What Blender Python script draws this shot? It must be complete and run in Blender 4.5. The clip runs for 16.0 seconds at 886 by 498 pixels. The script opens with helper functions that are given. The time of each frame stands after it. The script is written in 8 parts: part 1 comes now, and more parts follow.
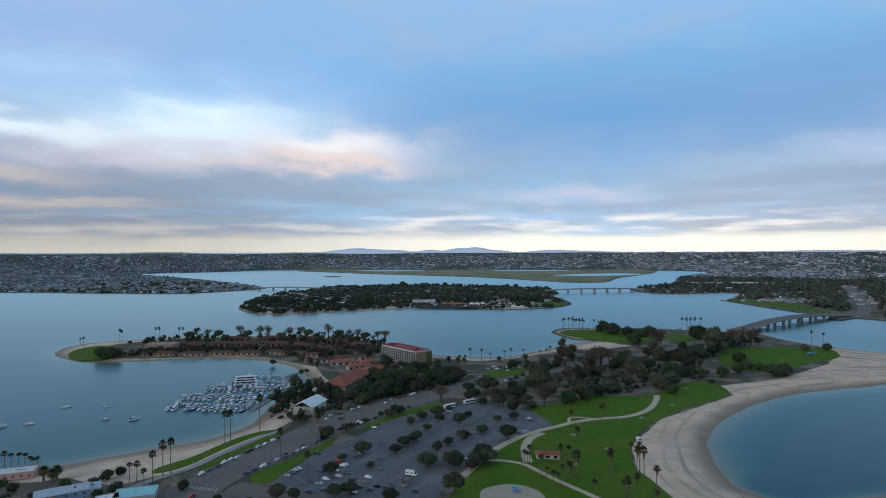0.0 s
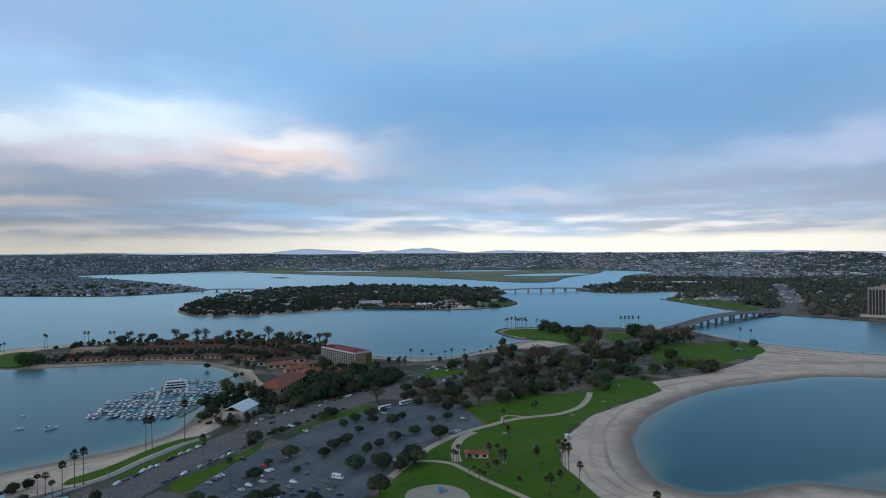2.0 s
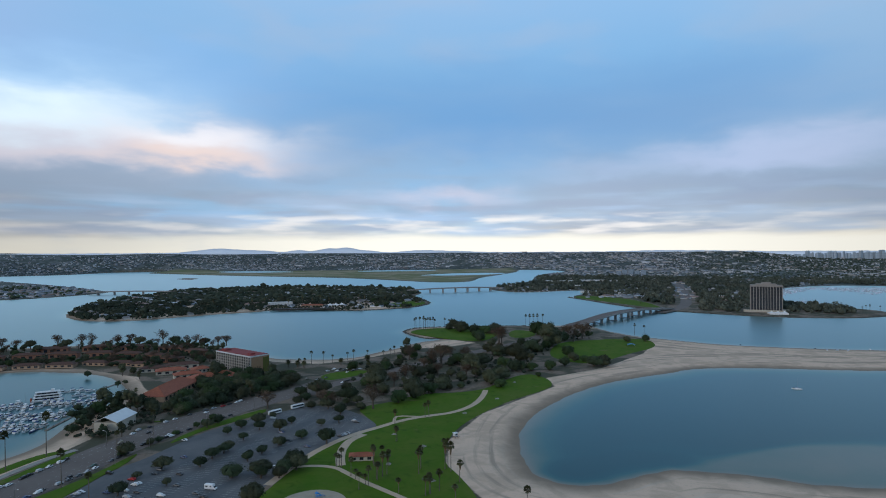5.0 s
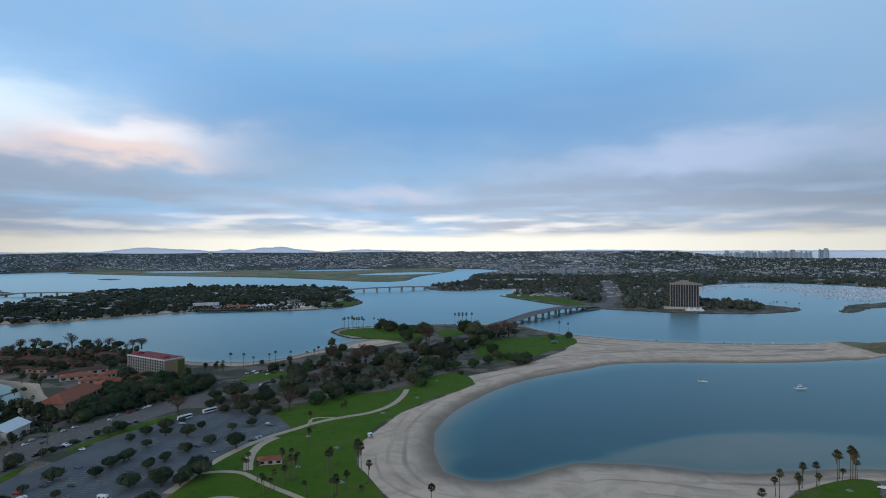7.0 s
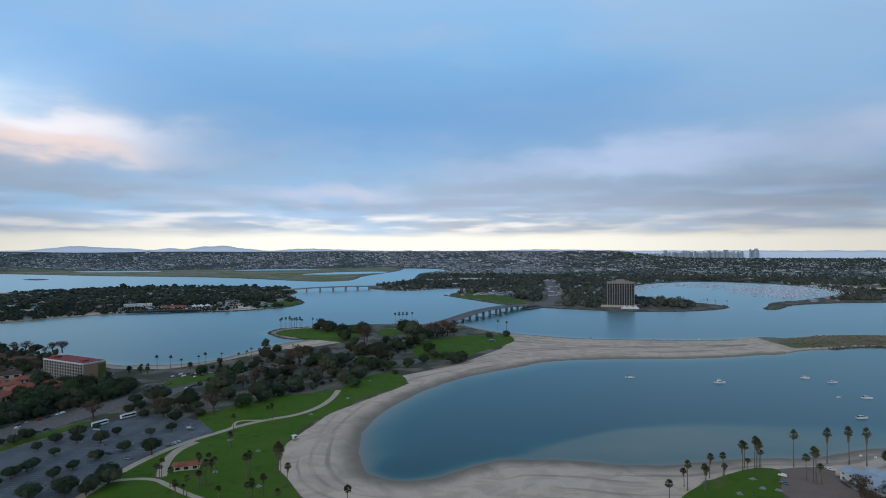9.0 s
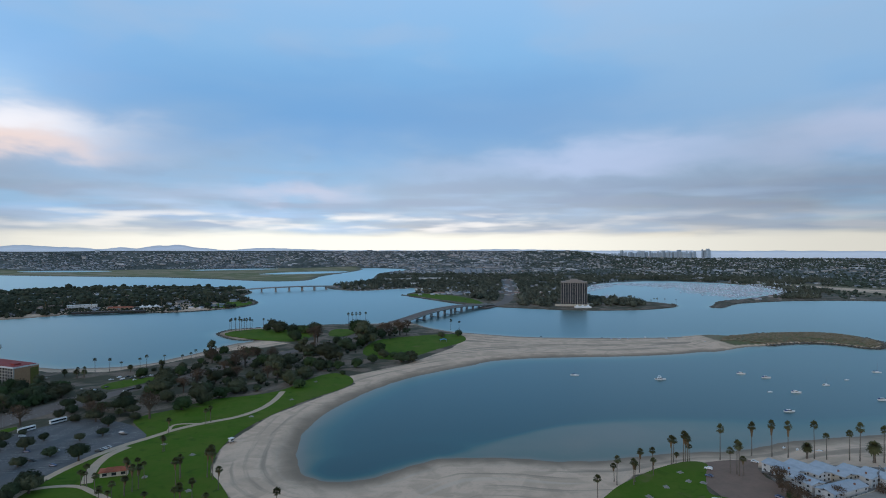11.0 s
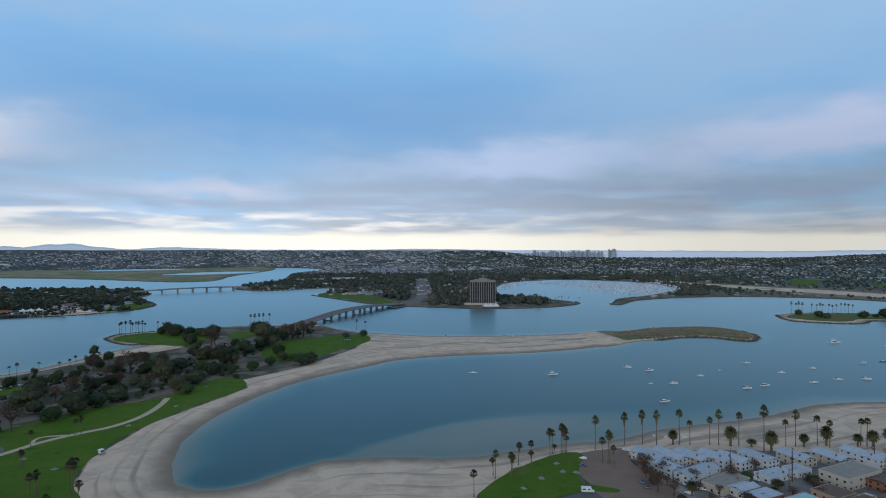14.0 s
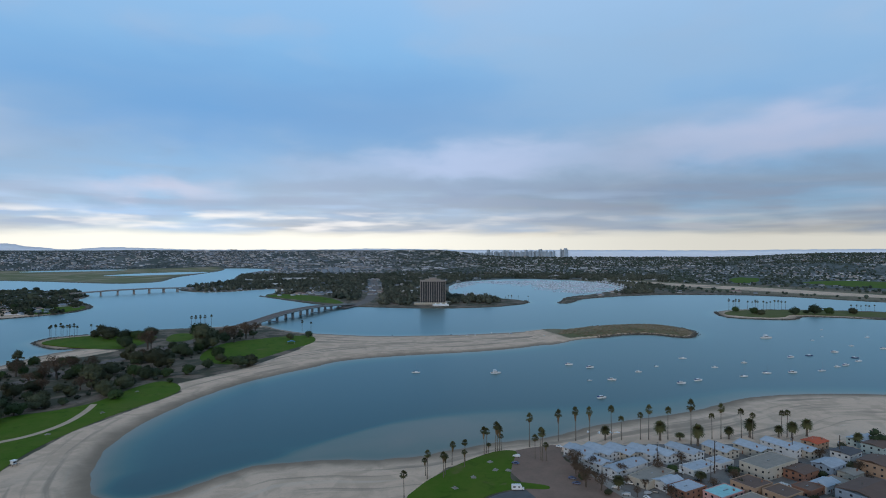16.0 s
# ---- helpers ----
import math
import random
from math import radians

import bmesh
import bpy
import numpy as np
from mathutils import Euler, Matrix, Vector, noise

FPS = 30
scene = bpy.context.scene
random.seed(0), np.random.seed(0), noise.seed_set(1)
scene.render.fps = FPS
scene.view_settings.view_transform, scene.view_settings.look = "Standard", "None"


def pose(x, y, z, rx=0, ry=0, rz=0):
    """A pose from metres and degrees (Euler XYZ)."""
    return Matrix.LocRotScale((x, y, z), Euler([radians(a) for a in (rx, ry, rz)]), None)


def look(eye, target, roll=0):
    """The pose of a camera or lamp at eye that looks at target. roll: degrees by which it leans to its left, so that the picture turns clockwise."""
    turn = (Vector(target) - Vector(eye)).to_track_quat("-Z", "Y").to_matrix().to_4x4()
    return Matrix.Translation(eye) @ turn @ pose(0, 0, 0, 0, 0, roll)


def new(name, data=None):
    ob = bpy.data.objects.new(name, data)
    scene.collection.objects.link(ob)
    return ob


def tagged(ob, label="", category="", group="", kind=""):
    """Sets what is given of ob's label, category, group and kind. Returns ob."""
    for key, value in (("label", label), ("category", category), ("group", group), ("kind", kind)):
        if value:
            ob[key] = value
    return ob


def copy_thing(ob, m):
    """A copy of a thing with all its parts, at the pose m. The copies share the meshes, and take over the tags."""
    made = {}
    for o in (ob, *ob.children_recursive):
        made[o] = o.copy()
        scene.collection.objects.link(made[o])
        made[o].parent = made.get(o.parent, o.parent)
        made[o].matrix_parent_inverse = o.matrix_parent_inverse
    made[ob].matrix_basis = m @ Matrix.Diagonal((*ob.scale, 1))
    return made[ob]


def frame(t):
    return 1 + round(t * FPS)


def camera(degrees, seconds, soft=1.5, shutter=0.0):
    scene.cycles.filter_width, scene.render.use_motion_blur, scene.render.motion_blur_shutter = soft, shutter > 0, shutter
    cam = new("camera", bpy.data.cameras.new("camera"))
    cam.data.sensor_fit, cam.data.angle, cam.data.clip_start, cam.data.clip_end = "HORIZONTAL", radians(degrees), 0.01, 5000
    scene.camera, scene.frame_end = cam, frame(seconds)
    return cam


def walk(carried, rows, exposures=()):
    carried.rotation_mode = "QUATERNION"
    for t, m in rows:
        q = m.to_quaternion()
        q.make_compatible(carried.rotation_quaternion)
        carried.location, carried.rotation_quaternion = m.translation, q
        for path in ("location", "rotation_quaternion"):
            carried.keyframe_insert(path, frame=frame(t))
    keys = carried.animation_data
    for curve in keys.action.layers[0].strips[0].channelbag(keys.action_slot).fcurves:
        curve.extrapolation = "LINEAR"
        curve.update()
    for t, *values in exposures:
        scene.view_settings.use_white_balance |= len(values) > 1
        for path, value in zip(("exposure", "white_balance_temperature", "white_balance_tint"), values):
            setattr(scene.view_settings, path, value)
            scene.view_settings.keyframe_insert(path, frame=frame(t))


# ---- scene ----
cam = camera(73.49, 16.0, soft=1.0)
# seconds, place in metres, yaw, pitch and roll in degrees
ROWS = [
    (0.0, 0.000, 0.000, 135.000, 0.000, 0.177, 0.278),
    (0.5, 3.771, 0.181, 134.945, -0.863, 0.193, 0.296),
    (1.0, 7.590, 0.311, 134.873, -1.925, 0.203, 0.308),
    (1.5, 11.459, 0.500, 134.800, -3.114, 0.206, 0.321),
    (2.0, 15.382, 0.708, 134.742, -4.505, 0.207, 0.337),
    (2.5, 19.316, 0.892, 134.698, -5.972, 0.207, 0.352),
    (3.0, 23.242, 0.996, 134.662, -7.363, 0.202, 0.372),
    (5.5, 43.378, -0.150, 134.532, -13.268, 0.132, 0.317),
    (6.0, 47.588, -0.992, 134.480, -14.714, 0.115, 0.301),
    (6.5, 51.878, -2.108, 134.395, -16.272, 0.089, 0.288),
    (7.0, 56.075, -3.349, 134.286, -17.818, 0.060, 0.266),
    (7.5, 60.066, -4.538, 134.187, -19.275, 0.036, 0.235),
    (8.0, 63.884, -5.651, 134.100, -20.445, 0.015, 0.198),
    (8.5, 67.682, -6.762, 134.060, -21.563, 0.007, 0.162),
    (9.0, 71.358, -8.093, 134.008, -22.672, -0.009, 0.132),
    (11.5, 88.342, -16.884, 134.128, -27.239, -0.050, 0.003),
    (12.0, 91.463, -18.964, 134.119, -28.332, -0.052, -0.025),
    (12.5, 94.468, -20.998, 134.122, -29.581, -0.059, -0.050),
    (13.0, 97.470, -22.861, 134.166, -31.105, -0.068, -0.064),
    (13.5, 100.471, -24.527, 134.231, -32.626, -0.075, -0.070),
    (14.0, 103.471, -26.130, 134.281, -34.013, -0.084, -0.065),
    (14.5, 106.535, -27.748, 134.281, -35.178, -0.089, -0.051),
    (15.0, 109.752, -29.307, 134.207, -36.346, -0.092, -0.037),
    (15.5, 113.061, -30.755, 134.057, -37.445, -0.100, -0.024),
    (16.0, 116.354, -32.108, 133.872, -38.258, -0.107, -0.009),
]
walk(cam, [(t, pose(x, y, z, 90 + pitch, roll, yaw)) for t, x, y, z, yaw, pitch, roll in ROWS], exposures=[(0.0, 0.0, 6150, 9), (16.0, 0.0, 6150, 9)])

# ---- sky and sun ----
SUN_EL, SUN_AZ = 14.0, 236.0      # degrees; the azimuth clockwise from +y: low, behind the camera's left


def build_world():
    world = bpy.data.worlds.new("sky")
    scene.world = world
    world.use_nodes = True
    nt = world.node_tree
    nt.nodes.clear()
    N, L = nt.nodes.new, nt.links.new

    def val(sock, v):
        if isinstance(v, (int, float)):
            sock.default_value = v
        else:
            L(v, sock)

    def mth(op, a, b=0.0, c=0.0, clamp=False):
        n = N("ShaderNodeMath")
        n.operation, n.use_clamp = op, clamp
        for k, v in enumerate((a, b, c)):
            val(n.inputs[k], v)
        return n.outputs[0]

    def vec(x, y, z):
        n = N("ShaderNodeCombineXYZ")
        for k, v in enumerate((x, y, z)):
            val(n.inputs[k], v)
        return n.outputs[0]

    def nse(v, scale, detail=4.0, rough=0.5, dist=0.0):
        n = N("ShaderNodeTexNoise")
        L(v, n.inputs["Vector"])
        n.inputs["Scale"].default_value = scale
        n.inputs["Detail"].default_value = detail
        n.inputs["Roughness"].default_value = rough
        n.inputs["Distortion"].default_value = dist
        return n.outputs["Fac"]

    def ramp(f, stops):
        n = N("ShaderNodeValToRGB")
        e = n.color_ramp.elements
        while len(e) < len(stops):
            e.new(0.5)
        for k, (p, c) in enumerate(stops):
            e[k].position, e[k].color = p, (*c, 1)
        L(f, n.inputs[0])
        return n.outputs[0]

    def mix(f, a, b):
        n = N("ShaderNodeMix")
        n.data_type = "RGBA"
        val(n.inputs[0], f)
        for sock, v in ((n.inputs[6], a), (n.inputs[7], b)):
            if isinstance(v, tuple):
                sock.default_value = (*v, 1)
            else:
                L(v, sock)
        return n.outputs[2]

    def srange(f, lo, hi, a=0.0, b=1.0):
        n = N("ShaderNodeMapRange")
        n.interpolation_type = "SMOOTHSTEP"
        L(f, n.inputs[0])
        for k, v in enumerate((lo, hi, a, b)):
            n.inputs[k + 1].default_value = v
        return n.outputs[0]

    tc = N("ShaderNodeTexCoord")
    sp = N("ShaderNodeSeparateXYZ")
    L(tc.outputs["Generated"], sp.inputs[0])
    dx, dy, dz = sp.outputs
    az = mth("MULTIPLY", mth("ARCTAN2", dx, dy), 57.2958)
    el = mth("MULTIPLY", mth("ARCSINE", dz), 57.2958)
    up = mth("MAXIMUM", mth("ADD", dz, 0.05), 0.02)
    flat = vec(mth("DIVIDE", dx, up), mth("DIVIDE", dy, up), 0.0)   # the cloud deck, seen from below
    banner = vec(mth("MULTIPLY", az, 0.035), mth("MULTIPLY", el, 0.30), 0.0)
    puffy = vec(mth("MULTIPLY", az, 0.085), mth("MULTIPLY", el, 0.23), 3.0)
    deck = nse(flat, 0.30, 5.0, 0.5, 0.5)
    streak = nse(banner, 1.3, 5.0, 0.48, 0.5)
    wisp = nse(banner, 3.6, 4.0, 0.5, 0.3)
    puff = nse(puffy, 1.0, 4.0, 0.44, 0.2)
    soft = nse(puffy, 0.32, 4.0, 0.5, 0.2)

    # the overcast from the bright rim at the horizon upwards
    high = mth("DIVIDE", mth("MAXIMUM", el, 0.0), 60.0, clamp=True)
    base = ramp(high, [
        (0.0, (0.88, 0.80, 0.64)), (0.02, (0.80, 0.72, 0.60)), (0.036, (0.44, 0.49, 0.57)), (0.10, (0.34, 0.44, 0.58)),
        (0.20, (0.27, 0.45, 0.68)), (0.30, (0.33, 0.53, 0.77)), (0.42, (0.40, 0.58, 0.82)), (0.6, (0.32, 0.45, 0.61)), (1.0, (0.23, 0.31, 0.41))])
    blue = ramp(high, [
        (0.0, (0.86, 0.82, 0.70)), (0.06, (0.34, 0.54, 0.76)), (0.20, (0.18, 0.39, 0.68)), (0.30, (0.26, 0.50, 0.79)), (0.42, (0.35, 0.57, 0.85)), (0.6, (0.29, 0.45, 0.64)), (1.0, (0.22, 0.32, 0.43))])
    grey = ramp(high, [
        (0.0, (0.80, 0.74, 0.62)), (0.045, (0.37, 0.39, 0.46)), (0.10, (0.34, 0.40, 0.49)), (0.20, (0.36, 0.46, 0.60)), (0.32, (0.42, 0.56, 0.75)), (0.45, (0.46, 0.58, 0.78)), (0.6, (0.34, 0.44, 0.58)), (1.0, (0.24, 0.31, 0.40))])
    col = mix(srange(soft, 0.40, 0.62), base, blue)
    col = mix(mth("MULTIPLY", srange(deck, 0.44, 0.70), 0.5), col, grey)
    low = srange(el, 9.0, 4.0)
    col = mix(mth("MULTIPLY", mth("MULTIPLY", srange(streak, 0.46, 0.66), 0.85), low), col, grey)
    col = mix(mth("MULTIPLY", srange(puff, 0.47, 0.72), mth("MULTIPLY", 0.35, srange(el, 38.0, 24.0))), col, (0.44, 0.54, 0.70))
    col = mix(mth("MULTIPLY", srange(nse(puffy, 2.1, 4.5, 0.48, 0.2), 0.48, 0.74), mth("MULTIPLY", srange(el, 16.0, 4.0), 0.5)), col, (0.27, 0.37, 0.52))
    nish = N("ShaderNodeTexSky")
    nish.sky_type, nish.sun_disc = "NISHITA", False
    nish.sun_elevation, nish.sun_rotation = radians(SUN_EL), radians(SUN_AZ)
    clear = N("ShaderNodeVectorMath")
    clear.operation = "SCALE"
    L(nish.outputs[0], clear.inputs[0])
    clear.inputs[3].default_value = 0.10
    col = mix(0.08, col, clear.outputs[0])

    pw = mth("SUBTRACT", puff, 0.5)
    waz = mth("ADD", az, mth("MULTIPLY", pw, 11.0))
    wel = mth("ADD", el, mth("MULTIPLY", mth("SUBTRACT", nse(puffy, 1.9, 4.0, 0.46, 0.2), 0.5), 4.6))
    lwaz = mth("ADD", az, mth("MULTIPLY", mth("SUBTRACT", nse(banner, 0.9, 3.0, 0.5), 0.5), 14.0))
    lwel = mth("ADD", el, mth("MULTIPLY", mth("SUBTRACT", nse(vec(mth("MULTIPLY", az, 0.16), mth("MULTIPLY", el, 0.35), 5.0), 1.0, 5.0, 0.52), 0.5), 1.7))

    def rift(col, a, e, wa, over, under, tint, amount, breakup=0.5, flatter=False):
        """An opening or a lit bank in the cloud round azimuth a and elevation e, reaching over and under it."""
        u = mth("DIVIDE", mth("SUBTRACT", lwaz if flatter else waz, a), wa)
        v = mth("SUBTRACT", lwel if flatter else wel, e)
        v = mth("ADD", mth("DIVIDE", mth("MAXIMUM", v, 0.0), over), mth("DIVIDE", mth("MINIMUM", v, 0.0), under))
        d = mth("ADD", mth("MULTIPLY", u, u), mth("MULTIPLY", v, v))
        m = mth("POWER", 2.718, mth("MULTIPLY", mth("POWER", d, 1.25 if not flatter else 1.4), -1.0))
        b = mth("ADD", 1.0 - breakup, mth("MULTIPLY", srange(wisp if flatter else puff, 0.35, 0.62), breakup))
        return mix(mth("MULTIPLY", mth("MULTIPLY", m, b), amount, clamp=True), col, tint)

    # the broad sheets: lavender overhead, a blue trough in the middle, grey towards the far side
    col = rift(col, -33, 18.0, 13, 6.0, 4.0, (0.42, 0.53, 0.78), 0.7, 0.3)
    col = rift(col, -14, 15.0, 12, 4.0, 3.5, (0.30, 0.53, 0.86), 0.7, 0.3)
    col = rift(col, 19, 12.8, 26, 4.0, 3.6, (0.19, 0.39, 0.68), 0.75, 0.25)
    col = rift(col, 34, 12.0, 12, 4.0, 3.0, (0.21, 0.38, 0.63), 0.55, 0.3)
    col = rift(col, 58, 16.5, 16, 5.0, 4.0, (0.31, 0.46, 0.65), 0.6, 0.3)
    # the lit bank: a cold glow above it, white crests, a lavender body and a peach end
    col = rift(col, -26, 12.6, 17, 3.2, 3.0, (0.50, 0.72, 0.96), 0.85, 0.25)
    col = rift(col, -22, 8.9, 17, 2.6, 1.9, (0.72, 0.69, 0.76), 1.0, 0.1)
    col = rift(col, -35, 10.1, 8, 1.0, 1.1, (0.88, 0.98, 1.03), 1.0, 0.2)
    col = rift(col, -22, 11.2, 9, 1.9, 1.6, (0.86, 0.99, 1.06), 1.0, 0.3)
    col = rift(col, -11.5, 9.8, 7.5, 1.3, 1.3, (0.98, 0.94, 0.95), 1.0, 0.15)
    col = rift(col, -11, 8.3, 8, 1.0, 0.9, (0.94, 0.74, 0.66), 0.95, 0.2)
    col = rift(col, -35, 6.1, 6, 0.9, 0.8, (0.90, 0.74, 0.66), 0.9, 0.35)
    col = rift(col, -21, 6.1, 16, 0.9, 0.9, (0.37, 0.45, 0.57), 0.8, 0.3)
    col = rift(col, -35, 4.1, 9, 0.5, 0.45, (0.84, 0.73, 0.67), 0.9, 0.3, True)
    col = rift(col, -33, 5.0, 9, 0.4, 0.4, (0.38, 0.46, 0.60), 0.7, 0.3, True)
    col = rift(col, -14, 3.5, 14, 0.6, 0.6, (0.34, 0.55, 0.79), 0.8, 0.5, True)
    col = rift(col, -28, 3.0, 16, 0.45, 0.45, (0.35, 0.42, 0.53), 0.75, 0.4, True)
    col = rift(col, -27, 1.9, 14, 0.35, 0.35, (0.80, 0.76, 0.70), 0.7, 0.4, True)
    # banks towards the far side
    col = rift(col, 12.5, 5.2, 5.0, 0.9, 0.9, (0.66, 0.62, 0.70), 0.9, 0.35)
    col = rift(col, 4, 4.6, 9, 0.8, 0.6, (0.44, 0.52, 0.66), 0.6, 0.3)
    col = rift(col, 34, 7.7, 11, 1.3, 1.2, (0.48, 0.56, 0.75), 0.7, 0.4)
    col = rift(col, 45, 8.4, 10, 1.4, 1.3, (0.52, 0.60, 0.80), 0.7, 0.35)
    col = rift(col, 63, 9.0, 14, 2.2, 1.8, (0.53, 0.58, 0.75), 0.6, 0.3)
    col = rift(col, 73, 9.8, 8, 2.4, 1.8, (0.58, 0.59, 0.73), 0.55, 0.3)
    col = rift(col, 36, 5.9, 14, 0.9, 1.0, (0.33, 0.40, 0.53), 0.75, 0.3)
    col = rift(col, 60, 5.2, 18, 1.4, 1.2, (0.30, 0.37, 0.51), 0.65, 0.25)
    col = rift(col, 28, 4.2, 13, 0.7, 0.6, (0.35, 0.41, 0.52), 0.7, 0.3, True)
    col = rift(col, 6, 3.1, 22, 0.45, 0.4, (0.42, 0.58, 0.80), 0.7, 0.6, True)
    col = rift(col, 50, 3.2, 18, 0.5, 0.5, (0.42, 0.53, 0.68), 0.6, 0.4, True)
    # low rolls of cloud above the rim: dark bellies, pale crests, a few blue gaps
    rolls = nse(vec(mth("MULTIPLY", az, 0.085), mth("MULTIPLY", el, 0.85), 7.0), 1.0, 4.0, 0.45)
    crests = nse(vec(mth("MULTIPLY", az, 0.17), mth("MULTIPLY", el, 1.15), 11.0), 1.0, 3.0, 0.42)
    belt = mth("MULTIPLY", srange(el, 0.9, 1.9), srange(el, 6.5, 4.0))
    thin = mth("MULTIPLY", srange(el, 1.2, 1.8), srange(el, 3.7, 2.9))
    col = mix(mth("MULTIPLY", mth("MULTIPLY", srange(rolls, 0.52, 0.34), belt), 0.7), col, (0.36, 0.42, 0.53))
    col = mix(mth("MULTIPLY", mth("MULTIPLY", srange(rolls, 0.50, 0.72), belt), 0.6), col, (0.47, 0.60, 0.78))
    lit = srange(az, -30.0, 8.0, 0.35, 1.0)
    dim = srange(az, 52.0, 30.0, 0.35, 1.0)
    col = mix(mth("MULTIPLY", mth("MULTIPLY", mth("MULTIPLY", srange(crests, 0.44, 0.70), thin), mth("MULTIPLY", lit, dim)), 0.85), col, (0.92, 0.86, 0.80))
    col = mix(mth("MULTIPLY", mth("MULTIPLY", srange(crests, 0.50, 0.30), thin), 0.45), col, (0.40, 0.47, 0.58))
    # the cream rim along the horizon, where the deck ends
    rim = mth("MULTIPLY", srange(mth("ADD", el, mth("MULTIPLY", mth("SUBTRACT", wisp, 0.5), 1.2)), 1.75, 0.8), srange(az, -36.0, 10.0, 0.30, 1.0))
    col = mix(rim, col, (0.96, 0.905, 0.78))
    # the deck is thinnest in one quarter: the low sky is brightest there and dims to both sides
    side = mth("ABSOLUTE", mth("SUBTRACT", az, 17.0))
    fade = mth("MULTIPLY", mth("SUBTRACT", srange(side, 8.0, 50.0, 1.14, 0.74), 1.0), srange(el, 13.0, 3.0))
    lift = N("ShaderNodeVectorMath")
    lift.operation = "SCALE"
    L(col, lift.inputs[0])
    L(mth("ADD", fade, 1.0), lift.inputs[3])
    col = lift.outputs[0]
    below = srange(el, -0.6, -3.0)
    col = mix(below, col, (0.20, 0.24, 0.27))
    bg = N("ShaderNodeBackground")
    L(col, bg.inputs[0])
    bg.inputs[1].default_value = 1.0
    out = N("ShaderNodeOutputWorld")
    L(bg.outputs[0], out.inputs[0])


build_world()
sun = bpy.data.lights.new("sun", "SUN")
sun.energy, sun.angle, sun.color = 0.8, radians(12), (1.0, 0.86, 0.72)
sun_ob = new("sun", sun)
away = Vector((math.sin(radians(SUN_AZ)) * math.cos(radians(SUN_EL)), math.cos(radians(SUN_AZ)) * math.cos(radians(SUN_EL)), math.sin(radians(SUN_EL))))
sun_ob.matrix_world = look(away * 300, (0, 0, 0))

# ---- materials ----


def mat(name, c1, c2=None, scale=1.0, rough=0.7, metal=0.0, bump=0.0, vary=0.0, island=0.0, spec=0.4, stretch=(1, 1, 1)):
    """A surface of two tones, mottled at two scales; vary: brightness by object, island: by piece."""
    m = bpy.data.materials.new(name)
    m.use_nodes = True
    nt = m.node_tree
    N, L = nt.nodes.new, nt.links.new
    bs = nt.nodes["Principled BSDF"]
    bs.inputs["Roughness"].default_value, bs.inputs["Metallic"].default_value = rough, metal
    bs.inputs["Specular IOR Level"].default_value = spec
    tc, mp = N("ShaderNodeTexCoord"), N("ShaderNodeMapping")
    L(tc.outputs["Object"], mp.inputs[0])
    mp.inputs["Scale"].default_value = stretch
    big, small = N("ShaderNodeTexNoise"), N("ShaderNodeTexNoise")
    for n, s, d in ((big, scale, 3.0), (small, scale * 7.3, 4.0)):
        L(mp.outputs[0], n.inputs["Vector"])
        n.inputs["Scale"].default_value, n.inputs["Detail"].default_value = s, d
    add = N("ShaderNodeMath")
    add.operation = "MULTIPLY_ADD"
    L(small.outputs[0], add.inputs[0])
    add.inputs[1].default_value = 0.5
    L(big.outputs[0], add.inputs[2])
    rng = N("ShaderNodeMapRange")
    L(add.outputs[0], rng.inputs[0])
    rng.inputs[1].default_value, rng.inputs[2].default_value = 0.5, 1.0
    mx = N("ShaderNodeMix")
    mx.data_type = "RGBA"
    L(rng.outputs[0], mx.inputs[0])
    mx.inputs[6].default_value = (*c1, 1)
    mx.inputs[7].default_value = (*(c2 or tuple(v * 0.75 for v in c1)), 1)
    col = mx.outputs[2]
    for amount, node, sock in ((vary, "ShaderNodeObjectInfo", "Random"), (island, "ShaderNodeNewGeometry", "Random Per Island")):
        if amount:
            r, rr, hs = N(node), N("ShaderNodeMapRange"), N("ShaderNodeHueSaturation")
            L(r.outputs[sock], rr.inputs[0])
            rr.inputs[3].default_value, rr.inputs[4].default_value = 1 - amount, 1 + amount
            L(rr.outputs[0], hs.inputs["Value"])
            L(col, hs.inputs["Color"])
            col = hs.outputs[0]
    L(col, bs.inputs["Base Color"])
    if bump:
        b = N("ShaderNodeBump")
        b.inputs["Strength"].default_value, b.inputs["Distance"].default_value = bump, 0.1
        L(small.outputs[0], b.inputs["Height"])
        L(b.outputs[0], bs.inputs["Normal"])
    return m


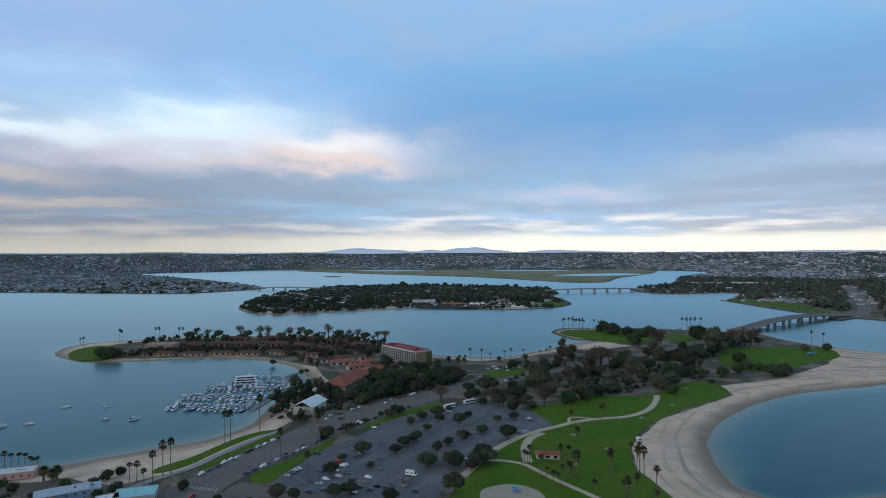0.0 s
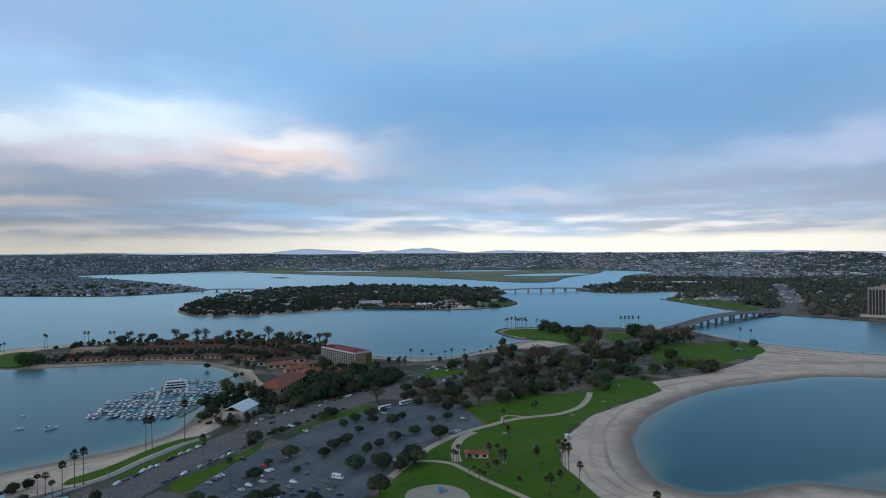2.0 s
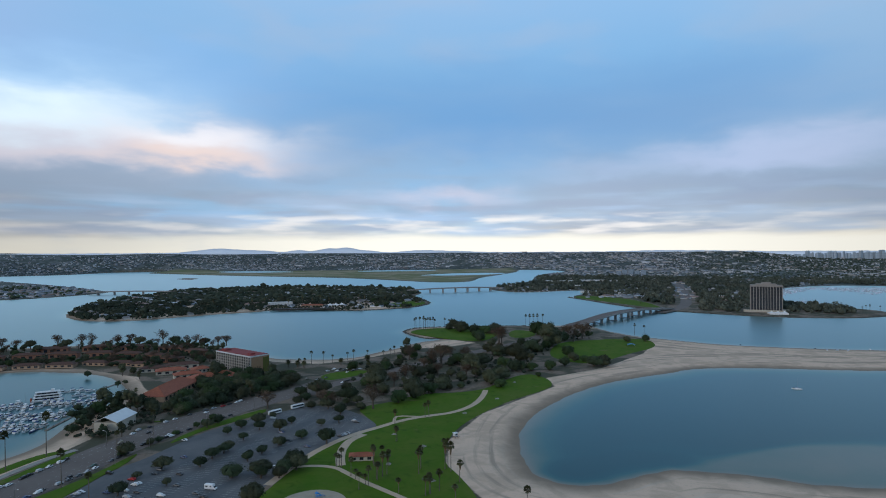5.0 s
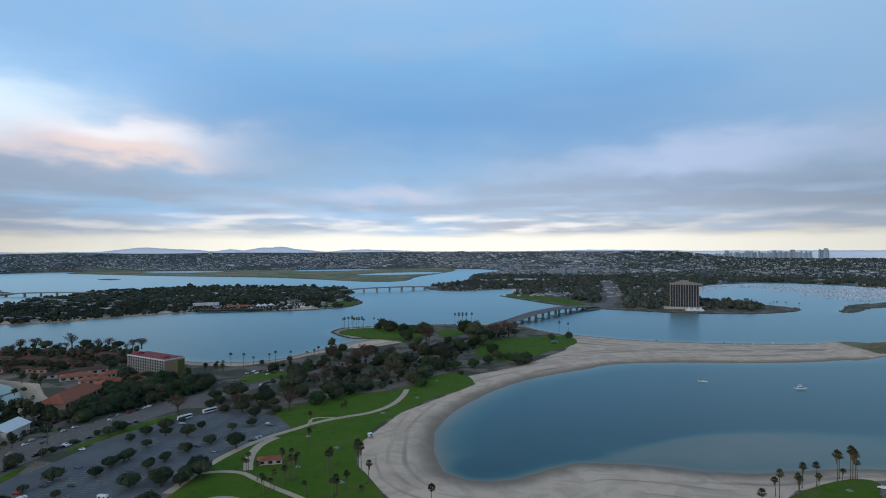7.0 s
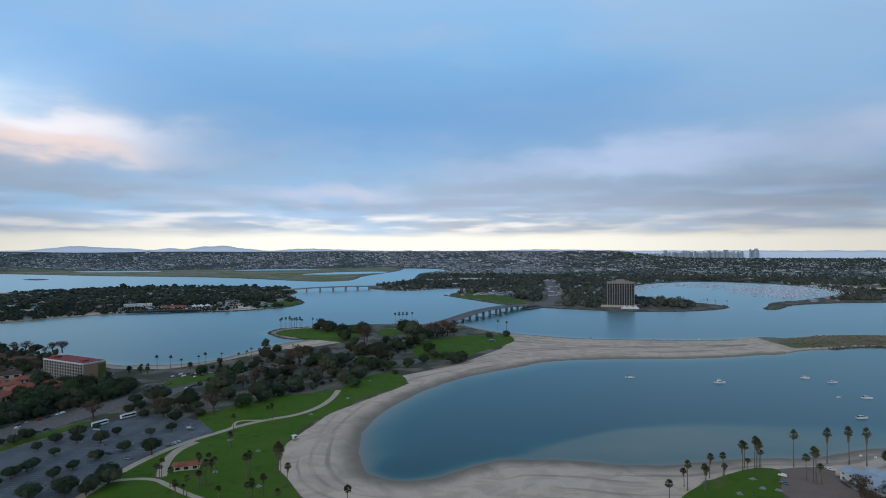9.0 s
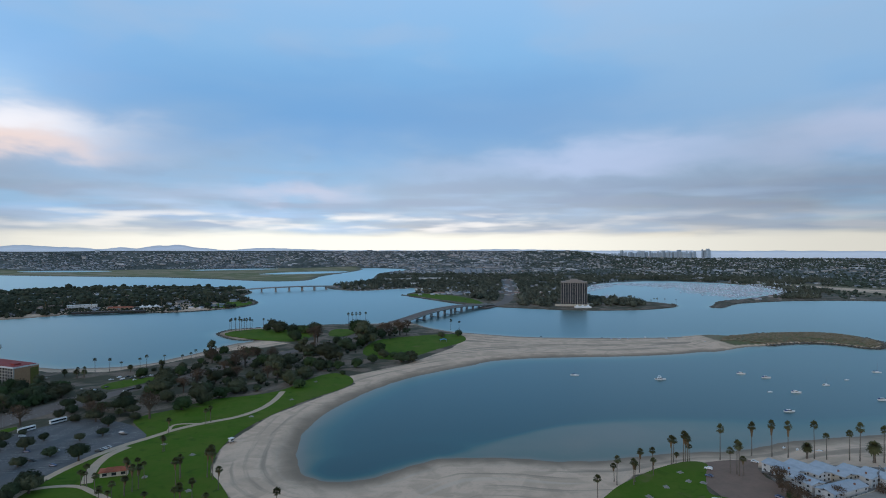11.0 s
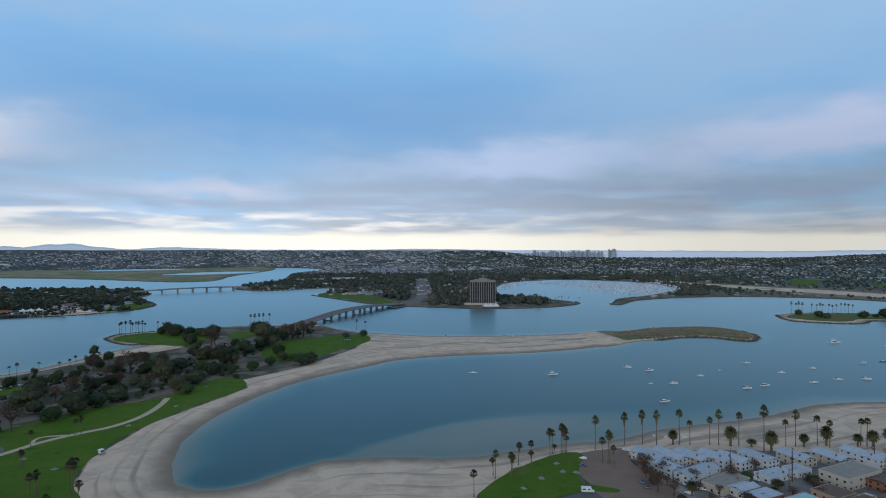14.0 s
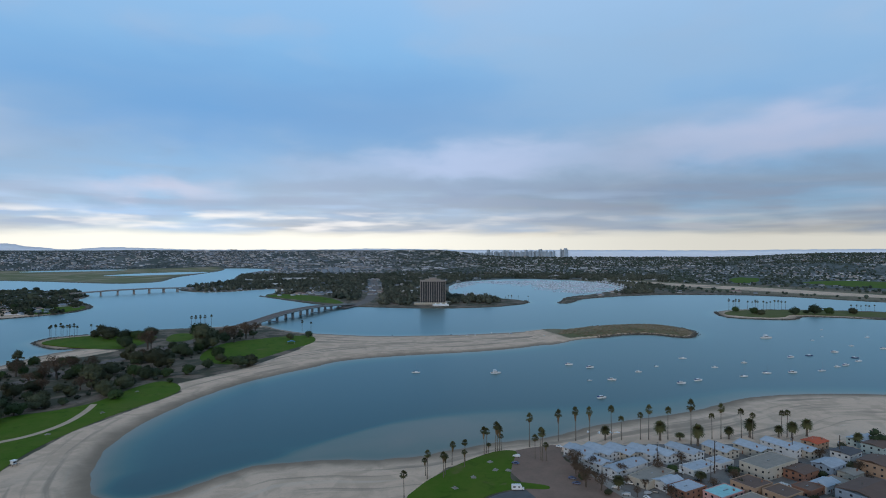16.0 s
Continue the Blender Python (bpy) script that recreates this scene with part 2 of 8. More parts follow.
def ground_material():
    """Sand, wet by the water, and the dry earth and scrub inland."""
    m = bpy.data.materials.new("ground")
    m.use_nodes = True
    nt = m.node_tree
    N, L = nt.nodes.new, nt.links.new
    bs = nt.nodes["Principled BSDF"]
    bs.inputs["Roughness"].default_value = 0.9
    bs.inputs["Specular IOR Level"].default_value = 0.2
    geo = N("ShaderNodeNewGeometry")
    sp = N("ShaderNodeSeparateXYZ")
    L(geo.outputs["Position"], sp.inputs[0])

    def noise_at(scale, detail=4.0, dist=0.0):
        n = N("ShaderNodeTexNoise")
        L(geo.outputs["Position"], n.inputs["Vector"])
        n.inputs["Scale"].default_value, n.inputs["Detail"].default_value, n.inputs["Distortion"].default_value = scale, detail, dist
        return n.outputs[0]

    def mr(v, a, b, c=0.0, d=1.0):
        n = N("ShaderNodeMapRange")
        n.interpolation_type = "SMOOTHSTEP"
        L(v, n.inputs[0])
        for k, x in enumerate((a, b, c, d)):
            n.inputs[k + 1].default_value = x
        return n.outputs[0]

    def mix(f, a, b):
        n = N("ShaderNodeMix")
        n.data_type = "RGBA"
        L(f, n.inputs[0])
        for s, v in ((n.inputs[6], a), (n.inputs[7], b)):
            if isinstance(v, tuple):
                s.default_value = (*v, 1)
            else:
                L(v, s)
        return n.outputs[2]

    def sum2(a, b, k):
        n = N("ShaderNodeMath")
        n.operation = "MULTIPLY_ADD"
        L(b, n.inputs[0])
        n.inputs[1].default_value = k
        L(a, n.inputs[2])
        return n.outputs[0]

    attr = {}
    for key in ("sand", "town", "marsh", "shore"):
        a = N("ShaderNodeAttribute")
        a.attribute_name = key
        attr[key] = a.outputs["Fac"]
    h = sum2(sp.outputs[2], noise_at(0.045, 6, 1.2), 0.9)
    sand = mix(mr(noise_at(0.05, 6, 1.0), 0.42, 0.62), (0.71, 0.515, 0.375), (0.57, 0.415, 0.30))
    sand = mix(mr(noise_at(0.5, 3), 0.5, 0.75, 0, 0.22), sand, (0.36, 0.29, 0.23))
    # tide lines: tone drawn out along the shore
    cv = N("ShaderNodeCombineXYZ")
    for k, (src, f) in enumerate(((attr["shore"], 0.11), (sp.outputs[0], 0.007), (sp.outputs[1], 0.007))):
        mm = N("ShaderNodeMath")
        mm.operation = "MULTIPLY"
        L(src, mm.inputs[0])
        mm.inputs[1].default_value = f
        L(mm.outputs[0], cv.inputs[k])
    tide = N("ShaderNodeTexNoise")
    L(cv.outputs[0], tide.inputs["Vector"])
    tide.inputs["Scale"].default_value, tide.inputs["Detail"].default_value, tide.inputs["Distortion"].default_value = 1.0, 6, 0.25
    sand = mix(mr(tide.outputs[0], 0.52, 0.66, 0, 0.75), sand, (0.31, 0.24, 0.18))
    sand = mix(mr(tide.outputs[0], 0.40, 0.28, 0, 0.5), sand, (0.68, 0.545, 0.425))
    sand = mix(mr(h, 0.45, 1.95), (0.26, 0.198, 0.142), sand)
    earth = mix(mr(noise_at(0.035, 5, 0.8), 0.40, 0.56), (0.22, 0.165, 0.125), (0.075, 0.072, 0.045))
    earth = mix(mr(noise_at(0.4, 4), 0.45, 0.7, 0, 0.6), earth, (0.085, 0.08, 0.055))
    town = mix(mr(noise_at(0.012, 6, 1.0), 0.40, 0.62), (0.065, 0.080, 0.070), (0.135, 0.145, 0.140))
    marsh = mix(mr(noise_at(0.006, 6, 1.0), 0.42, 0.62), (0.155, 0.165, 0.07), (0.30, 0.245, 0.155))
    col = mix(attr["marsh"], mix(attr["town"], mix(mr(sum2(attr["sand"], noise_at(0.25, 4), 0.4), 0.55, 0.85), earth, sand), town), marsh)
    L(col, bs.inputs["Base Color"])
    b = N("ShaderNodeBump")
    b.inputs["Strength"].default_value, b.inputs["Distance"].default_value = 0.4, 0.3
    L(noise_at(0.8, 5), b.inputs["Height"])
    L(b.outputs[0], bs.inputs["Normal"])
    return m


def water_material():
    """Bay water: clear over the shoals, dark where it is deep, with a light ripple."""
    m = bpy.data.materials.new("bay_water")
    m.use_nodes = True
    nt = m.node_tree
    N, L = nt.nodes.new, nt.links.new
    bs = nt.nodes["Principled BSDF"]
    bs.inputs["Roughness"].default_value = 0.6
    bs.inputs["Specular IOR Level"].default_value = 0.0
    geo = N("ShaderNodeNewGeometry")
    a = N("ShaderNodeAttribute")
    a.attribute_name = "depth"
    n1 = N("ShaderNodeTexNoise")
    L(geo.outputs["Position"], n1.inputs["Vector"])
    n1.inputs["Scale"].default_value, n1.inputs["Detail"].default_value, n1.inputs["Distortion"].default_value = 0.018, 5, 1.0
    ad = N("ShaderNodeMath")
    ad.operation = "MULTIPLY_ADD"
    L(n1.outputs[0], ad.inputs[0])
    ad.inputs[1].default_value = 0.7
    L(a.outputs["Fac"], ad.inputs[2])
    rp = N("ShaderNodeValToRGB")
    e = rp.color_ramp.elements
    stops = [(0.0, (0.215, 0.172, 0.125)), (0.06, (0.172, 0.152, 0.112)), (0.13, (0.118, 0.134, 0.100)), (0.20, (0.074, 0.112, 0.088)), (0.34, (0.016, 0.080, 0.078)), (0.55, (0.0, 0.047, 0.057)), (1.0, (0.0, 0.037, 0.048))]
    while len(e) < len(stops):
        e.new(0.5)
    for k, (p, c) in enumerate(stops):
        e[k].position, e[k].color = p, (*c, 1)
    dv = N("ShaderNodeMath")
    dv.operation = "MULTIPLY_ADD"
    L(ad.outputs[0], dv.inputs[0])
    dv.inputs[1].default_value, dv.inputs[2].default_value = 0.2, -0.05
    L(dv.outputs[0], rp.inputs[0])
    L(rp.outputs[0], bs.inputs["Base Color"])
    w = N("ShaderNodeTexNoise")
    L(geo.outputs["Position"], w.inputs["Vector"])
    w.inputs["Scale"].default_value, w.inputs["Detail"].default_value = 0.55, 5
    b = N("ShaderNodeBump")
    b.inputs["Strength"].default_value, b.inputs["Distance"].default_value = 0.35, 0.3
    L(w.outputs[0], b.inputs["Height"])
    L(b.outputs[0], bs.inputs["Normal"])
    # the sky's gloss on the ripples, its reflection tinted blue-green, over the water's own colour
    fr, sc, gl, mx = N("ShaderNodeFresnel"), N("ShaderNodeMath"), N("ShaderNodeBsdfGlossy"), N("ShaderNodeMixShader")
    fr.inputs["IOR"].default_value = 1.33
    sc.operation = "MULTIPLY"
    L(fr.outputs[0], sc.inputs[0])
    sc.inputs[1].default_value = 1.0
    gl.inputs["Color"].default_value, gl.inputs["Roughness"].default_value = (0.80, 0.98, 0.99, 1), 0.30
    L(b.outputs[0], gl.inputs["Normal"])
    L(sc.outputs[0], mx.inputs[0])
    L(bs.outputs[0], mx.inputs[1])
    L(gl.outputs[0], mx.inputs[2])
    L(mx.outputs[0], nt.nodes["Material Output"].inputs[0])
    return m


def grass_material():
    """Mown park turf: deep green with lighter and worn, yellower patches."""
    m = mat("lawn_grass", (0.060, 0.132, 0.008), (0.098, 0.144, 0.018), 0.045, 0.95, bump=0.3, spec=0.1)
    nt = m.node_tree
    N, L = nt.nodes.new, nt.links.new
    bs, tc = nt.nodes["Principled BSDF"], N("ShaderNodeTexCoord")
    col = bs.inputs["Base Color"].links[0].from_socket
    for scale, lo, hi, amount, tint in ((0.012, 0.50, 0.66, 0.55, (0.105, 0.135, 0.026)), (0.11, 0.55, 0.72, 0.6, (0.030, 0.075, 0.008)), (0.06, 0.63, 0.74, 0.6, (0.16, 0.135, 0.06))):
        n, r, x = N("ShaderNodeTexNoise"), N("ShaderNodeMapRange"), N("ShaderNodeMix")
        L(tc.outputs["Object"], n.inputs["Vector"])
        n.inputs["Scale"].default_value, n.inputs["Detail"].default_value, n.inputs["Distortion"].default_value = scale, 5.0, 0.6
        r.interpolation_type = "SMOOTHSTEP"
        L(n.outputs[0], r.inputs[0])
        r.inputs[1].default_value, r.inputs[2].default_value, r.inputs[4].default_value = lo, hi, amount
        x.data_type = "RGBA"
        L(r.outputs[0], x.inputs[0])
        L(col, x.inputs[6])
        x.inputs[7].default_value = (*tint, 1)
        col = x.outputs[2]
    L(col, bs.inputs["Base Color"])
    return m


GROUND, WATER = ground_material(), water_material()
GRASS = grass_material()
SCRUB_GRASS = mat("dry_grass", (0.10, 0.13, 0.035), (0.15, 0.14, 0.06), 0.05, 0.95, spec=0.1)
ASPHALT = mat("asphalt", (0.088, 0.092, 0.098), (0.140, 0.138, 0.138), 0.045, 0.85, bump=0.1)
ROADWAY = mat("road_asphalt", (0.130, 0.102, 0.088), (0.175, 0.142, 0.122), 0.04, 0.85, bump=0.1)
CONCRETE = mat("concrete", (0.36, 0.33, 0.29), (0.27, 0.25, 0.22), 0.4, 0.85)
PATHWAY = mat("path_concrete", (0.56, 0.42, 0.30), (0.46, 0.35, 0.25), 0.2, 0.9)
PAINT = mat("road_paint", (0.55, 0.54, 0.50), (0.42, 0.41, 0.39), 2.0, 0.8)
PIT_SAND = mat("pit_sand", (0.42, 0.35, 0.26), (0.36, 0.30, 0.22), 0.3, 0.95)
ROCK = mat("riprap", (0.16, 0.145, 0.12), (0.075, 0.07, 0.06), 0.5, 0.95, bump=0.6, island=0.35)
JETTY_SCRUB = mat("jetty_scrub", (0.28, 0.215, 0.135), (0.17, 0.135, 0.08), 0.08, 0.95, bump=0.5)

# ---- helpers for meshes ----


def mesh_of(name, verts, faces, material=None, smooth=False):
    me = bpy.data.meshes.new(name)
    me.from_pydata(verts if isinstance(verts, list) else verts.tolist(), [], faces if isinstance(faces, list) else faces.tolist())
    for mm in (material if isinstance(material, (list, tuple)) else [material] if material else []):
        me.materials.append(mm)
    if smooth:
        me.polygons.foreach_set("use_smooth", np.ones(len(me.polygons), bool))
    me.update()
    return me


def bm_mesh(name, bm, material=None):
    me = bpy.data.meshes.new(name)
    bm.to_mesh(me)
    bm.free()
    if material:
        me.materials.append(material)
    return me


def part(name, source, material, parent, label=""):
    """A bmesh or a mesh as one object under a thing or a part."""
    me = bm_mesh(name, source, material) if isinstance(source, bmesh.types.BMesh) else source
    ob = new(name, me)
    ob.parent = parent
    if label:
        ob["label"] = label
    return ob


def thing(name, m, label, category, group=""):
    ob = new(name)
    ob.empty_display_size = 0.5
    ob.matrix_world = m
    return tagged(ob, label, category, group)


def box(bm, x0, y0, z0, x1, y1, z1, bevel=0.0):
    r = bmesh.ops.create_cube(bm, size=1.0)
    bmesh.ops.transform(bm, verts=r["verts"], matrix=Matrix.LocRotScale(((x0 + x1) / 2, (y0 + y1) / 2, (z0 + z1) / 2), None, (x1 - x0, y1 - y0, z1 - z0)))
    if bevel:
        edges = list({e for v in r["verts"] for e in v.link_edges})
        bmesh.ops.bevel(bm, geom=edges, offset=bevel, segments=2, profile=0.5, affect="EDGES")
    return bm


def boxes(*args, bevel=0.0):
    bm = bmesh.new()
    for a in args:
        box(bm, *a, bevel=bevel)
    return bm


def tube(bm, x, y, z0, z1, r0, r1, n=8):
    r = bmesh.ops.create_cone(bm, cap_ends=True, segments=n, radius1=r0, radius2=r1, depth=z1 - z0)
    bmesh.ops.translate(bm, verts=r["verts"], vec=(x, y, (z0 + z1) / 2))
    return bm


def soften(pts, closed=True, times=2):
    """Corner-cutting: a smooth line from a few points."""
    p = np.array(pts, float)
    for _ in range(times):
        q = np.roll(p, -1, 0) if closed else p[1:]
        a = p if closed else p[:-1]
        s = np.stack([0.75 * a + 0.25 * q, 0.25 * a + 0.75 * q], 1).reshape(-1, 2)
        p = s if closed else np.vstack([p[:1], s, p[-1:]])
    return p


def signed(pts, poly):
    """Distance to a closed line, positive inside."""
    out = np.empty(len(pts))
    a, b = poly, np.roll(poly, -1, 0)
    ab = b - a
    ll = (ab ** 2).sum(1) + 1e-9
    step = max(1, 4_000_000 // len(poly))
    for s in range(0, len(pts), step):
        p = pts[s:s + step, None, :]
        ap = p - a
        t = np.clip((ap * ab).sum(2) / ll, 0, 1)
        d = np.sqrt(((ap - t[..., None] * ab) ** 2).sum(2).min(1))
        cross = ((a[:, 1] > p[..., 1]) != (b[:, 1] > p[..., 1])) & (p[..., 0] < ab[:, 0] * (p[..., 1] - a[:, 1]) / (ab[:, 1] + 1e-12) + a[:, 0])
        out[s:s + step] = np.where(cross.sum(1) % 2 == 1, d, -d)
    return out


# ---- the plan, in metres ----
COVE_SHORE = [
    (-702, 202), (-446, 277), (-270, 354), (-203, 405), (-190, 412), (-175, 422), (-166, 430), (-156, 448), (-149, 471),
    (-152, 514), (-148, 547), (-141, 576), (-132, 585), (-136, 615), (-148, 646), (-164, 674), (-180, 701),
]
POINT_SHORE = [
    (-212, 730), (-244, 742), (-277, 755), (-311, 752), (-342, 741), (-379, 731), (-419, 728), (-452, 736), (-483, 753),
    (-513, 782), (-533, 818), (-537, 862), (-524, 888), (-503, 904), (-462, 926), (-390, 941), (-303, 951), (-209, 935),
    (-126, 915), (-68, 848), (-18, 772),
]
BACK_SHORE = [
    (31, 756), (62, 750), (93, 760), (107, 778), (142, 808), (184, 861), (216, 875), (226, 883), (196, 896),
    (183, 946), (178, 975), (189, 998), (207, 1021), (240, 1022), (303, 1019), (401, 1001), (481, 984), (510, 962),
    (506, 905), (520, 839), (534, 819), (558, 782), (585, 745), (616, 719), (685, 677), (761, 644), (803, 632),
    (855, 627),
]
JETTY_SHORE = [
    (871, 599), (925, 600), (995, 582), (1035, 551), (1040, 510), (1022, 472), (993, 447), (954, 434), (941, 444),
    (942, 472), (931, 496), (898, 514), (847, 518), (807, 529), (742, 515),
]
BASIN_SHORE = [
    (730, 526), (682, 526), (610, 545), (547, 572), (481, 593), (440, 591), (410, 578), (353, 563), (312, 545),
    (270, 516), (234, 483), (205, 450), (186, 419), (172, 381), (165, 347), (170, 326), (184, 315), (200, 313),
    (222, 321), (239, 324), (256, 325), (297, 304), (313, 288), (324, 284), (343, 275), (361, 273), (385, 269),
    (407, 263), (426, 253), (446, 249), (468, 250), (487, 247), (519, 239), (551, 230), (577, 224), (610, 220),
    (650, 218), (682, 208), (725, 182), (771, 143),
]
SHELF = [
    (256, 326), (276, 333), (300, 342), (335, 350), (370, 355), (416, 350), (456, 334), (500, 308), (560, 276), (630, 252), (700, 225),
    (690, 205), (610, 222), (551, 232), (487, 249), (446, 252), (430, 258), (400, 266), (346, 274), (313, 286), (273, 313),
]
HARBOUR_NORTH = [
    (1566, 1753), (1935, 1621), (1973, 1422), (1880, 1224), (1615, 1087), (1484, 1086), (1600, 1249), (1620, 1457), (1633, 1648),
    (1453, 1533), (1273, 1398),
]
HARBOUR_WEST = [
    (1160, 1271), (1256, 1291), (1218, 1168), (1156, 1077), (1082, 1159),
]
VACATION_SHORE = [
    (-485, 1391), (-426, 1300), (-366, 1263), (-296, 1271), (-231, 1315), (-173, 1349), (-110, 1372), (-33, 1423), (60, 1377),
    (122, 1348), (188, 1357), (266, 1394), (312, 1464), (325, 1527), (320, 1634), (315, 1736), (362, 1847), (372, 1949),
    (311, 2100), (243, 2204), (34, 2293), (-186, 2311), (-396, 2255), (-465, 2127), (-470, 1982), (-516, 1906), (-533, 1725),
    (-526, 1558),
]
CROWN_SHORE = [
    (-2201, 2132), (-1760, 2044), (-1492, 1998), (-1373, 1990), (-1178, 1951), (-973, 1912), (-841, 1903), (-760, 1975), (-693, 2054),
    (-651, 2142), (-650, 2207), (-750, 2358), (-878, 2532), (-1124, 2850), (-1440, 3189), (-1746, 3498), (-1866, 3604), (-1788, 3805),
    (-1567, 3887), (-1447, 3964), (-1335, 4208), (-1313, 4337), (-1218, 4366), (-942, 4437),
]
FIESTA_SHORE = [
    (-1054, 4123), (-832, 3901), (-486, 3539), (-137, 3256), (105, 3087), (310, 2817), (434, 2596), (527, 2451), (641, 2440),
    (710, 2523), (821, 2822), (1027, 3120), (1298, 3579), (1366, 3864), (1485, 3838), (1570, 3617), (1527, 3370), (1311, 3159),
    (1175, 2967), (994, 2543),
]
QUIVIRA_SHORE = [
    (898, 2296), (722, 2133), (634, 2015), (617, 1932), (637, 1829), (703, 1777), (806, 1817), (901, 1835), (878, 1722),
    (733, 1572), (742, 1420), (750, 1275), (771, 1202), (798, 1147), (830, 1105), (876, 1045), (938, 992), (1014, 959),
    (1086, 952), (1170, 967), (1212, 1021), (1209, 1086), (1205, 1174), (1163, 1231), (1210, 1334), (1472, 1652), (1676, 1781),
    (1919, 1797), (2027, 1702),
]
MARINA_SHORE = [
    (2060, 1487), (1932, 1255), (1802, 1134), (1581, 1062), (1450, 1029), (1351, 1006), (1286, 958), (1219, 919), (1234, 899),
    (1349, 960), (1436, 963), (1545, 950), (1669, 903), (1758, 834), (1839, 744), (1864, 651), (1861, 541), (1866, 437),
]
ISLET_SHORE = [
    (1325, 587), (1249, 531), (1255, 492), (1287, 445), (1321, 429), (1376, 444), (1412, 403), (1442, 323), (1486, 225),
    (1686, 263), (1605, 367), (1562, 443), (1498, 508), (1443, 566), (1388, 594),
]
PARK_LAWN = [
    (262, 605), (272, 577), (265, 545), (239, 523), (216, 508), (193, 489), (171, 468), (149, 443), (135, 421),
    (125, 398), (118, 372), (117, 358), (120, 345), (123, 314), (121, 287), (81, 270), (29, 271), (4, 277),
    (0, 307), (4, 328), (16, 353), (25, 380), (35, 396), (48, 416), (66, 436), (85, 448), (79, 471),
    (70, 509), (106, 520), (132, 544), (167, 539), (195, 547), (216, 569), (241, 595),
]
FIELD_LAWN = [
    (322, 703), (366, 785), (406, 808), (437, 807), (472, 811), (509, 801), (512, 774), (488, 726), (427, 691),
    (382, 656), (348, 638), (328, 663),
]
POINT_LAWN = [
    (184, 957), (202, 984), (237, 999), (270, 985), (305, 946), (339, 931), (283, 838), (254, 839), (225, 881),
    (203, 916),
]
HILL_LAWN = [
    (356, 947), (385, 919), (373, 874), (342, 848), (324, 869),
]
STRIP_LAWN = [
    (40, 641), (54, 662), (95, 667), (90, 646), (62, 626), (49, 621),
]
COVE_LAWN = [
    (-176, 356), (-178, 366), (-172, 374), (-163, 386), (-156, 406), (-148, 425), (-138, 439), (-124, 445), (-127, 438), (-136, 428), (-145, 410), (-153, 390), (-158, 373), (-166, 361),
]
VERGE_LAWN = [
    (-116, 354), (-110, 342), (-101, 340), (-96, 359), (-91, 374), (-86, 390), (-79, 404), (-76, 428), (-82, 417), (-89, 398), (-99, 379), (-109, 364),
]
MEDIAN_LAWN = [
    (-62, 440), (-53, 453), (-43, 470), (-23, 489), (-2, 511), (-4, 523), (-24, 504), (-44, 480), (-59, 457),
]
POINT_TIP_LAWN = [
    (-486, 766), (-503, 801), (-504, 833), (-483, 853), (-455, 818), (-417, 756), (-422, 732), (-456, 737),
]
RIGHT_LAWN = [
    (294, 226), (304, 231), (318, 238), (336, 243), (352, 247), (369, 249), (383, 249), (392, 244), (391, 238),
    (380, 231), (368, 221), (358, 212), (355, 206), (361, 199), (367, 189), (362, 186), (353, 196),
    (341, 201), (325, 201), (298, 191), (277, 200),
]
CAR_PARK = [
    (-83, 304), (-101, 338), (-96, 355), (-90, 373), (-85, 390), (-78, 403), (-70, 413), (-59, 434), (-45, 461), (-30, 479), (-7, 496), (17, 514), (34, 523), (56, 510), (70, 493), (79, 471), (85, 450), (67, 439), (48, 421), (32, 400), (21, 380), (13, 355), (4, 340), (-3, 325), (-9, 300), (-22, 261), (-56, 262),
]
SANDPIT = [
    (19, 319), (20, 330), (27, 336), (37, 339), (46, 336), (53, 328), (55, 317), (51, 306), (32, 297),
    (20, 307),
]
ROAD_NORTH = [
    (-166, 293), (-162, 312), (-159, 325), (-155, 338), (-148, 354), (-144, 366), (-135, 391), (-124, 414), (-117, 433), (-108, 452), (-97, 468), (-86, 486), (-67, 516), (-44, 538), (-19, 563), (8, 586), (24, 608), (36, 624),
]
ROAD_SOUTH = [
    (-124, 292), (-126, 314), (-124, 335), (-118, 353), (-110, 366), (-98, 388), (-88, 411), (-77, 436), (-60, 462), (-40, 489), (-17, 519), (8, 545), (27, 567), (36, 577), (48, 592),
]
PARKWAY = [
    (28, 567), (54, 605), (79, 620), (106, 641), (137, 669), (178, 704), (226, 741), (279, 775), (346, 834),
    (404, 881), (475, 918),
]
QUIVIRA_ROAD = [
    (740, 1125), (865, 1215), (1017, 1436), (1229, 1763), (1419, 2091),
]
PATH_LOOP = [
    (11, 351), (31, 393), (47, 416), (66, 436), (85, 448), (103, 462), (127, 470), (146, 473), (168, 490),
    (185, 518), (195, 543),
]
PATH_SOUTH = [
    (23, 377), (37, 377), (50, 371), (56, 360), (65, 344), (74, 331), (84, 316), (93, 302),
]
PATH_LINK = [
    (72, 433), (61, 422), (55, 404), (53, 387), (53, 373),
]
PROMENADE = [
    (-180, 328), (-172, 346), (-164, 356), (-154, 370), (-149, 387), (-141, 407), (-132, 427), (-120, 443),
]
POND_WEST = [
    (-645, 4280), (-338, 4261), (-112, 4084), (-127, 3910), (-351, 3922), (-552, 4035),
]
POND_EAST = [
    (293, 4045), (619, 4157), (870, 4036), (796, 3870), (532, 3835), (316, 3865),
]
POND_SOUTH = [
    (547, 3176), (760, 3383), (1001, 3437), (1161, 3333), (970, 3127), (722, 3085),
]
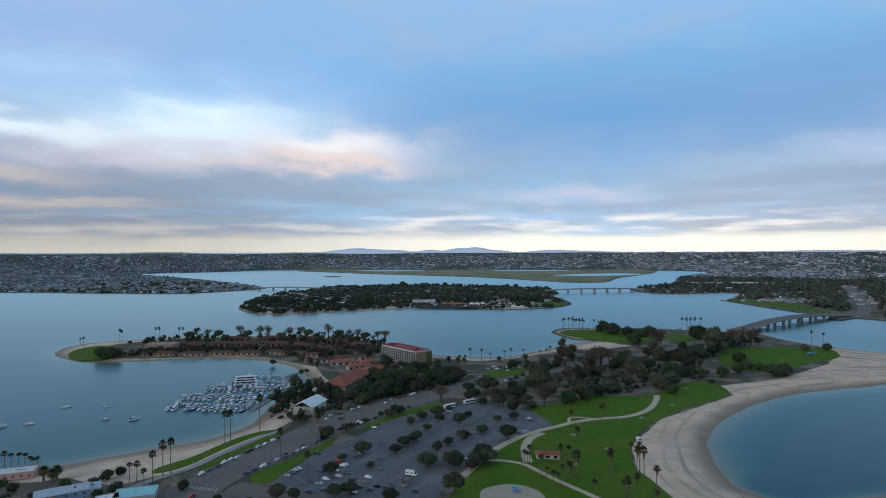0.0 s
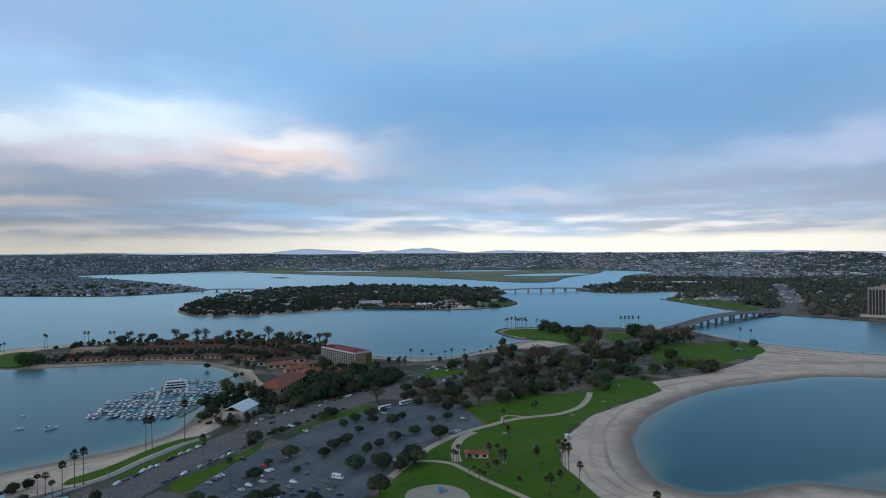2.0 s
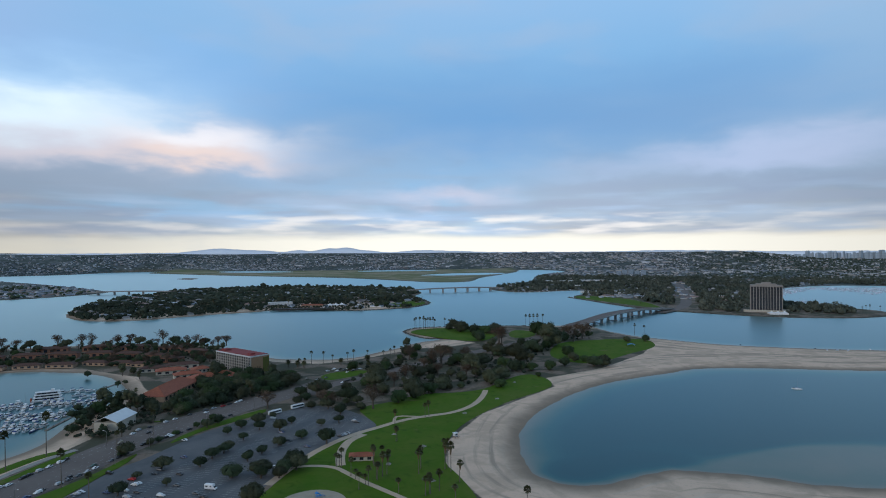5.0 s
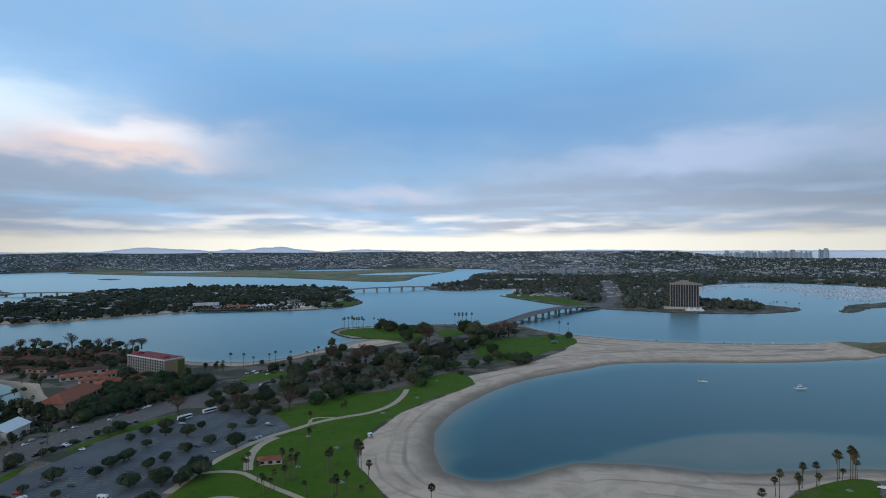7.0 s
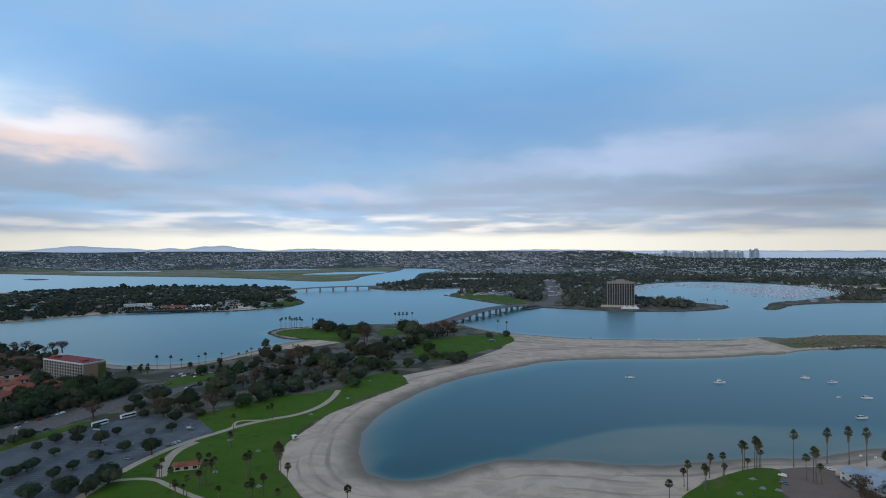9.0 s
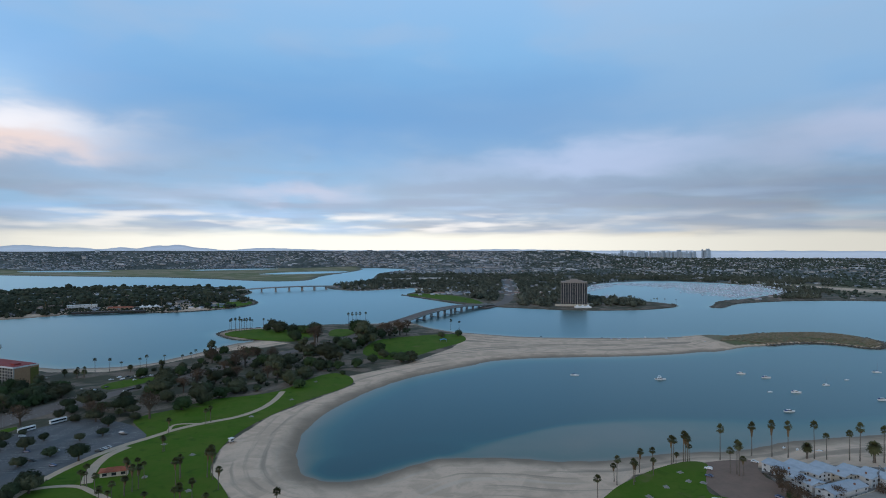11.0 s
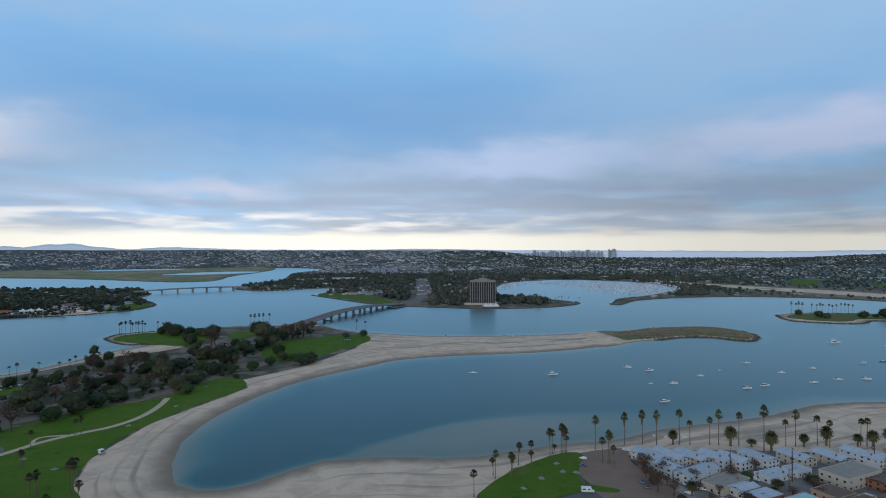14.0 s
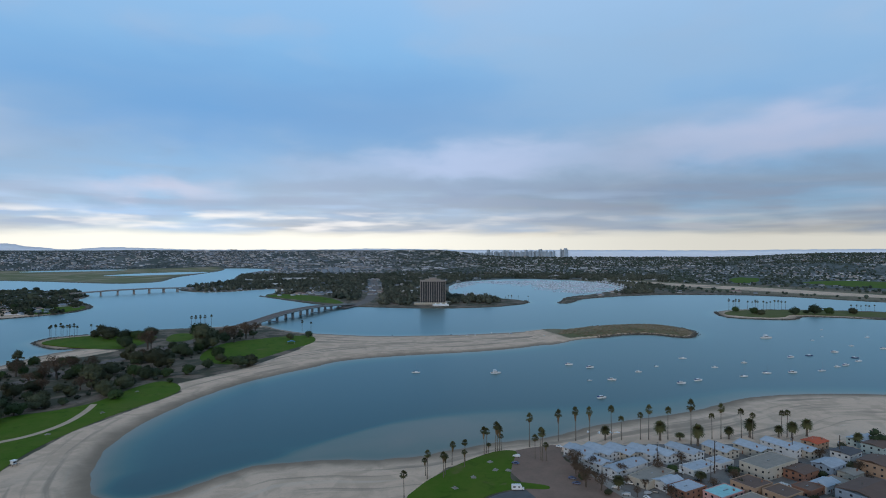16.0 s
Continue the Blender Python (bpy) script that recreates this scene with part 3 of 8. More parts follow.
RIVER = [
    (2120, 1479), (2178, 1282), (2150, 1041), (2184, 863), (2134, 677), (2114, 503), (2050, 331), (1935, 310), (2003, 473),
    (1989, 626), (1998, 783), (2009, 966), (2050, 1201),
]
SANDBAR = [
    (-647, 3170), (-614, 3237), (-536, 3158), (-566, 3061),
]
MAIN = soften(COVE_SHORE + POINT_SHORE + BACK_SHORE + JETTY_SHORE + BASIN_SHORE + [(932, -27), (1215, -338), (1215, -2025), (-1620, -2025), (-1620, 81)], times=1)
FAR_LAND = soften([(-6000, 2320), (-3375, 2230)] + CROWN_SHORE + FIESTA_SHORE + QUIVIRA_SHORE + MARINA_SHORE + [(1917, 200), (2430, -675), (4000, -4000), (6000, -6000), (6000, 6000), (-6000, 6000)], times=1)
VACATION, ISLET = soften(VACATION_SHORE, times=1), soften(ISLET_SHORE, times=1)
INLAND = np.array([(-702, 135), (-446, 202), (-270, 290), (-182, 344), (-161, 362), (-140, 412), (-128, 439), (-119, 466), (-128, 540), (-108, 594), (-128, 634), (-148, 688),
                   (-216, 747), (-277, 770), (-378, 747), (-459, 756), (-486, 810), (-473, 864), (-392, 925), (-209, 918), (-122, 891), (-61, 824), (-13.5, 742), (42, 715), (75, 728), (105, 748),
                   (140, 774), (178, 796), (222, 802), (262, 826), (250, 838), (202, 918), (202, 992), (310, 1006), (405, 992), (500, 932), (502, 878), (516, 810), (506, 763), (446, 688)] , float)
INLAND = np.vstack([INLAND, [(351, 614), (270, 580), (265, 543), (170, 466), (128, 405), (116, 356), (124, 313), (135, 256), (202, 216), (277, 202), (290, 223), (338, 246),
                             (392, 243), (424, 213), (474, 184), (546, 122), (630, 40), (756, -81), (756, -675), (-810, -675)]])


def lerp(v, a, b):
    t = np.clip((v - a) / (b - a), 0, 1)
    return t * t * (3 - 2 * t)


def waves(p, scale, seed):
    """Cheap smooth noise, about -1 to 1."""
    rng = np.random.default_rng(seed)
    out = np.zeros(len(p))
    for k in range(7):
        a, w, ph = rng.uniform(0, 6.28), rng.uniform(0.6, 1.8) / scale, rng.uniform(0, 6.28)
        out += np.sin((p[:, 0] * math.cos(a) + p[:, 1] * math.sin(a)) * w * 6.28 + ph)
    return out / 3.5


def far_height(p):
    """The mesas behind the bay, over the flats."""
    q = p - (54, -13)
    r, az = np.hypot(*q.T), np.degrees(np.arctan2(q[:, 0], q[:, 1]))
    rim = 111 + 9 * lerp(az, -8, -38) + 6 * lerp(az, 62, 74) - 50 * lerp(az, 38, 46) * (1 - 0.65 * lerp(az, 63, 72))
    start = 3750 - 900 * lerp(az, 48, 70) + 520 * lerp(az, 22, 8)
    return rim * lerp(r, start, 5200) / lerp(4900.0, start, 5200) + waves(p, 900, 3) * 2.0 * lerp(r, 4000, 4500)


def land_heights(p):
    """Height of the ground, and how far it is from the nearest shore (positive on land)."""
    main, far, vac, isl, bar = (signed(p, s) for s in (MAIN, FAR_LAND, VACATION, ISLET, np.array(SANDBAR, float)))
    for pond in (POND_WEST, POND_EAST, POND_SOUTH):
        far = np.minimum(far, -signed(p, soften(pond, times=1)))
    jetty = np.hypot(*(p - (945, 520)).T)
    slope = np.where((main > far) & (jetty > 175), 0.07, 0.30)
    d = np.max([main, far, vac, isl, bar], 0)
    d = d + waves(p, 26, 5) * 0.8 * lerp(np.abs(d), 40, 5)
    h = np.where(d > 0, np.minimum(d * slope, 1.8), np.maximum(d * 0.1, -5.0))
    mound = 3.2 * lerp(main, 0, 28) * lerp(jetty, 205, 135)
    return h + mound + np.where(far > 0, far_height(p) * lerp(far, 0, 60), 0), d, main, far, vac


def build_ground():
    az = np.radians(np.r_[np.arange(-47, 87, 0.27), np.arange(87, 313, 2.0)])
    rad = 210 * 1.0078 ** np.arange(408)
    aa, rr = np.meshgrid(az, rad)
    p = np.stack([54 + np.sin(aa) * rr, -13 + np.cos(aa) * rr], 2).reshape(-1, 2)
    h, d, main, far, vac = land_heights(p)
    n, m = len(az), len(rad)
    i = np.arange(m - 1)[:, None] * n
    j = np.arange(n)[None, :]
    k = (j + 1) % n
    quads = np.stack([i + k, i + n + k, i + n + j, i + j], 2).reshape(-1, 4)
    centre = len(p)
    hub = [[centre, int(a), int(b)] for a, b in zip(range(n), (np.arange(n) + 1) % n)]
    verts = np.vstack([np.c_[p, h], [(54, -13, 1.8)]])
    me = mesh_of("ground", verts, quads.tolist() + hub, GROUND, smooth=True)
    inland = signed(p, INLAND)
    sand = np.where(main > far, lerp(inland, 4, -4), np.maximum(lerp(d, 9, 3) * (vac > -30) * lerp(p[:, 0], -40, -90), 0.0))
    sand = sand * (1 - lerp(np.hypot(*(p - (945, 520)).T), 165, 135) * lerp(main, 3, 10))
    marsh_zone = lerp(signed(p, soften(FIESTA_SHORE[:14] + [(950, 4080), (-900, 4350)], times=0)), -20, 60)
    bed = signed(p, soften(RIVER, times=1))
    river_zone = lerp(bed, -170, -20) * 0.5 * lerp(bed, 6, -6)
    sand = np.maximum(sand, lerp(bed, -8, 8))
    town = np.where(far > 0, 1.0, 0.0) * (1 - marsh_zone) * (1 - lerp(bed, -210, -130)) * lerp(np.hypot(*p.T), 1900, 2300)
    for key, v in (("sand", sand), ("town", town), ("marsh", np.where(far > 0, np.maximum(marsh_zone, river_zone), 0.75 * lerp(np.hypot(*(p - (945, 520)).T), 165, 135) * lerp(main, 3, 10))), ("shore", np.clip(d, -20, 90))):
        a = me.attributes.new(key, "FLOAT", "POINT")
        a.data.foreach_set("value", np.r_[v, 0.0].astype(np.float32))
    tagged(new("ground", me), "sandy bay shore rising to low built-up mesas", "ground", kind="structure")
    # the water: the same rings, wherever the bed lies below the surface
    wet = (h < 0.6)[quads].any(1)
    shelf = signed(p, soften(SHELF, times=1))
    shoal = lerp(shelf, -7 - 14 * lerp(p[:, 0], 330, 430), 8 + 14 * lerp(p[:, 0], 330, 430)) * (1 - 0.45 * lerp(p[:, 0], 430, 560))
    drop = np.min([np.hypot(*(p - q).T) for q in ((190, 318), (215, 320), (240, 325))], 0)      # the bank falls off steeply here
    depth = np.clip(-d * (0.085 + 0.20 * lerp(drop, 45, 18)), 0, 6)
    depth = depth * (1 - shoal) + shoal * np.minimum(depth, 0.52 - 0.22 * lerp(shelf, 0, 40))
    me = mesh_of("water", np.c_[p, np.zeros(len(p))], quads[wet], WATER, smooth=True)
    a = me.attributes.new("depth", "FLOAT", "POINT")
    a.data.foreach_set("value", depth.astype(np.float32))
    tagged(new("water", me), "calm blue-grey bay water with a light ripple", "water", kind="structure")


build_ground()


def slab(name, outline, z0, z1, material, label, category, smooth=2):
    """A flat area with an edge of its own, on the ground."""
    pts = soften(outline, times=smooth) if smooth else np.array(outline, float)
    bm = bmesh.new()
    f = bm.faces.new([bm.verts.new((x, y, z1)) for x, y in pts])
    if f.normal.z < 0 or sum(a[0] * b[1] - b[0] * a[1] for a, b in zip(pts, np.roll(pts, -1, 0))) < 0:
        f.normal_flip()
    r = bmesh.ops.extrude_face_region(bm, geom=[f])
    top = [v for v in r["geom"] if isinstance(v, bmesh.types.BMVert)]
    bmesh.ops.translate(bm, verts=top, vec=(0, 0, z0 - z1))
    bmesh.ops.recalc_face_normals(bm, faces=bm.faces)
    bmesh.ops.triangulate(bm, faces=[f for f in bm.faces if len(f.verts) > 4])
    return tagged(new(name, bm_mesh(name, bm, material)), label, category, kind="structure")


def ribbon_points(line, width, step=4.0):
    p = soften(line, closed=False)
    seg = np.r_[0, np.cumsum(np.hypot(*np.diff(p, axis=0).T))]
    s = np.linspace(0, seg[-1], max(2, int(seg[-1] / step)))
    c = np.stack([np.interp(s, seg, p[:, 0]), np.interp(s, seg, p[:, 1])], 1)
    t = np.gradient(c, axis=0)
    t /= np.hypot(*t.T)[:, None]
    nrm = np.stack([-t[:, 1], t[:, 0]], 1)
    return c, nrm, s


def ribbon(name, line, width, z, material, label, category, thick=0.25, offset=0.0):
    c, nrm, _ = ribbon_points(line, width)
    l, r = c + nrm * (offset + width / 2), c + nrm * (offset - width / 2)
    n = len(c)
    z = np.broadcast_to(z, n)
    v = np.vstack([np.c_[l, z], np.c_[r, z], np.c_[l, z - thick], np.c_[r, z - thick]])
    i = np.arange(n - 1)
    f = np.vstack([np.stack(q, 1) for q in ((n + i, n + i + 1, i + 1, i), (i, i + 1, 2 * n + i + 1, 2 * n + i), (n + i + 1, n + i, 3 * n + i, 3 * n + i + 1))])
    return tagged(new(name, mesh_of(name, v, f, material)), label, category, kind="structure")


LAND = 1.8
slab("lawn", PARK_LAWN, 1.2, LAND + 0.15, GRASS, "broad green park lawn beside the sandy cove", "lawn")
slab("lawn", FIELD_LAWN, 1.2, LAND + 0.15, GRASS, "green playing lawn near the bridge", "lawn")
slab("lawn", POINT_LAWN, 1.2, LAND + 0.15, GRASS, "green lawn on the palm-lined point", "lawn")
slab("lawn", HILL_LAWN, 1.2, LAND + 0.15, GRASS, "small green lawn among trees", "lawn")
slab("lawn", STRIP_LAWN, 1.2, LAND + 0.15, GRASS, "narrow green verge by the road junction", "lawn")
slab("lawn", COVE_LAWN, 1.2, LAND + 0.15, GRASS, "strip of grass between beach and promenade", "lawn", smooth=1)
slab("lawn", [(-152, 361), (-147, 380), (-139, 399), (-131, 419), (-120, 440), (-117, 435), (-126, 411), (-135, 393), (-142, 377), (-147, 362)], 1.2, LAND + 0.15, GRASS, "strip of grass between promenade and boulevard", "lawn", smooth=1)
slab("lawn", VERGE_LAWN, 1.2, LAND + 0.22, GRASS, "bright green verge between road and car park", "lawn", smooth=1)
slab("lawn", MEDIAN_LAWN, 1.2, LAND + 0.22, GRASS, "thin grass verge along the car park", "lawn", smooth=1)
slab("lawn", POINT_TIP_LAWN, 1.2, LAND + 0.15, GRASS, "green lawn at the tip of the hotel point", "lawn")
slab("lawn", RIGHT_LAWN, 1.2, LAND + 0.15, GRASS, "rounded green lawn edged by palms", "lawn")
slab("car_park", CAR_PARK, 1.2, LAND + 0.10, ASPHALT, "large grey asphalt car park", "car park", smooth=1)
slab("road", ROAD_NORTH + ROAD_SOUTH[::-1], 1.2, LAND + 0.12, ROADWAY, "wide worn asphalt boulevard", "road", smooth=1)
slab("road", [(-124, 310), (-120, 346), (-108, 338), (-95, 336), (-70, 330), (-60, 318), (-76, 300), (-110, 296)], 1.2, LAND + 0.117, ROADWAY, "asphalt side street meeting the boulevard", "road", smooth=1)
slab("car_park", [(290, 186), (310, 194), (326, 199), (342, 199), (353, 194), (363, 182), (366, 168), (356, 150), (320, 146), (288, 162)], 1.2, LAND + 0.09, ASPHALT, "small asphalt car park behind the rounded lawn", "car park", smooth=1)
slab("sandpit", SANDPIT, 1.2, LAND + 0.2, PIT_SAND, "round pale sand pit in the lawn", "sandpit")
ribbon("road", PARKWAY, 17, LAND + 0.08, ROADWAY, "asphalt parkway leading to the bridge", "road")
ribbon("road", QUIVIRA_ROAD, 26, LAND + 0.08, ROADWAY, "far asphalt road beyond the bridge", "road")
ribbon("path", PATH_LOOP, 5.2, LAND + 0.20, PATHWAY, "pale concrete path curving through the lawn", "path")
ribbon("path", PATH_SOUTH, 3.6, LAND + 0.21, PATHWAY, "pale concrete path through the lawn", "path")
ribbon("path", [(97, 459), (100, 475), (111, 472), (124, 466)], 2.6, LAND + 0.23, PATHWAY, "narrow pale path round a grass triangle", "path")
ribbon("path", PATH_LINK, 6.0, LAND + 0.22, PATHWAY, "pale concrete path linking two walks", "path")
ribbon("path", PROMENADE, 4.6, LAND + 0.20, CONCRETE, "pale concrete promenade along the beach", "path")

# ---- materials of things ----
LEAF_DARK = mat("leaf_dark", (0.026, 0.040, 0.020), (0.046, 0.062, 0.030), 0.9, 0.8, vary=0.35, spec=0.2)
LEAF_OLIVE = mat("leaf_olive", (0.042, 0.050, 0.028), (0.072, 0.074, 0.038), 0.9, 0.8, vary=0.35, spec=0.2)
LEAF_FRESH = mat("leaf_fresh", (0.028, 0.052, 0.018), (0.050, 0.074, 0.026), 0.9, 0.8, vary=0.3, spec=0.2)
LEAF_BROWN = mat("leaf_brown", (0.090, 0.062, 0.042), (0.13, 0.09, 0.06), 0.9, 0.9, vary=0.25, spec=0.1)
# leaf_town_haze: lightened, blued copy that imitates haze over the far trees
LEAF_TOWN_HAZE = mat("leaf_town_haze", (0.078, 0.104, 0.112), (0.120, 0.142, 0.145), 0.003, 0.9, island=0.35, spec=0.1)
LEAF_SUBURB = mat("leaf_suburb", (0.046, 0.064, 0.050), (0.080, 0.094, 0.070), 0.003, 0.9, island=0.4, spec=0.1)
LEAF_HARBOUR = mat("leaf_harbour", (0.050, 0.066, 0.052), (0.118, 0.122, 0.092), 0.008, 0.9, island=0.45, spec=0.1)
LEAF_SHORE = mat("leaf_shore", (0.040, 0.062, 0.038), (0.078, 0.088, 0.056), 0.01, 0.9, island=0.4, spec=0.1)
LEAF_FAR = mat("leaf_far", (0.030, 0.044, 0.030), (0.062, 0.066, 0.044), 0.02, 0.9, island=0.35, spec=0.1)
FROND = mat("palm_frond", (0.076, 0.086, 0.034), (0.118, 0.110, 0.050), 1.5, 0.7, vary=0.3, spec=0.2)
DEAD_FROND = mat("dead_frond", (0.19, 0.130, 0.072), (0.13, 0.09, 0.052), 1.5, 0.9, vary=0.2, spec=0.1)
BARK = mat("bark", (0.11, 0.085, 0.065), (0.07, 0.055, 0.04), 2.0, 0.95, bump=0.4)
PALM_BARK = mat("palm_bark", (0.17, 0.14, 0.11), (0.11, 0.09, 0.07), 2.0, 0.95, bump=0.4)
GLASS_DARK = mat("window_glass", (0.018, 0.022, 0.028), (0.03, 0.035, 0.042), 0.3, 0.12, spec=0.6)
RUBBER = mat("rubber", (0.018, 0.018, 0.018), (0.03, 0.03, 0.03), 3.0, 0.9)
CHROME = mat("steel", (0.45, 0.45, 0.45), (0.35, 0.35, 0.36), 3.0, 0.35, metal=1.0)
PAINTS = {k: mat("car_paint_" + k, c, tuple(v * 0.9 for v in c), 0.5, 0.3, spec=0.5) for k, c in (
    ("white", (0.74, 0.74, 0.73)), ("silver", (0.42, 0.43, 0.44)), ("black", (0.014, 0.014, 0.016)), ("grey", (0.10, 0.105, 0.11)),
    ("red", (0.34, 0.020, 0.022)), ("blue", (0.035, 0.065, 0.16)), ("green", (0.05, 0.10, 0.075)), ("sand", (0.30, 0.26, 0.20)))}
GEL_WHITE = mat("hull_white", (0.78, 0.78, 0.77), (0.66, 0.66, 0.65), 0.8, 0.35)
GEL_BLUE = mat("canvas_blue", (0.035, 0.07, 0.22), (0.03, 0.05, 0.16), 1.0, 0.8)
TEAK = mat("deck_wood", (0.22, 0.15, 0.09), (0.16, 0.11, 0.07), 1.5, 0.8, stretch=(1, 8, 1))
DOCK_WOOD = mat("dock_planks", (0.26, 0.23, 0.20), (0.19, 0.17, 0.145), 0.8, 0.9, stretch=(1, 6, 1))
WALLS = [mat("wall_" + k, c, tuple(v * 0.86 for v in c), 0.25, 0.85, bump=0.15, vary=0.06) for k, c in (
    ("white", (0.60, 0.60, 0.59)), ("cream", (0.50, 0.45, 0.37)), ("tan", (0.40, 0.27, 0.18)), ("brick", (0.26, 0.13, 0.085)),
    ("bluegrey", (0.27, 0.33, 0.40)), ("greengrey", (0.36, 0.42, 0.40)), ("pink", (0.58, 0.33, 0.30)), ("dark", (0.055, 0.05, 0.046)))]
ROOFS = [mat("roof_" + k, c, tuple(v * 0.78 for v in c), 0.35, 0.8, bump=0.2, vary=0.10) for k, c in (
    ("pale", (0.43, 0.48, 0.54)), ("gravel", (0.32, 0.28, 0.235)), ("brown", (0.16, 0.10, 0.075)), ("orange", (0.56, 0.11, 0.045)),
    ("teal", (0.30, 0.58, 0.60)), ("white", (0.72, 0.72, 0.70)), ("dark", (0.10, 0.10, 0.11)))]
TERRACOTTA = mat("terracotta_tiles", (0.37, 0.115, 0.060), (0.25, 0.075, 0.042), 0.5, 0.85, bump=0.4)
BROWN_TILES = mat("brown_tiles", (0.115, 0.055, 0.038), (0.075, 0.042, 0.032), 0.4, 0.9, bump=0.4)
MAROON = mat("maroon_roof", (0.30, 0.050, 0.045), (0.21, 0.04, 0.036), 0.15, 0.8)
HOTEL_WALL = mat("hotel_wall", (0.41, 0.37, 0.32), (0.34, 0.31, 0.27), 0.2, 0.85)
HOTEL_TAN = mat("hotel_end_wall", (0.36, 0.22, 0.12), (0.30, 0.18, 0.10), 0.2, 0.85)
IVY = mat("ivy", (0.09, 0.10, 0.02), (0.13, 0.12, 0.03), 0.8, 0.9, bump=0.6)
TOWER_FIN = mat("tower_fin", (0.31, 0.27, 0.24), (0.25, 0.215, 0.19), 0.1, 0.85)
TOWER_SLAB = mat("tower_spandrel", (0.085, 0.066, 0.056), (0.06, 0.048, 0.042), 0.1, 0.7)
CANVAS = mat("white_canvas", (0.78, 0.78, 0.77), (0.70, 0.70, 0.70), 0.3, 0.7)
BRIDGE_CONC = mat("bridge_concrete", (0.36, 0.345, 0.32), (0.28, 0.265, 0.25), 0.15, 0.9)
POLE_WOOD = mat("pole_wood", (0.085, 0.06, 0.045), (0.06, 0.045, 0.035), 1.0, 0.95)
PLASTIC_BLUE = mat("blue_panel", (0.05, 0.22, 0.50), (0.04, 0.18, 0.42), 1.0, 0.6)
# ridge colour is paled and blued in place of distance haze
HAZE_GLOW = mat("far_ridge_haze", (0.42, 0.49, 0.59), (0.50, 0.54, 0.60), 0.006, 1.0, spec=0.0)
HAZE_GLOW.node_tree.nodes["Principled BSDF"].inputs["Emission Color"].default_value = (0.46, 0.53, 0.64, 1)      # emission on the ridges stands in for the haze before them
HAZE_GLOW.node_tree.nodes["Principled BSDF"].inputs["Emission Strength"].default_value = 0.34
# tower colour has the distance haze mixed into its blue-grey
CITY_BLUE = mat("far_tower", (0.36, 0.43, 0.50), (0.44, 0.50, 0.55), 0.02, 0.8, vary=0.2)


# ---- kinds of things ----
def place_all(template, places, spin=None, squash=0.0, seed=1):
    """Copies of one thing at (x, y, z, turn, size and, if it differs, width); the thing itself takes the first place."""
    rng = random.Random(seed)
    ms = []
    for x, y, z, turn, size, *wide in places:
        k = 1 + rng.uniform(-squash, squash)
        w = wide[0] if wide else size
        ms.append(Matrix.Translation((x, y, z)) @ Matrix.Rotation(turn, 4, "Z") @ Matrix.Diagonal((w, w, size * k, 1)))
    for m in ms[1:]:
        copy_thing(template, m)
    template.matrix_basis = ms[0]


def limb(bm, a, b, r0, r1, n=5):
    a, b = Vector(a), Vector(b)
    q = (b - a).to_track_quat("Z", "Y").to_matrix().to_4x4()
    r = bmesh.ops.create_cone(bm, cap_ends=False, segments=n, radius1=r0, radius2=r1, depth=(b - a).length)
    bmesh.ops.transform(bm, verts=r["verts"], matrix=Matrix.Translation((a + b) / 2) @ q)


def leaf_cloud(rng, lobes, leaves, size, flat=0.9):
    """Many small bent leaf clumps over the lobes of a crown."""
    weights = np.array([l[3] ** 2 for l in lobes])
    pick = rng.choice(len(lobes), leaves, p=weights / weights.sum())
    lob = np.array(lobes)[pick]
    d = rng.normal(size=(leaves, 3))
    d /= np.linalg.norm(d, axis=1)[:, None]
    d[:, 2] = np.where(d[:, 2] < -0.45, -d[:, 2], d[:, 2])
    c = lob[:, :3] + d * lob[:, 3:4] * rng.uniform(0.74, 1.30, (leaves, 1)) * (1, 1, flat)
    nrm = d + rng.normal(scale=0.45, size=(leaves, 3))
    nrm /= np.linalg.norm(nrm, axis=1)[:, None]
    t = np.cross(nrm, rng.normal(size=(leaves, 3)))
    t /= np.linalg.norm(t, axis=1)[:, None]
    b = np.cross(nrm, t)
    s = size * rng.uniform(0.6, 1.3, (leaves, 1))
    v = np.stack([c - t * s, c - b * s * 0.8 - nrm * s * 0.3, c + t * s, c + b * s * 0.8 - nrm * s * 0.3], 1).reshape(-1, 3)
    f = np.arange(leaves * 4).reshape(-1, 4)
    return v, f


def crown_mesh(name, rng, lobes, leaves, size, material, core=0.80):
    v, f = leaf_cloud(rng, lobes, leaves, size)
    bm = bmesh.new()
    if core:
        for x, y, z, r in lobes:
            q = bmesh.ops.create_icosphere(bm, subdivisions=2, radius=r * core)
            for vert in q["verts"]:
                vert.co *= rng.uniform(0.86, 1.1)
            bmesh.ops.translate(bm, verts=q["verts"], vec=(x, y, z))
    cv = [tuple(w.co) for w in bm.verts]
    bm.verts.index_update()
    cf = [[w.index for w in face.verts] for face in bm.faces]
    bm.free()
    n = len(cv)
    return mesh_of(name, cv + v.tolist(), cf + (f + n).tolist(), material)


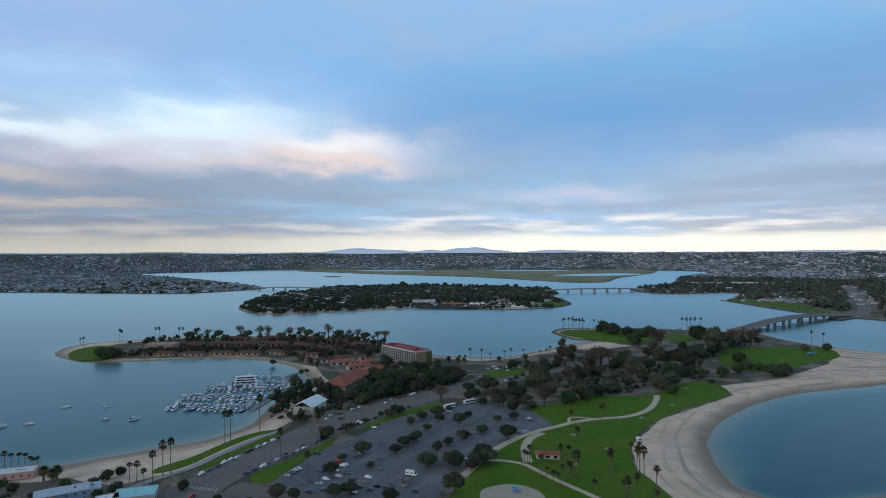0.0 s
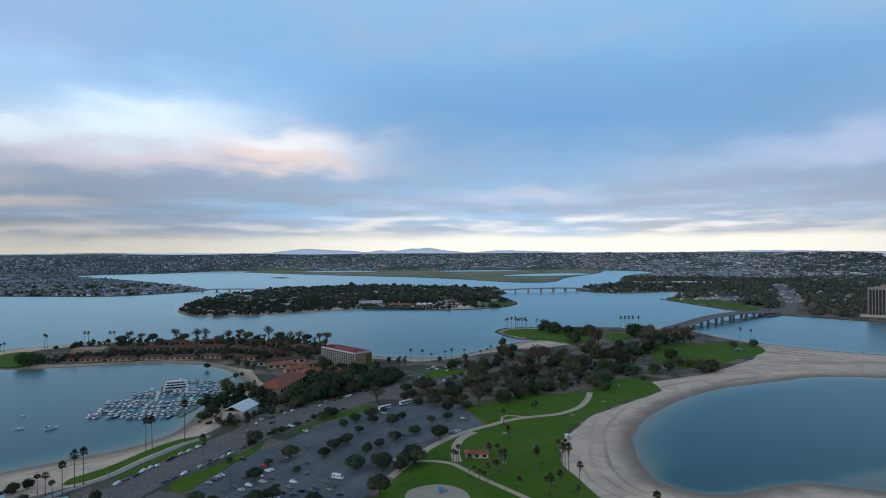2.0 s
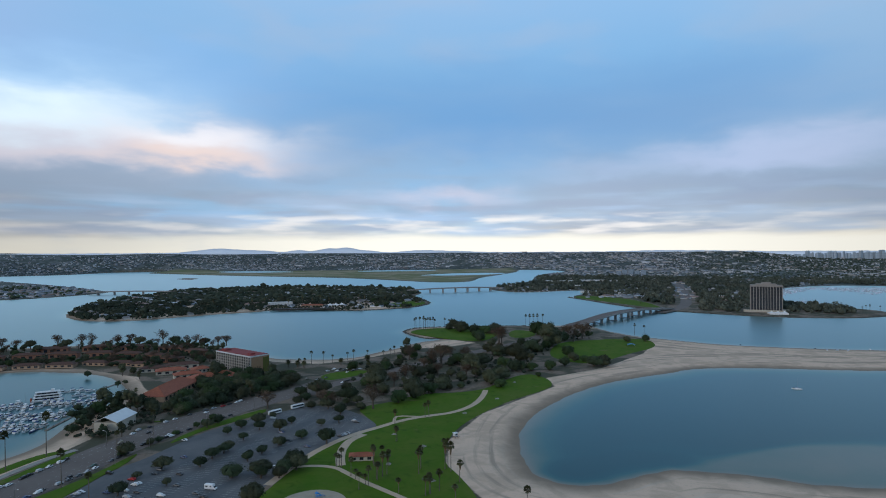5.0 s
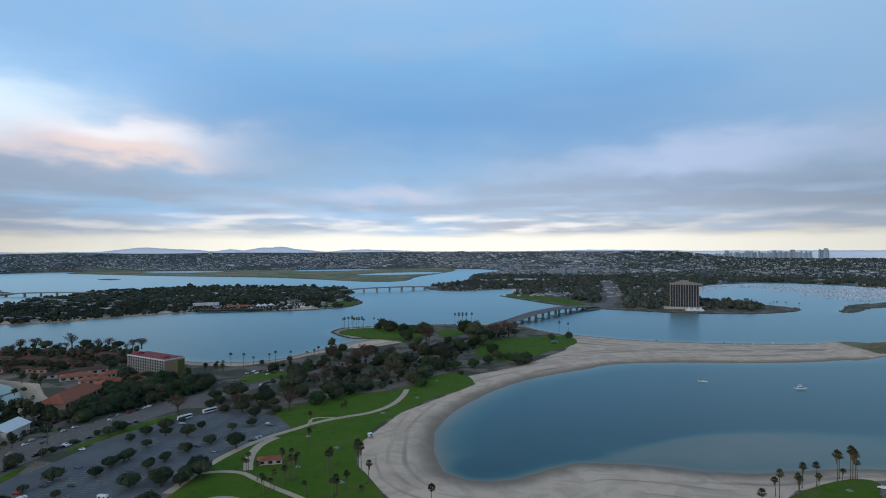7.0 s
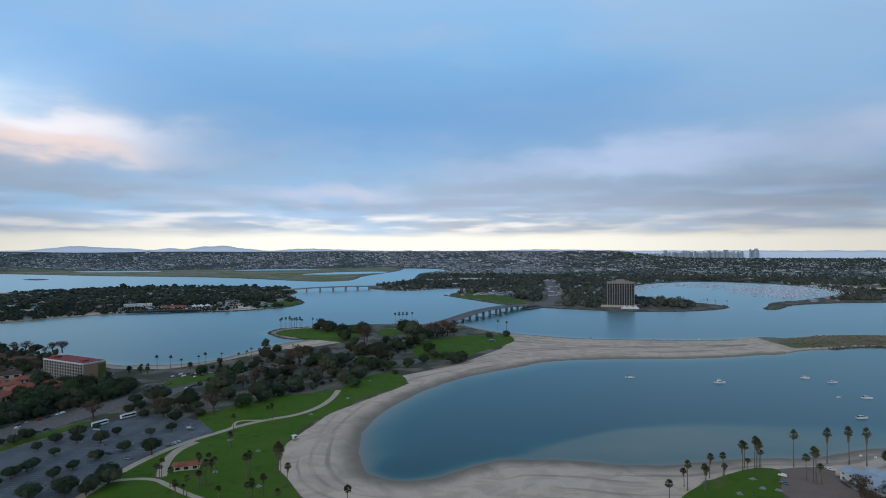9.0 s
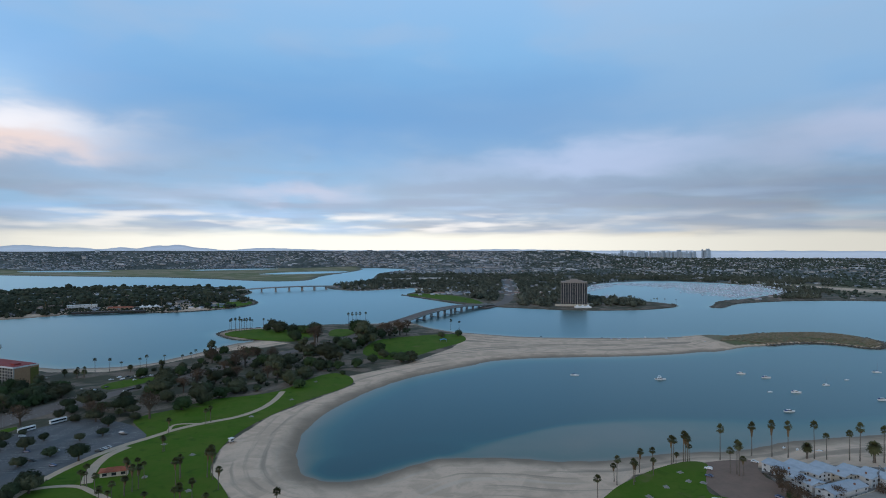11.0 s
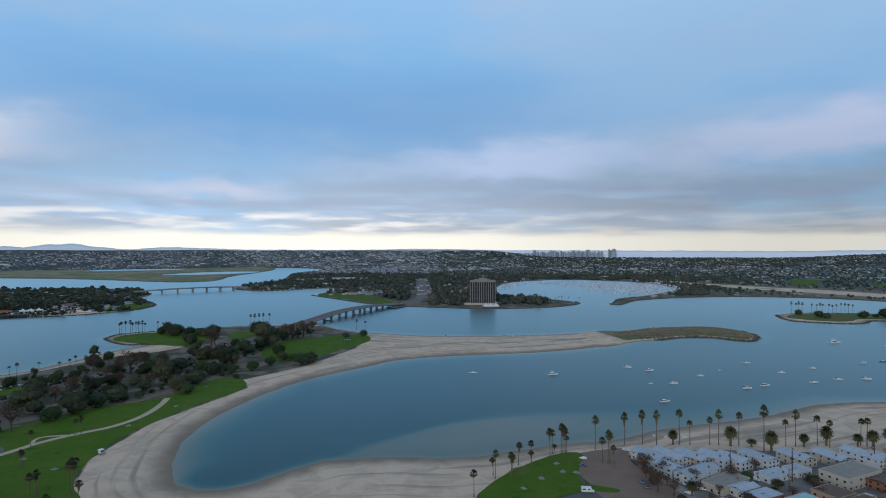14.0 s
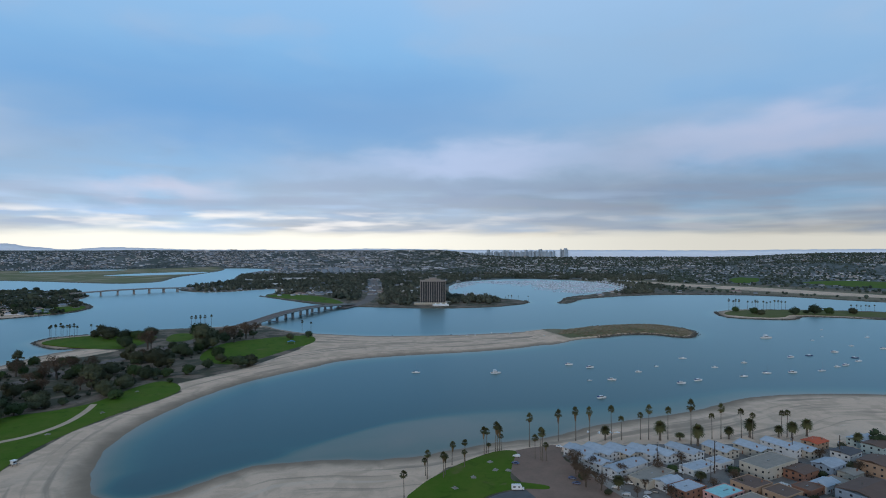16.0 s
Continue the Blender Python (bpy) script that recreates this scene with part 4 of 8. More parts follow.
def tree_kind(name, seed, style, material, label, leaves=1300):
    """A tree whose crown has a radius of about one, to be scaled when it is placed."""
    rng = np.random.default_rng(seed)
    root = thing(name, Matrix(), label, "tree")
    lobes = []
    if style == "dome":          # round spreading crown on a short trunk
        base, n, spread, rise = 0.62, 13, 0.52, 0.34
    elif style == "umbrella":    # flat-topped parking-lot tree
        base, n, spread, rise = 0.80, 13, 0.60, 0.20
    elif style == "tall":        # eucalyptus, in several storeys
        base, n, spread, rise = 1.7, 12, 0.52, 1.0
    else:
        base, n, spread, rise = 1.2, 11, 0.62, 0.6
    for k in range(n):
        a = 6.28 * k / n * 2.4 + rng.uniform(0, 0.6)
        rad = spread * math.sqrt((k + 0.3) / n) * rng.uniform(0.85, 1.25)
        lobes.append((math.cos(a) * rad, math.sin(a) * rad, base + rise * rng.uniform(-0.8, 1.0) * (1.15 - rad), rng.uniform(0.30, 0.46)))
    if style in ("dome", "umbrella"):     # the full middle of the crown
        lobes.append((0.0, 0.0, base + 0.12, 0.62 if style == "dome" else 0.5))
    bm = bmesh.new()
    limb(bm, (0, 0, -0.05), (0.03, 0.02, base * 0.55), 0.10, 0.07, 7)
    for x, y, z, r in lobes:
        limb(bm, (0.03, 0.02, base * 0.5), (x * 0.8, y * 0.8, z), 0.05, 0.018, 5)
        if style == "bare":
            for _ in range(6):
                e = Vector((x, y, z)) + Vector(rng.normal(scale=0.3, size=3))
                limb(bm, (x * 0.7, y * 0.7, z - 0.12), e, 0.02, 0.006, 4)
    part("trunk", bm, BARK, root)
    if style == "bare":
        part("crown", crown_mesh("crown", rng, lobes, leaves, 0.062, material, core=0.0), None, root, "thin brown twigs and sparse leaves")
    else:
        part("crown", crown_mesh("crown", rng, lobes, leaves, 0.072, material, core=0.82), None, root)
    return root


def fan_palm(seed, label, height=14.0, skirt=True):
    rng = random.Random(seed)
    root = thing("fan_palm", Matrix(), label, "palm tree")
    bm = bmesh.new()
    bend = rng.uniform(-0.5, 0.5)
    pts = [(bend * (k / 6) ** 2, 0.2 * bend * (k / 6), height * k / 6) for k in range(7)]
    for k in range(6):
        limb(bm, (pts[k][0], pts[k][1], pts[k][2] - 0.03), (pts[k + 1][0], pts[k + 1][1], pts[k + 1][2] + 0.03), 0.30 - 0.022 * k + (0.1 if k == 0 else 0), 0.28 - 0.022 * k, 8)
    part("trunk", bm, PALM_BARK, root)
    top = Vector(pts[-1])

    def fronds(n, lo, hi, length, droop):
        v, f = [], []
        for k in range(n):
            a, e = 6.283 * k / n * 2.618, radians(rng.uniform(lo, hi))
            d = Vector((math.cos(a) * math.cos(e), math.sin(a) * math.cos(e), math.sin(e)))
            side = Vector((-math.sin(a), math.cos(a), 0))
            ln = length * rng.uniform(0.8, 1.15)
            stem = top + d * ln * 0.45
            tips = []
            for j in range(-3, 4):      # the fan's fingers
                dd = (d * math.cos(j * 0.34) + side * math.sin(j * 0.34)).normalized()
                mid = stem + dd * ln * 0.36
                tip = stem + dd * ln * 0.62 + Vector((0, 0, -droop * ln))
                w = dd.cross(Vector((0, 0, 1)))
                w = (w.normalized() if w.length > 1e-3 else side) * 0.17
                i = len(v)
                v += [tuple(stem), tuple(mid + w), tuple(tip), tuple(mid - w)]
                f.append([i, i + 1, i + 2, i + 3])
            i = len(v)
            w = side * 0.05
            v += [tuple(top - w), tuple(top + w), tuple(stem + w), tuple(stem - w)]
            f.append([i, i + 1, i + 2, i + 3])
        return v, f

    v, f = fronds(46, -30, 85, 2.6 if skirt else 2.25, 0.12)
    part("crown", mesh_of("crown", v, f, FROND), None, root)
    if skirt:
        v, f = fronds(24, -80, -35, 2.0, 0.05)
        skirt_part = part("skirt", mesh_of("skirt", v, f, DEAD_FROND), None, root, "hanging dead brown fronds")
        if seed == 2:      # the old thatch down the trunk
            rough = tube(bmesh.new(), top.x, top.y, height - 4.6, height - 0.4, 0.42, 1.05, 9)
            for vert in rough.verts:
                vert.co.z += rng.uniform(-0.35, 0.35)
            part("thatch", rough, DEAD_FROND, skirt_part)
    return root


def date_palm(seed, label, height=8.0):
    rng = random.Random(seed)
    root = thing("date_palm", Matrix(), label, "palm tree")
    bm = bmesh.new()
    for k in range(5):
        limb(bm, (0, 0, height * 0.72 * k / 5 - 0.02), (0, 0, height * 0.72 * (k + 1) / 5), 0.45 + (0.12 if k in (0, 4) else 0), 0.42 + (0.14 if k >= 3 else 0), 9)
    part("trunk", bm, PALM_BARK, root)
    v, f = [], []
    top = Vector((0, 0, height * 0.72))
    for k in range(190):
        a, e = k * 2.39996, math.asin(rng.uniform(-0.95, 0.97))
        ln = 2.7 * rng.uniform(0.85, 1.1)
        out, side = Vector((math.cos(a), math.sin(a), 0)), Vector((-math.sin(a), math.cos(a), 0))
        prev = None
        for j in range(5):
            s = j / 4
            p = top + out * ln * s * math.cos(e) + Vector((0, 0, ln * (s * math.sin(e) - 0.30 * s * s)))
            w = 0.52 * (1 - 0.75 * abs(2 * s - 0.8)) + 0.03
            i = len(v)
            v += [tuple(p - side * w - Vector((0, 0, 0.12 * w))), tuple(p), tuple(p + side * w - Vector((0, 0, 0.12 * w)))]
            if prev is not None:
                f += [[prev, prev + 1, i + 1, i], [prev + 1, prev + 2, i + 2, i + 1]]
            prev = i
    part("crown", mesh_of("crown", v, f, FROND), None, root)
    return root


def loft(profile, half, inset=0.0):
    """A body from a side profile (x, z), widest at half; the upper points drawn in by inset."""
    bm = bmesh.new()
    zs = [p[1] for p in profile]
    zmid = min(zs) + 0.52 * (max(zs) - min(zs))
    sides = []
    for sgn in (-1, 1):
        sides.append([bm.verts.new((x, sgn * (half - (inset if z > zmid else 0)), z)) for x, z in profile])
    n = len(profile)
    bm.faces.new(sides[0])
    bm.faces.new(sides[1][::-1])
    for k in range(n):
        bm.faces.new([sides[0][k], sides[1][k], sides[1][(k + 1) % n], sides[0][(k + 1) % n]])
    bmesh.ops.recalc_face_normals(bm, faces=bm.faces)
    return bm


def wheel_mesh(r=0.33, w=0.22):
    bm = bmesh.new()
    q = bmesh.ops.create_cone(bm, cap_ends=True, segments=14, radius1=r, radius2=r, depth=w)
    bmesh.ops.rotate(bm, verts=q["verts"], cent=(0, 0, 0), matrix=Matrix.Rotation(radians(90), 3, "X"))
    return bm_mesh("wheel", bm, RUBBER)


WHEEL = wheel_mesh()


def car_kind(paint, shape, label):
    root = thing("car", Matrix(), label, "car")
    if shape == "saloon":
        prof = [(-2.25, 0.35), (2.2, 0.35), (2.28, 0.62), (2.1, 0.80), (1.0, 0.93), (0.25, 1.42), (-1.05, 1.44), (-1.75, 1.0), (-2.25, 0.95)]
        glass = [(0.92, 0.96), (0.27, 1.38), (-1.02, 1.40), (-1.62, 1.02)]
    elif shape == "suv":
        prof = [(-2.3, 0.40), (2.25, 0.40), (2.32, 0.75), (2.15, 0.98), (1.1, 1.08), (0.5, 1.70), (-1.9, 1.74), (-2.25, 1.15), (-2.35, 0.95)]
        glass = [(1.02, 1.12), (0.48, 1.64), (-1.86, 1.68), (-2.12, 1.16)]
    else:
        prof = [(-2.6, 0.45), (2.6, 0.45), (2.66, 0.8), (2.45, 1.02), (1.4, 1.10), (0.85, 1.75), (-0.4, 1.78), (-0.55, 1.12), (-2.6, 1.1)]
        glass = [(1.32, 1.14), (0.83, 1.68), (-0.36, 1.70), (-0.46, 1.16)]
    body = loft(prof, 0.90, 0.14)
    bmesh.ops.bevel(body, geom=list(body.edges), offset=0.05, segments=1, affect="EDGES")
    part("body", body, PAINTS[paint], root)
    part("window_band", loft(glass, 0.785, 0.02), GLASS_DARK, root, "dark window glass")
    x0 = 1.42 if shape != "pickup" else 1.65
    for x in (x0, -1.4 if shape != "pickup" else -1.65):
        for y in (-0.8, 0.8):
            w = part("wheel", WHEEL, None, root, "black tyre")
            w.location = (x, y, 0.33)
    return root


def hull(length, beam, depth, sheer=0.25, fine=2.0):
    """A boat's hull along x, bow forward, deck at z = depth."""
    bm = bmesh.new()
    rows = []
    for k in range(9):
        s = k / 8
        x = length * (s - 0.5)
        w = beam / 2 * (1 - max(0, (s - 0.35) / 0.65) ** fine) * (0.86 + 0.14 * min(1, s * 4))
        z = depth + sheer * s * s
        w = max(w, 0.02)
        rows.append([bm.verts.new(c) for c in ((x, -w, z), (x - 0.15 * s, -w * 0.8, -0.15), (x - 0.15 * s, w * 0.8, -0.15), (x, w, z))])
    for a, b in zip(rows, rows[1:]):
        for k in range(4):
            bm.faces.new([a[k], a[(k + 1) % 4], b[(k + 1) % 4], b[k]])
    bm.faces.new(rows[0])
    bm.faces.new(rows[-1][::-1])
    bmesh.ops.recalc_face_normals(bm, faces=bm.faces)
    return bm


def sailboat(label, length=9.0, sail=GEL_BLUE, hullmat=None):
    root = thing("sailboat", Matrix(), label, "sailboat")
    part("hull", hull(length, length * 0.30, 0.85), hullmat or GEL_WHITE, root)
    part("cabin", boxes((-length * 0.12, -0.75, 0.7, length * 0.2, 0.75, 1.4), bevel=0.12), GEL_WHITE, root)
    part("cockpit", boxes((-length * 0.42, -0.8, 0.8, -length * 0.16, 0.8, 0.93)), TEAK, root, "brown wooden cockpit")
    bm = tube(bmesh.new(), length * 0.06, 0, 0.9, length * 1.25, 0.09, 0.05, 6)
    part("mast", bm, CHROME, root, "thin metal mast")
    bm = bmesh.new()
    limb(bm, (length * 0.06, 0, 1.9), (-length * 0.36, 0, 1.8), 0.17, 0.14, 7)
    part("furled_sail", bm, sail, root, "sail furled in its cover")
    return root


def motorboat(label, length=10.0, fly=True, canvas=None):
    root = thing("motorboat", Matrix(), label, "motorboat")
    part("hull", hull(length, length * 0.33, 1.15, 0.5), GEL_WHITE, root)
    w = length * 0.125
    part("cabin", loft([(-length * 0.26, 1.0), (length * 0.26, 1.15), (length * 0.10, 2.25), (-length * 0.24, 2.3)], w, 0.12), GEL_WHITE, root)
    part("window_band", boxes((-length * 0.22, -w - 0.02, 1.42, length * 0.13, w + 0.02, 2.02)), GLASS_DARK, root, "dark cabin windows")
    part("windscreen", loft([(length * 0.20, 1.55), (length * 0.115, 2.15), (length * 0.13, 2.2), (length * 0.215, 1.58)], w * 0.86), GLASS_DARK, root, "dark raked windscreen")
    part("cockpit", boxes((-length * 0.46, -w * 1.05, 1.05, -length * 0.27, w * 1.05, 1.2)), TEAK, root, "brown cockpit sole")
    if fly:
        part("flybridge", loft([(-length * 0.22, 2.25), (length * 0.05, 2.25), (length * 0.10, 3.0), (length * 0.06, 3.05), (length * 0.0, 2.65), (-length * 0.22, 2.6)], w * 0.9), GEL_WHITE, root)
        part("bimini", boxes((-length * 0.22, -w * 0.9, 3.85, length * 0.04, w * 0.9, 3.95), (-length * 0.2, -w * 0.85, 2.5, -length * 0.19, -w * 0.8, 3.9), (-length * 0.2, w * 0.8, 2.5, -length * 0.19, w * 0.85, 3.9),
                               (length * 0.02, -w * 0.85, 2.6, length * 0.03, -w * 0.8, 3.9), (length * 0.02, w * 0.8, 2.6, length * 0.03, w * 0.85, 3.9)), canvas or CANVAS, root, "canvas sunshade on posts")
    elif canvas:
        part("cover", boxes((-length * 0.46, -w, 1.1, -length * 0.2, w, 1.75), bevel=0.15), canvas, root, "blue canvas cockpit cover")
    return root


def dinghy(label):
    root = thing("small_boat", Matrix(), label, "small boat")
    part("hull", hull(4.8, 1.8, 0.6, 0.2), GEL_WHITE, root)
    part("console", boxes((-0.4, -0.35, 0.5, 0.3, 0.35, 1.3), bevel=0.06), GEL_WHITE, root)
    part("outboard_motor", boxes((-2.75, -0.2, 0.2, -2.4, 0.2, 1.05), bevel=0.06), RUBBER, root, "black outboard motor")
    return root


PANE = bm_mesh("pane", boxes((-0.5, -0.06, -0.5, 0.5, 0.05, 0.5)), GLASS_DARK)
FRAME = bm_mesh("window_frame", boxes((-0.56, -0.04, -0.56, 0.56, 0.03, -0.5), (-0.56, -0.04, 0.5, 0.56, 0.03, 0.56), (-0.56, -0.04, -0.5, -0.5, 0.03, 0.5), (0.5, -0.04, -0.5, 0.56, 0.03, 0.5), (-0.02, -0.04, -0.5, 0.02, 0.035, 0.5)), WALLS[0])


def window(parent, x, y, z, turn, w, h, framed=True):
    """A pane with its frame, its face towards -y before the turn."""
    ob = part("window", PANE, None, parent, "dark window pane")
    ob.matrix_basis = Matrix.Translation((x, y, z)) @ Matrix.Rotation(turn, 4, "Z") @ Matrix.Diagonal((w, 1, h, 1))
    if framed:
        part("window_frame", FRAME, None, ob, "white window frame")
    return ob


def house(x, y, rot, length, width, height, wall, roof, gable, label, name="house", eave=0.5, terrace=False):
    """A house with its length along its own x axis; gable 1: a low pitched roof, 0: flat with a parapet."""
    root = thing(name, pose(x, y, LAND, 0, 0, rot), label, "house")
    l, w = length / 2, width / 2
    rise = width * 0.085 if gable else 0
    walls = bmesh.new()
    box(walls, -l, -w, -0.3, l, w, height)
    part("wall", walls, WALLS[wall], root)
    bm = bmesh.new()
    if gable and roof == 0:      # two pale slopes, one stepped above the other over a strip of high windows
        e, mid = eave, 0.12 * w
        for y0, z0, y1, z1 in ((-w - e, height, mid, height + rise + 0.75), (mid - 0.3, height + rise + 0.05, w + e, height)):
            q = [bm.verts.new((xx, yy, zz)) for xx in (-l - e, l + e) for yy, zz in ((y0, z0), (y1, z1), (y1, z1 + 0.2), (y0, z0 + 0.2))]
            for f in ((0, 1, 2, 3), (7, 6, 5, 4), (0, 4, 5, 1), (1, 5, 6, 2), (2, 6, 7, 3), (3, 7, 4, 0)):
                bm.faces.new([q[i] for i in f])
        bmesh.ops.recalc_face_normals(bm, faces=bm.faces)
        part("clerestory", boxes((-l, mid - 0.16, height + rise * 0.6, l, mid - 0.06, height + rise + 0.75)), GLASS_DARK, root, "dark strip of high windows")
        part("gable_wall", boxes((-l, -0.5 * w, height - 0.1, l, mid - 0.2, height + rise * 0.55)), WALLS[wall], root)
    elif gable:
        e = eave
        pts = [(-w - e, height - 0.05), (0, height + rise), (w + e, height - 0.05), (w + e, height + 0.17), (0, height + rise + 0.25), (-w - e, height + 0.17)]
        a = [bm.verts.new((-l - e, yy, zz)) for yy, zz in pts]
        b = [bm.verts.new((l + e, yy, zz)) for yy, zz in pts]
        bm.faces.new(a)
        bm.faces.new(b[::-1])
        for k in range(6):
            bm.faces.new([a[k], b[k], b[(k + 1) % 6], a[(k + 1) % 6]])
        bmesh.ops.recalc_face_normals(bm, faces=bm.faces)
    else:
        box(bm, -l + 0.2, -w + 0.2, height - 0.1, l - 0.2, w - 0.2, height + 0.12)
        edge = boxes((-l - 0.15, -w - 0.15, height - 0.25, l + 0.15, -w + 0.2, height + 0.4), (-l - 0.15, w - 0.2, height - 0.25, l + 0.15, w + 0.15, height + 0.4),
                     (-l - 0.15, -w + 0.2, height - 0.25, -l + 0.2, w - 0.2, height + 0.4), (l - 0.2, -w + 0.2, height - 0.25, l + 0.15, w - 0.2, height + 0.4))
        part("parapet", edge, WALLS[wall], root)
    r = part("roof", bm, ROOFS[roof], root)
    rng = random.Random(int(x * 10 + y))
    part("vent", boxes((rng.uniform(-l * 0.6, l * 0.6), -0.3, height + rise * 0.6, 0.0, 0.3, height + rise + 0.5)) if not gable else tube(bmesh.new(), l * rng.uniform(-0.6, 0.6), w * 0.3, height + rise * 0.5, height + rise + 0.55, 0.15, 0.15, 8), CHROME, r, "metal roof vent")
    if rng.random() < 0.5:
        part("chimney", boxes((l * 0.45, -w * 0.55, height - 0.2, l * 0.45 + 0.8, -w * 0.55 + 0.7, height + rise + 1.1)), WALLS[3], r, "brick chimney")
    storeys = max(1, round(height / 2.9))
    for s in range(storeys):
        z = 1.5 + s * (height / storeys)
        n = min(8, max(2, int(length / 4.0)))
        for k in range(n):
            px = -l + length * (k + 0.5) / n
            if rng.random() < 0.85:
                window(root, px, -w - 0.02, z, 0, rng.choice((0.8, 1.1, 1.5)), 0.95, False)
            if rng.random() < 0.85:
                window(root, px, w + 0.02, z, math.pi, rng.choice((0.8, 1.1, 1.5)), 0.95, False)
        m = min(4, max(1, int(width / 3.5)))
        for k in range(m):
            py = -w + width * (k + 0.5) / m
            window(root, -l - 0.02, py, z, -math.pi / 2, 1.2, 1.15, False)
            window(root, l + 0.02, py, z, math.pi / 2, 1.2, 1.15, False)
    part("door", boxes((-l * 0.3 - 0.45, -w - 0.06, 0.0, -l * 0.3 + 0.45, -w + 0.03, 2.05)), WALLS[3], root, "dark front door")
    return root

# ---- where the things stand: x, y and height or radius in metres ----
LOT_TREES = [
    (-36.1, 485.9, 5.5), (-42.6, 475.7, 5), (-17.4, 470.1, 5.4), (-25.2, 456, 4.1), (-6, 478.6, 6.4), (-3.3, 461.5, 5),
    (-12.2, 438.9, 4.3), (11.3, 455.3, 5.8), (13.1, 421.4, 5), (28.1, 433.3, 5.6), (19.5, 473.2, 4), (4.5, 491.2, 3.3),
    (41.7, 461, 4), (45.1, 416.7, 7.3), (25.2, 377.8, 8.1), (3.1, 405.9, 4.4), (-4.4, 394, 4.2), (-21.3, 412.4, 5),
    (-27.3, 403.7, 5.9), (6.6, 368.6, 7.4), (19.5, 366.4, 6.2), (-10.3, 367.1, 7.5), (55, 466.7, 4.9), (57.3, 491.8, 6.1),
    (47.9, 509.2, 7.1), (42.1, 560.5, 12.2), (66.6, 530.2, 9.4), (94.6, 577.7, 11.5), (23.9, 564.2, 7.3), (-4.7, 606.5, 10.2),
    (14.8, 607.3, 10.4),
]
LOT_TREES_NEAR = [
    (-54.3, 391.6, 6.3), (-83.5, 422.7, 6.4), (-31.8, 390.2, 5.2), (-26.4, 409.5, 4.3), (-19.3, 416.7, 4.4), (-67.7, 354.2, 6.1),
    (-65.2, 379, 3.2), (-59.1, 320.1, 5.5), (-51.5, 326, 5.3), (-29, 317.6, 5.4), (-89.9, 319, 5.5), (-80.4, 317.5, 4.2),
    (-120.8, 316.5, 3), (-103, 312.8, 3), (5.9, 326.8, 6.8), (16.8, 360.4, 4.8), (26.2, 371.7, 7.1), (6.6, 362.4, 5.5),
    (-45.2, 363.1, 2.8), (-4.1, 400.9, 3.1), (3.6, 409, 3.5), (14.6, 421.2, 4.4),
]
PARK_TREES = [
    (275.2, 677.5, 13.5), (315.2, 739, 10.4), (343.6, 756.6, 10.8), (274.1, 853.5, 9.1), (267.3, 941.2, 11.8), (285.2, 919.4, 9.8),
    (301.6, 912.2, 8.9), (254.4, 968.6, 6.5), (317.2, 919.4, 10.9), (355.9, 772.4, 15.8), (374.1, 873.7, 12.4), (339.1, 662, 6.2),
    (316.2, 636.7, 5.9), (349, 653.7, 5.5), (347.7, 626.9, 8.6), (358.8, 625.9, 8.6), (474.1, 778.4, 5), (502.7, 778.4, 5.9),
    (150.8, 747.6, 8.3), (167.6, 774.9, 5.8), (206.7, 648.4, 10.7), (199.5, 676.1, 8.4), (227.1, 667.8, 9.1), (263.2, 715.9, 9.9),
    (251.1, 622.5, 8.1),
]
PARK_TREES_NEAR = [
    (270.1, 621.1, 6.3), (290.6, 619.1, 6.3), (227.2, 589.2, 7.6), (207.2, 567, 7.8), (211.9, 552, 6), (156, 556.1, 8.4),
    (143.3, 613.7, 8), (113.3, 662.5, 6), (99.5, 610.6, 9.4), (87.3, 580.8, 7.9), (124, 529.6, 8.9), (140.2, 544.3, 7.1),
    (176.3, 611.1, 4.7), (108.1, 516.3, 7.1), (98.6, 549, 6.5), (182.5, 585.7, 5.1), (203.7, 605.2, 5.9), (244.6, 645.9, 6.4),
    (256.1, 745.7, 5.8), (203.5, 754.9, 6.5), (158.1, 627.8, 6.5), (129.8, 572.2, 6.9), (266.6, 590.2, 3), (129.9, 681.5, 5.6),
]
BARE_TREES = [
    (292.5, 810.9, 13.6), (426.3, 824.4, 12.9), (400, 798.7, 10), (181, 680.4, 12.9), (124.7, 589.4, 9.3), (84.7, 500.4, 9.9),
    (-2.2, 523.8, 8.8), (172.3, 698.9, 7.9), (156.5, 660, 7.4), (396.7, 824.6, 11.1), (112.6, 579.6, 7.4),
]
COVE_PALMS = [
    (-167.2, 353.1, 20.5), (-164.1, 356.6, 21), (-150.5, 408.1, 23.7), (-147.9, 411.6, 23.1), (-134.5, 434.2, 28.1), (-102.4, 372.8, 21.6),
    (-79.7, 347.6, 15.9), (-183, 345.5, 10.5), (-177.4, 342.9, 12.1), (-168.6, 333.8, 11.4), (-91.3, 430.9, 14.3), (-77.9, 466.5, 17.8),
    (-118.1, 571.6, 12),
]
